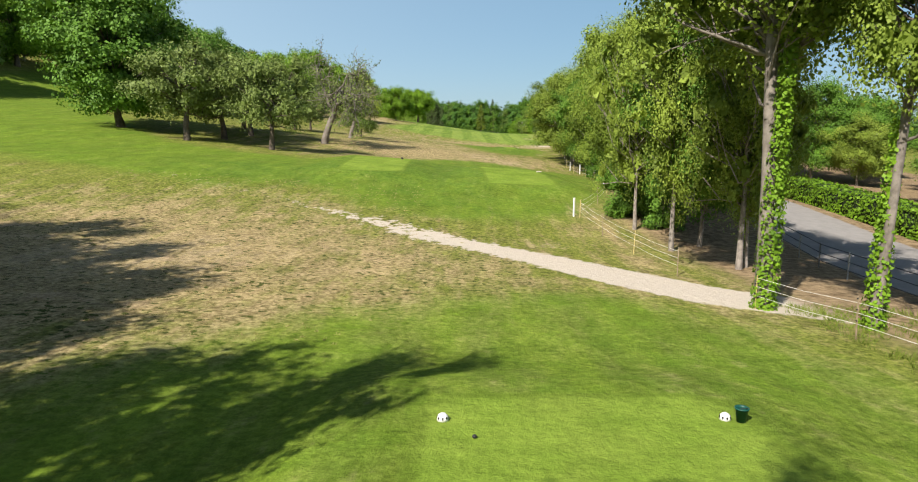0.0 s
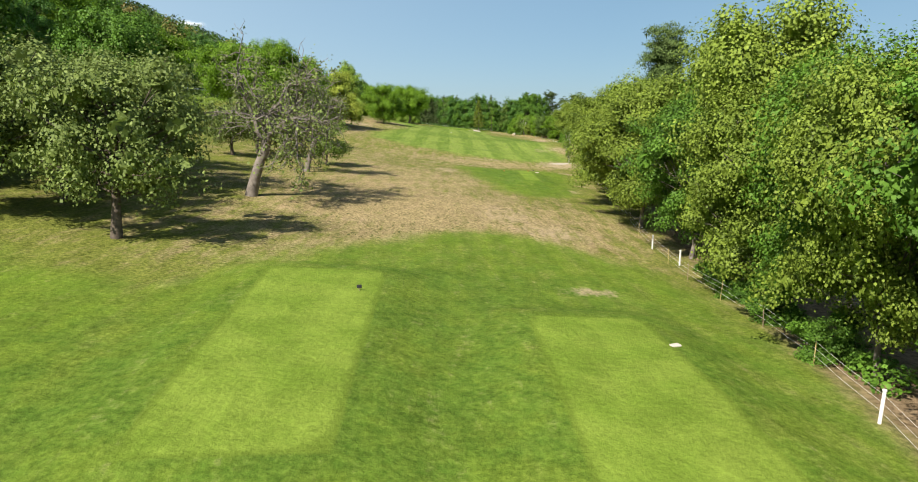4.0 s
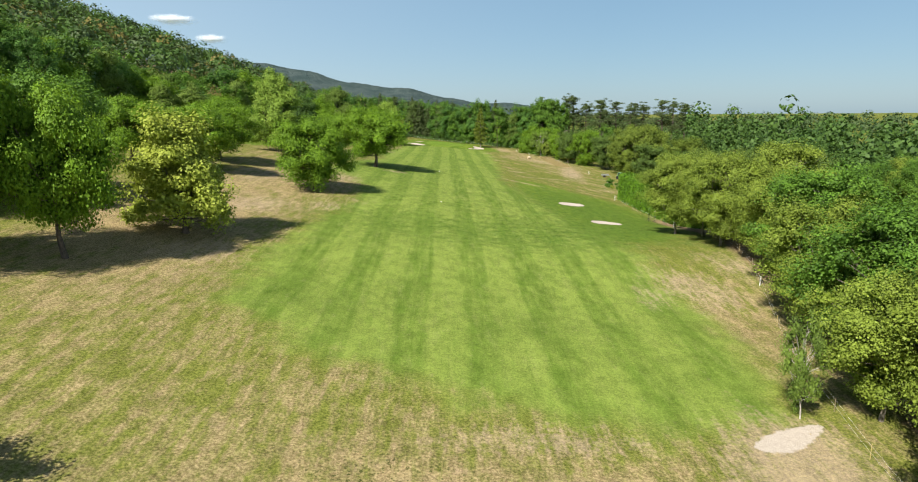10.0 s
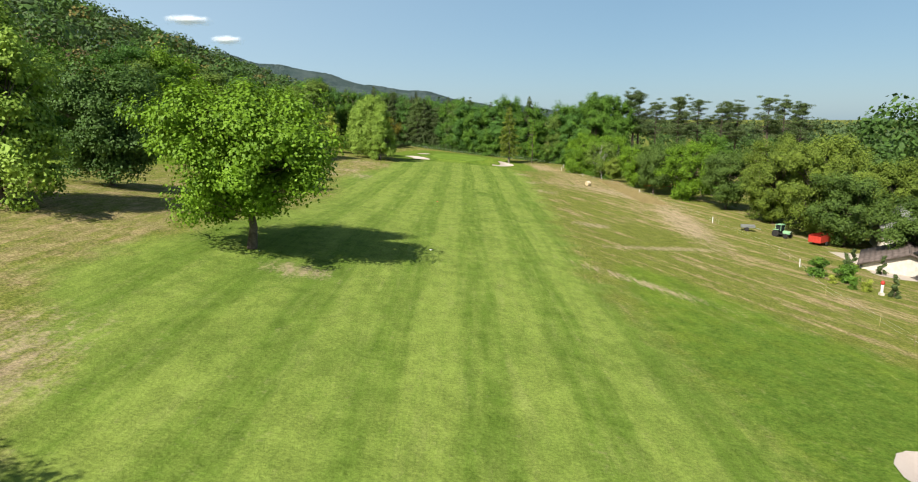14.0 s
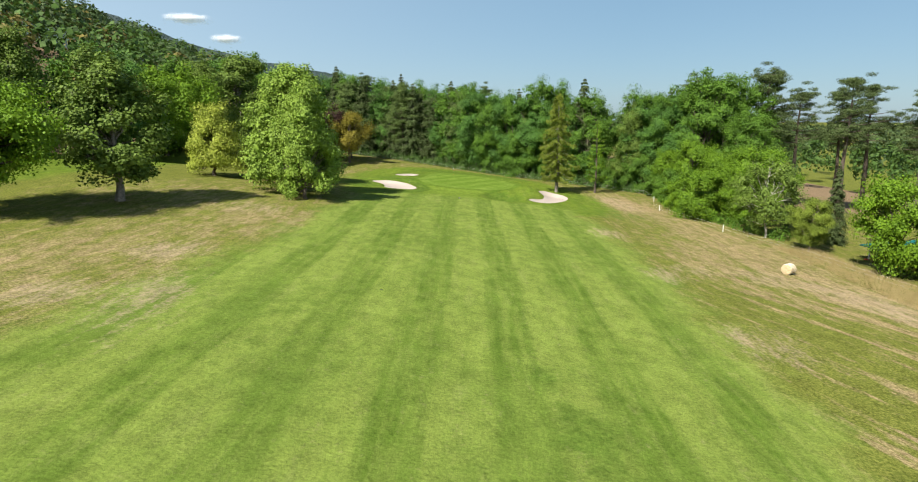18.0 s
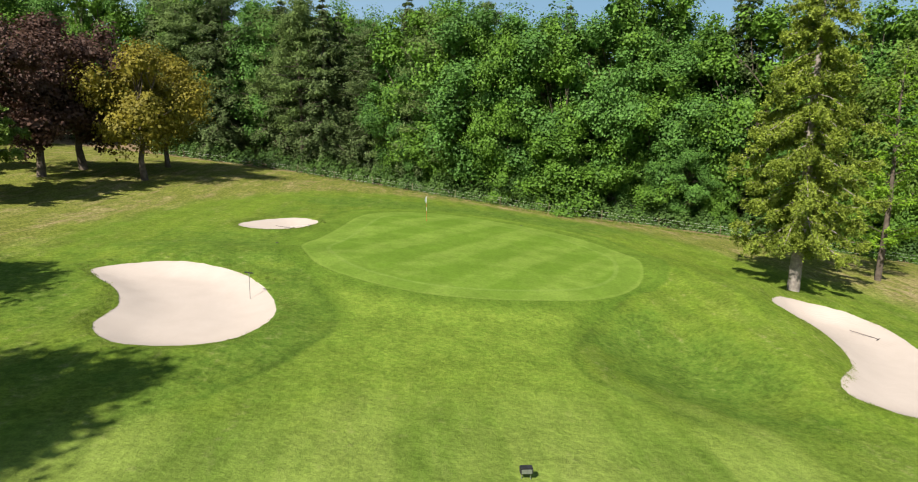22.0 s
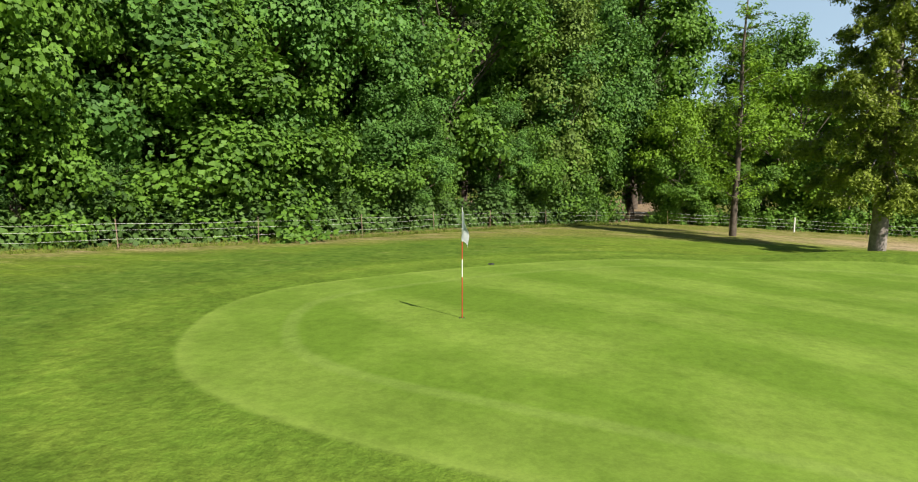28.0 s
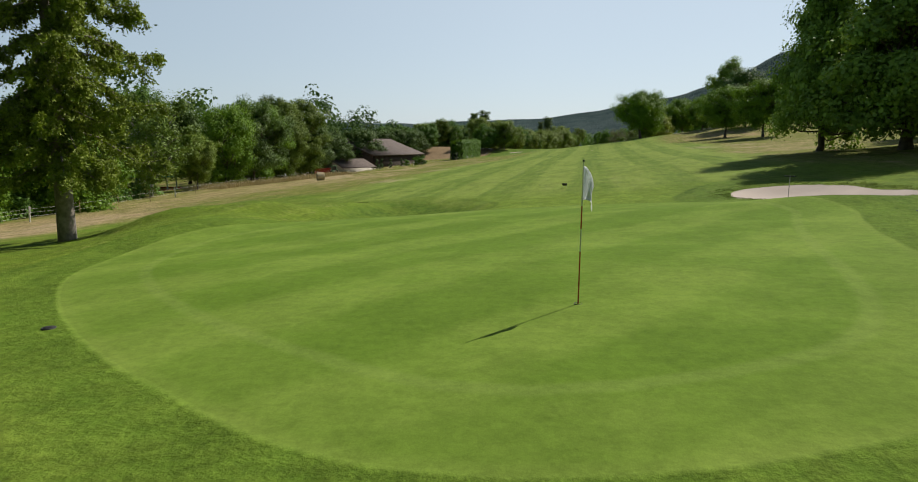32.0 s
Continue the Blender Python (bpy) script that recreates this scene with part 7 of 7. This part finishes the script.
DARK_BLADE = leaf_material("long_grass_blades", (0.085, 0.125, 0.016), (0.20, 0.25, 0.045), (0.18, 0.26, 0.03))
for q, n in ((BUNKER_WEST, 520), (BUNKER_NORTH, 300), (BUNKER_EAST, 420)):
    tufts("long_grass", ring_spots(q, n, 0.45), 14, 0.05, 0.09, DARK_BLADE, "longer grass hanging over the bunker's edge")


# ---- flat pale stones breaking out of the turf where the path peters out ----
def stone_mesh(seed):
    r = np.random.default_rng(seed)
    bm = bmesh.new()
    n = 7
    ring = [(math.cos(k * 2 * math.pi / n) * r.uniform(0.75, 1.1), math.sin(k * 2 * math.pi / n) * r.uniform(0.6, 1.0)) for k in range(n)]
    low = [bm.verts.new((x, y, -0.25)) for x, y in ring]
    high = [bm.verts.new((x * 0.82, y * 0.82, 0.16 + r.uniform(-0.03, 0.03))) for x, y in ring]
    bm.faces.new(high)
    for k in range(n):
        bm.faces.new((low[k], low[(k + 1) % n], high[(k + 1) % n], high[k]))
    me = bpy.data.meshes.new("stone")
    bm.to_mesh(me)
    bm.free()
    me.materials.append(PALE_STONE)
    return me


PALE_STONE = grainy("pale_stone", (0.42, 0.37, 0.30), (0.66, 0.60, 0.52), 9.0, 0.9, 0.4)
STONES = [stone_mesh(k) for k in range(5)]
stony = thing("stone_path", (-6, 36.5, ground_at(-6, 36.5)), "broken pale stones of a path sunk into the turf", "path")
for i in range(150):
    s = rng.uniform(0, 1)
    x = np.interp(s, [0, 0.45, 0.75, 1], [-15, -6, -1, 3.5]) + rng.normal() * 0.32
    y = np.interp(s, [0, 0.45, 0.75, 1], [42.4, 36.6, 31.9, 27.4]) + rng.normal() * 0.32
    ob = new("stone", STONES[i % 5])
    ob.parent = stony
    size = rng.uniform(0.10, 0.30) * (0.6 + 0.4 * s)
    ob.matrix_local = stony.matrix_world.inverted() @ (pose(x, y, ground_at(x, y), 0, 0, rng.uniform(0, 360)) @ Matrix.Diagonal((size, size, size * 0.6, 1)))


# ---- sprinklers on tripods beside the hedge ----
def tripod_sprinkler(x, y, tall, turn, head):
    base = thing("sprinkler_tripod", (x, y, ground_at(x, y)), "dark steel sprinkler tripod standing on the rough" + (" with a pale head" if head else ""), "sprinkler", turn, "sprinkler tripods")
    part("pole", rod((0, 0, 0.45), (0, 0, tall), 0.028, 0.02, 8), BLACK, base)
    for k in range(3):
        a = k * 2.094
        part("leg", rod((0, 0, 0.95), (math.cos(a) * 0.75, math.sin(a) * 0.75, -0.02), 0.022, 0.018, 8), BLACK, base)
        part("brace", rod((0, 0, 0.5), (math.cos(a) * 0.42, math.sin(a) * 0.42, 0.42), 0.012, 0.012, 6), BLACK, base)
    part("head", block((0.42, 0.30, 0.22) if head else (0.16, 0.08, 0.10), (0, 0, tall + 0.05), 0.03), WHITE if head else METAL, base)
    part("nozzle", rod((0, 0, tall + 0.08), (0.32, 0, tall + 0.2), 0.03, 0.015, 8), METAL, base)


tripod_sprinkler(40.2, 253.3, 2.5, 10, True)
tripod_sprinkler(40.3, 257.0, 2.6, 70, False)
tripod_sprinkler(41.9, 252.7, 2.2, 130, False)


# ---- cars parked where the meadow meets the mountain wood ----
def parked_car(x, y, turn, paint, label):
    base = thing("parked_car", (x, y, ground_at(x, y)), label, "car", turn, "cars by the mountain wood")
    bm = bmesh.new()
    side = [(-2.05, 0.35), (-2.1, 0.75), (-1.9, 0.92), (-0.9, 0.98), (1.95, 0.98), (2.1, 0.8), (2.08, 0.35)]
    for lo, hi in ((-0.86, 0.86),):
        a = [bm.verts.new((u, lo, w)) for u, w in side]
        c = [bm.verts.new((u, hi, w)) for u, w in side]
        bm.faces.new(a)
        bm.faces.new(c[::-1])
        for k in range(len(side)):
            bm.faces.new((a[k], c[k], c[(k + 1) % len(side)], a[(k + 1) % len(side)]))
    bmesh.ops.bevel(bm, geom=bm.edges[:], offset=0.05, segments=2, affect="EDGES")
    bmesh.ops.recalc_face_normals(bm, faces=bm.faces)
    part("body", bm, paint, base)
    roof = block((1.9, 1.45, 0.10), (0.45, 0, 1.46), 0.04)
    part("roof", roof, paint, base)
    bm = bmesh.new()
    low = [bm.verts.new(p) for p in ((-0.95, -0.78, 0.96), (1.75, -0.78, 0.96), (1.75, 0.78, 0.96), (-0.95, 0.78, 0.96))]
    top = [bm.verts.new(p) for p in ((-0.42, -0.68, 1.43), (1.36, -0.68, 1.43), (1.36, 0.68, 1.43), (-0.42, 0.68, 1.43))]
    for k in range(4):
        bm.faces.new((low[k], low[(k + 1) % 4], top[(k + 1) % 4], top[k]))
    part("window", bm, GLASS, base, "dark car windows")
    for u in (-1.3, 1.3):
        for w in (-0.8, 0.8):
            ring = turned([(0.20, -0.10), (0.31, -0.10), (0.33, -0.06), (0.33, 0.06), (0.31, 0.10), (0.20, 0.10)], 18)
            tyre = part("wheel", ring, BLACK, base)
            tyre.matrix_basis = pose(u, w, 0.33, 90, 0, 0)
            part("rim", turned([(0.01, -0.07), (0.20, -0.05), (0.20, 0.05), (0.01, 0.07)], 14), METAL, tyre)


CAR_GREY = grainy("grey_car_paint", (0.10, 0.11, 0.12), (0.16, 0.17, 0.18), 2.0, 0.3, 0.02, 0.3, 0.6)
for x, y, paint, label in [(-97.5, 272, WHITE, "white car parked at the meadow's edge"), (-97.5, 275.5, CAR_GREY, "dark grey car parked beside a white one"), (-97.5, 281.5, WHITE, "white car parked at the meadow's edge"), (-97.5, 289.5, WHITE, "white car parked under the mountain wood")]:
    parked_car(x, y, 8, paint, label)
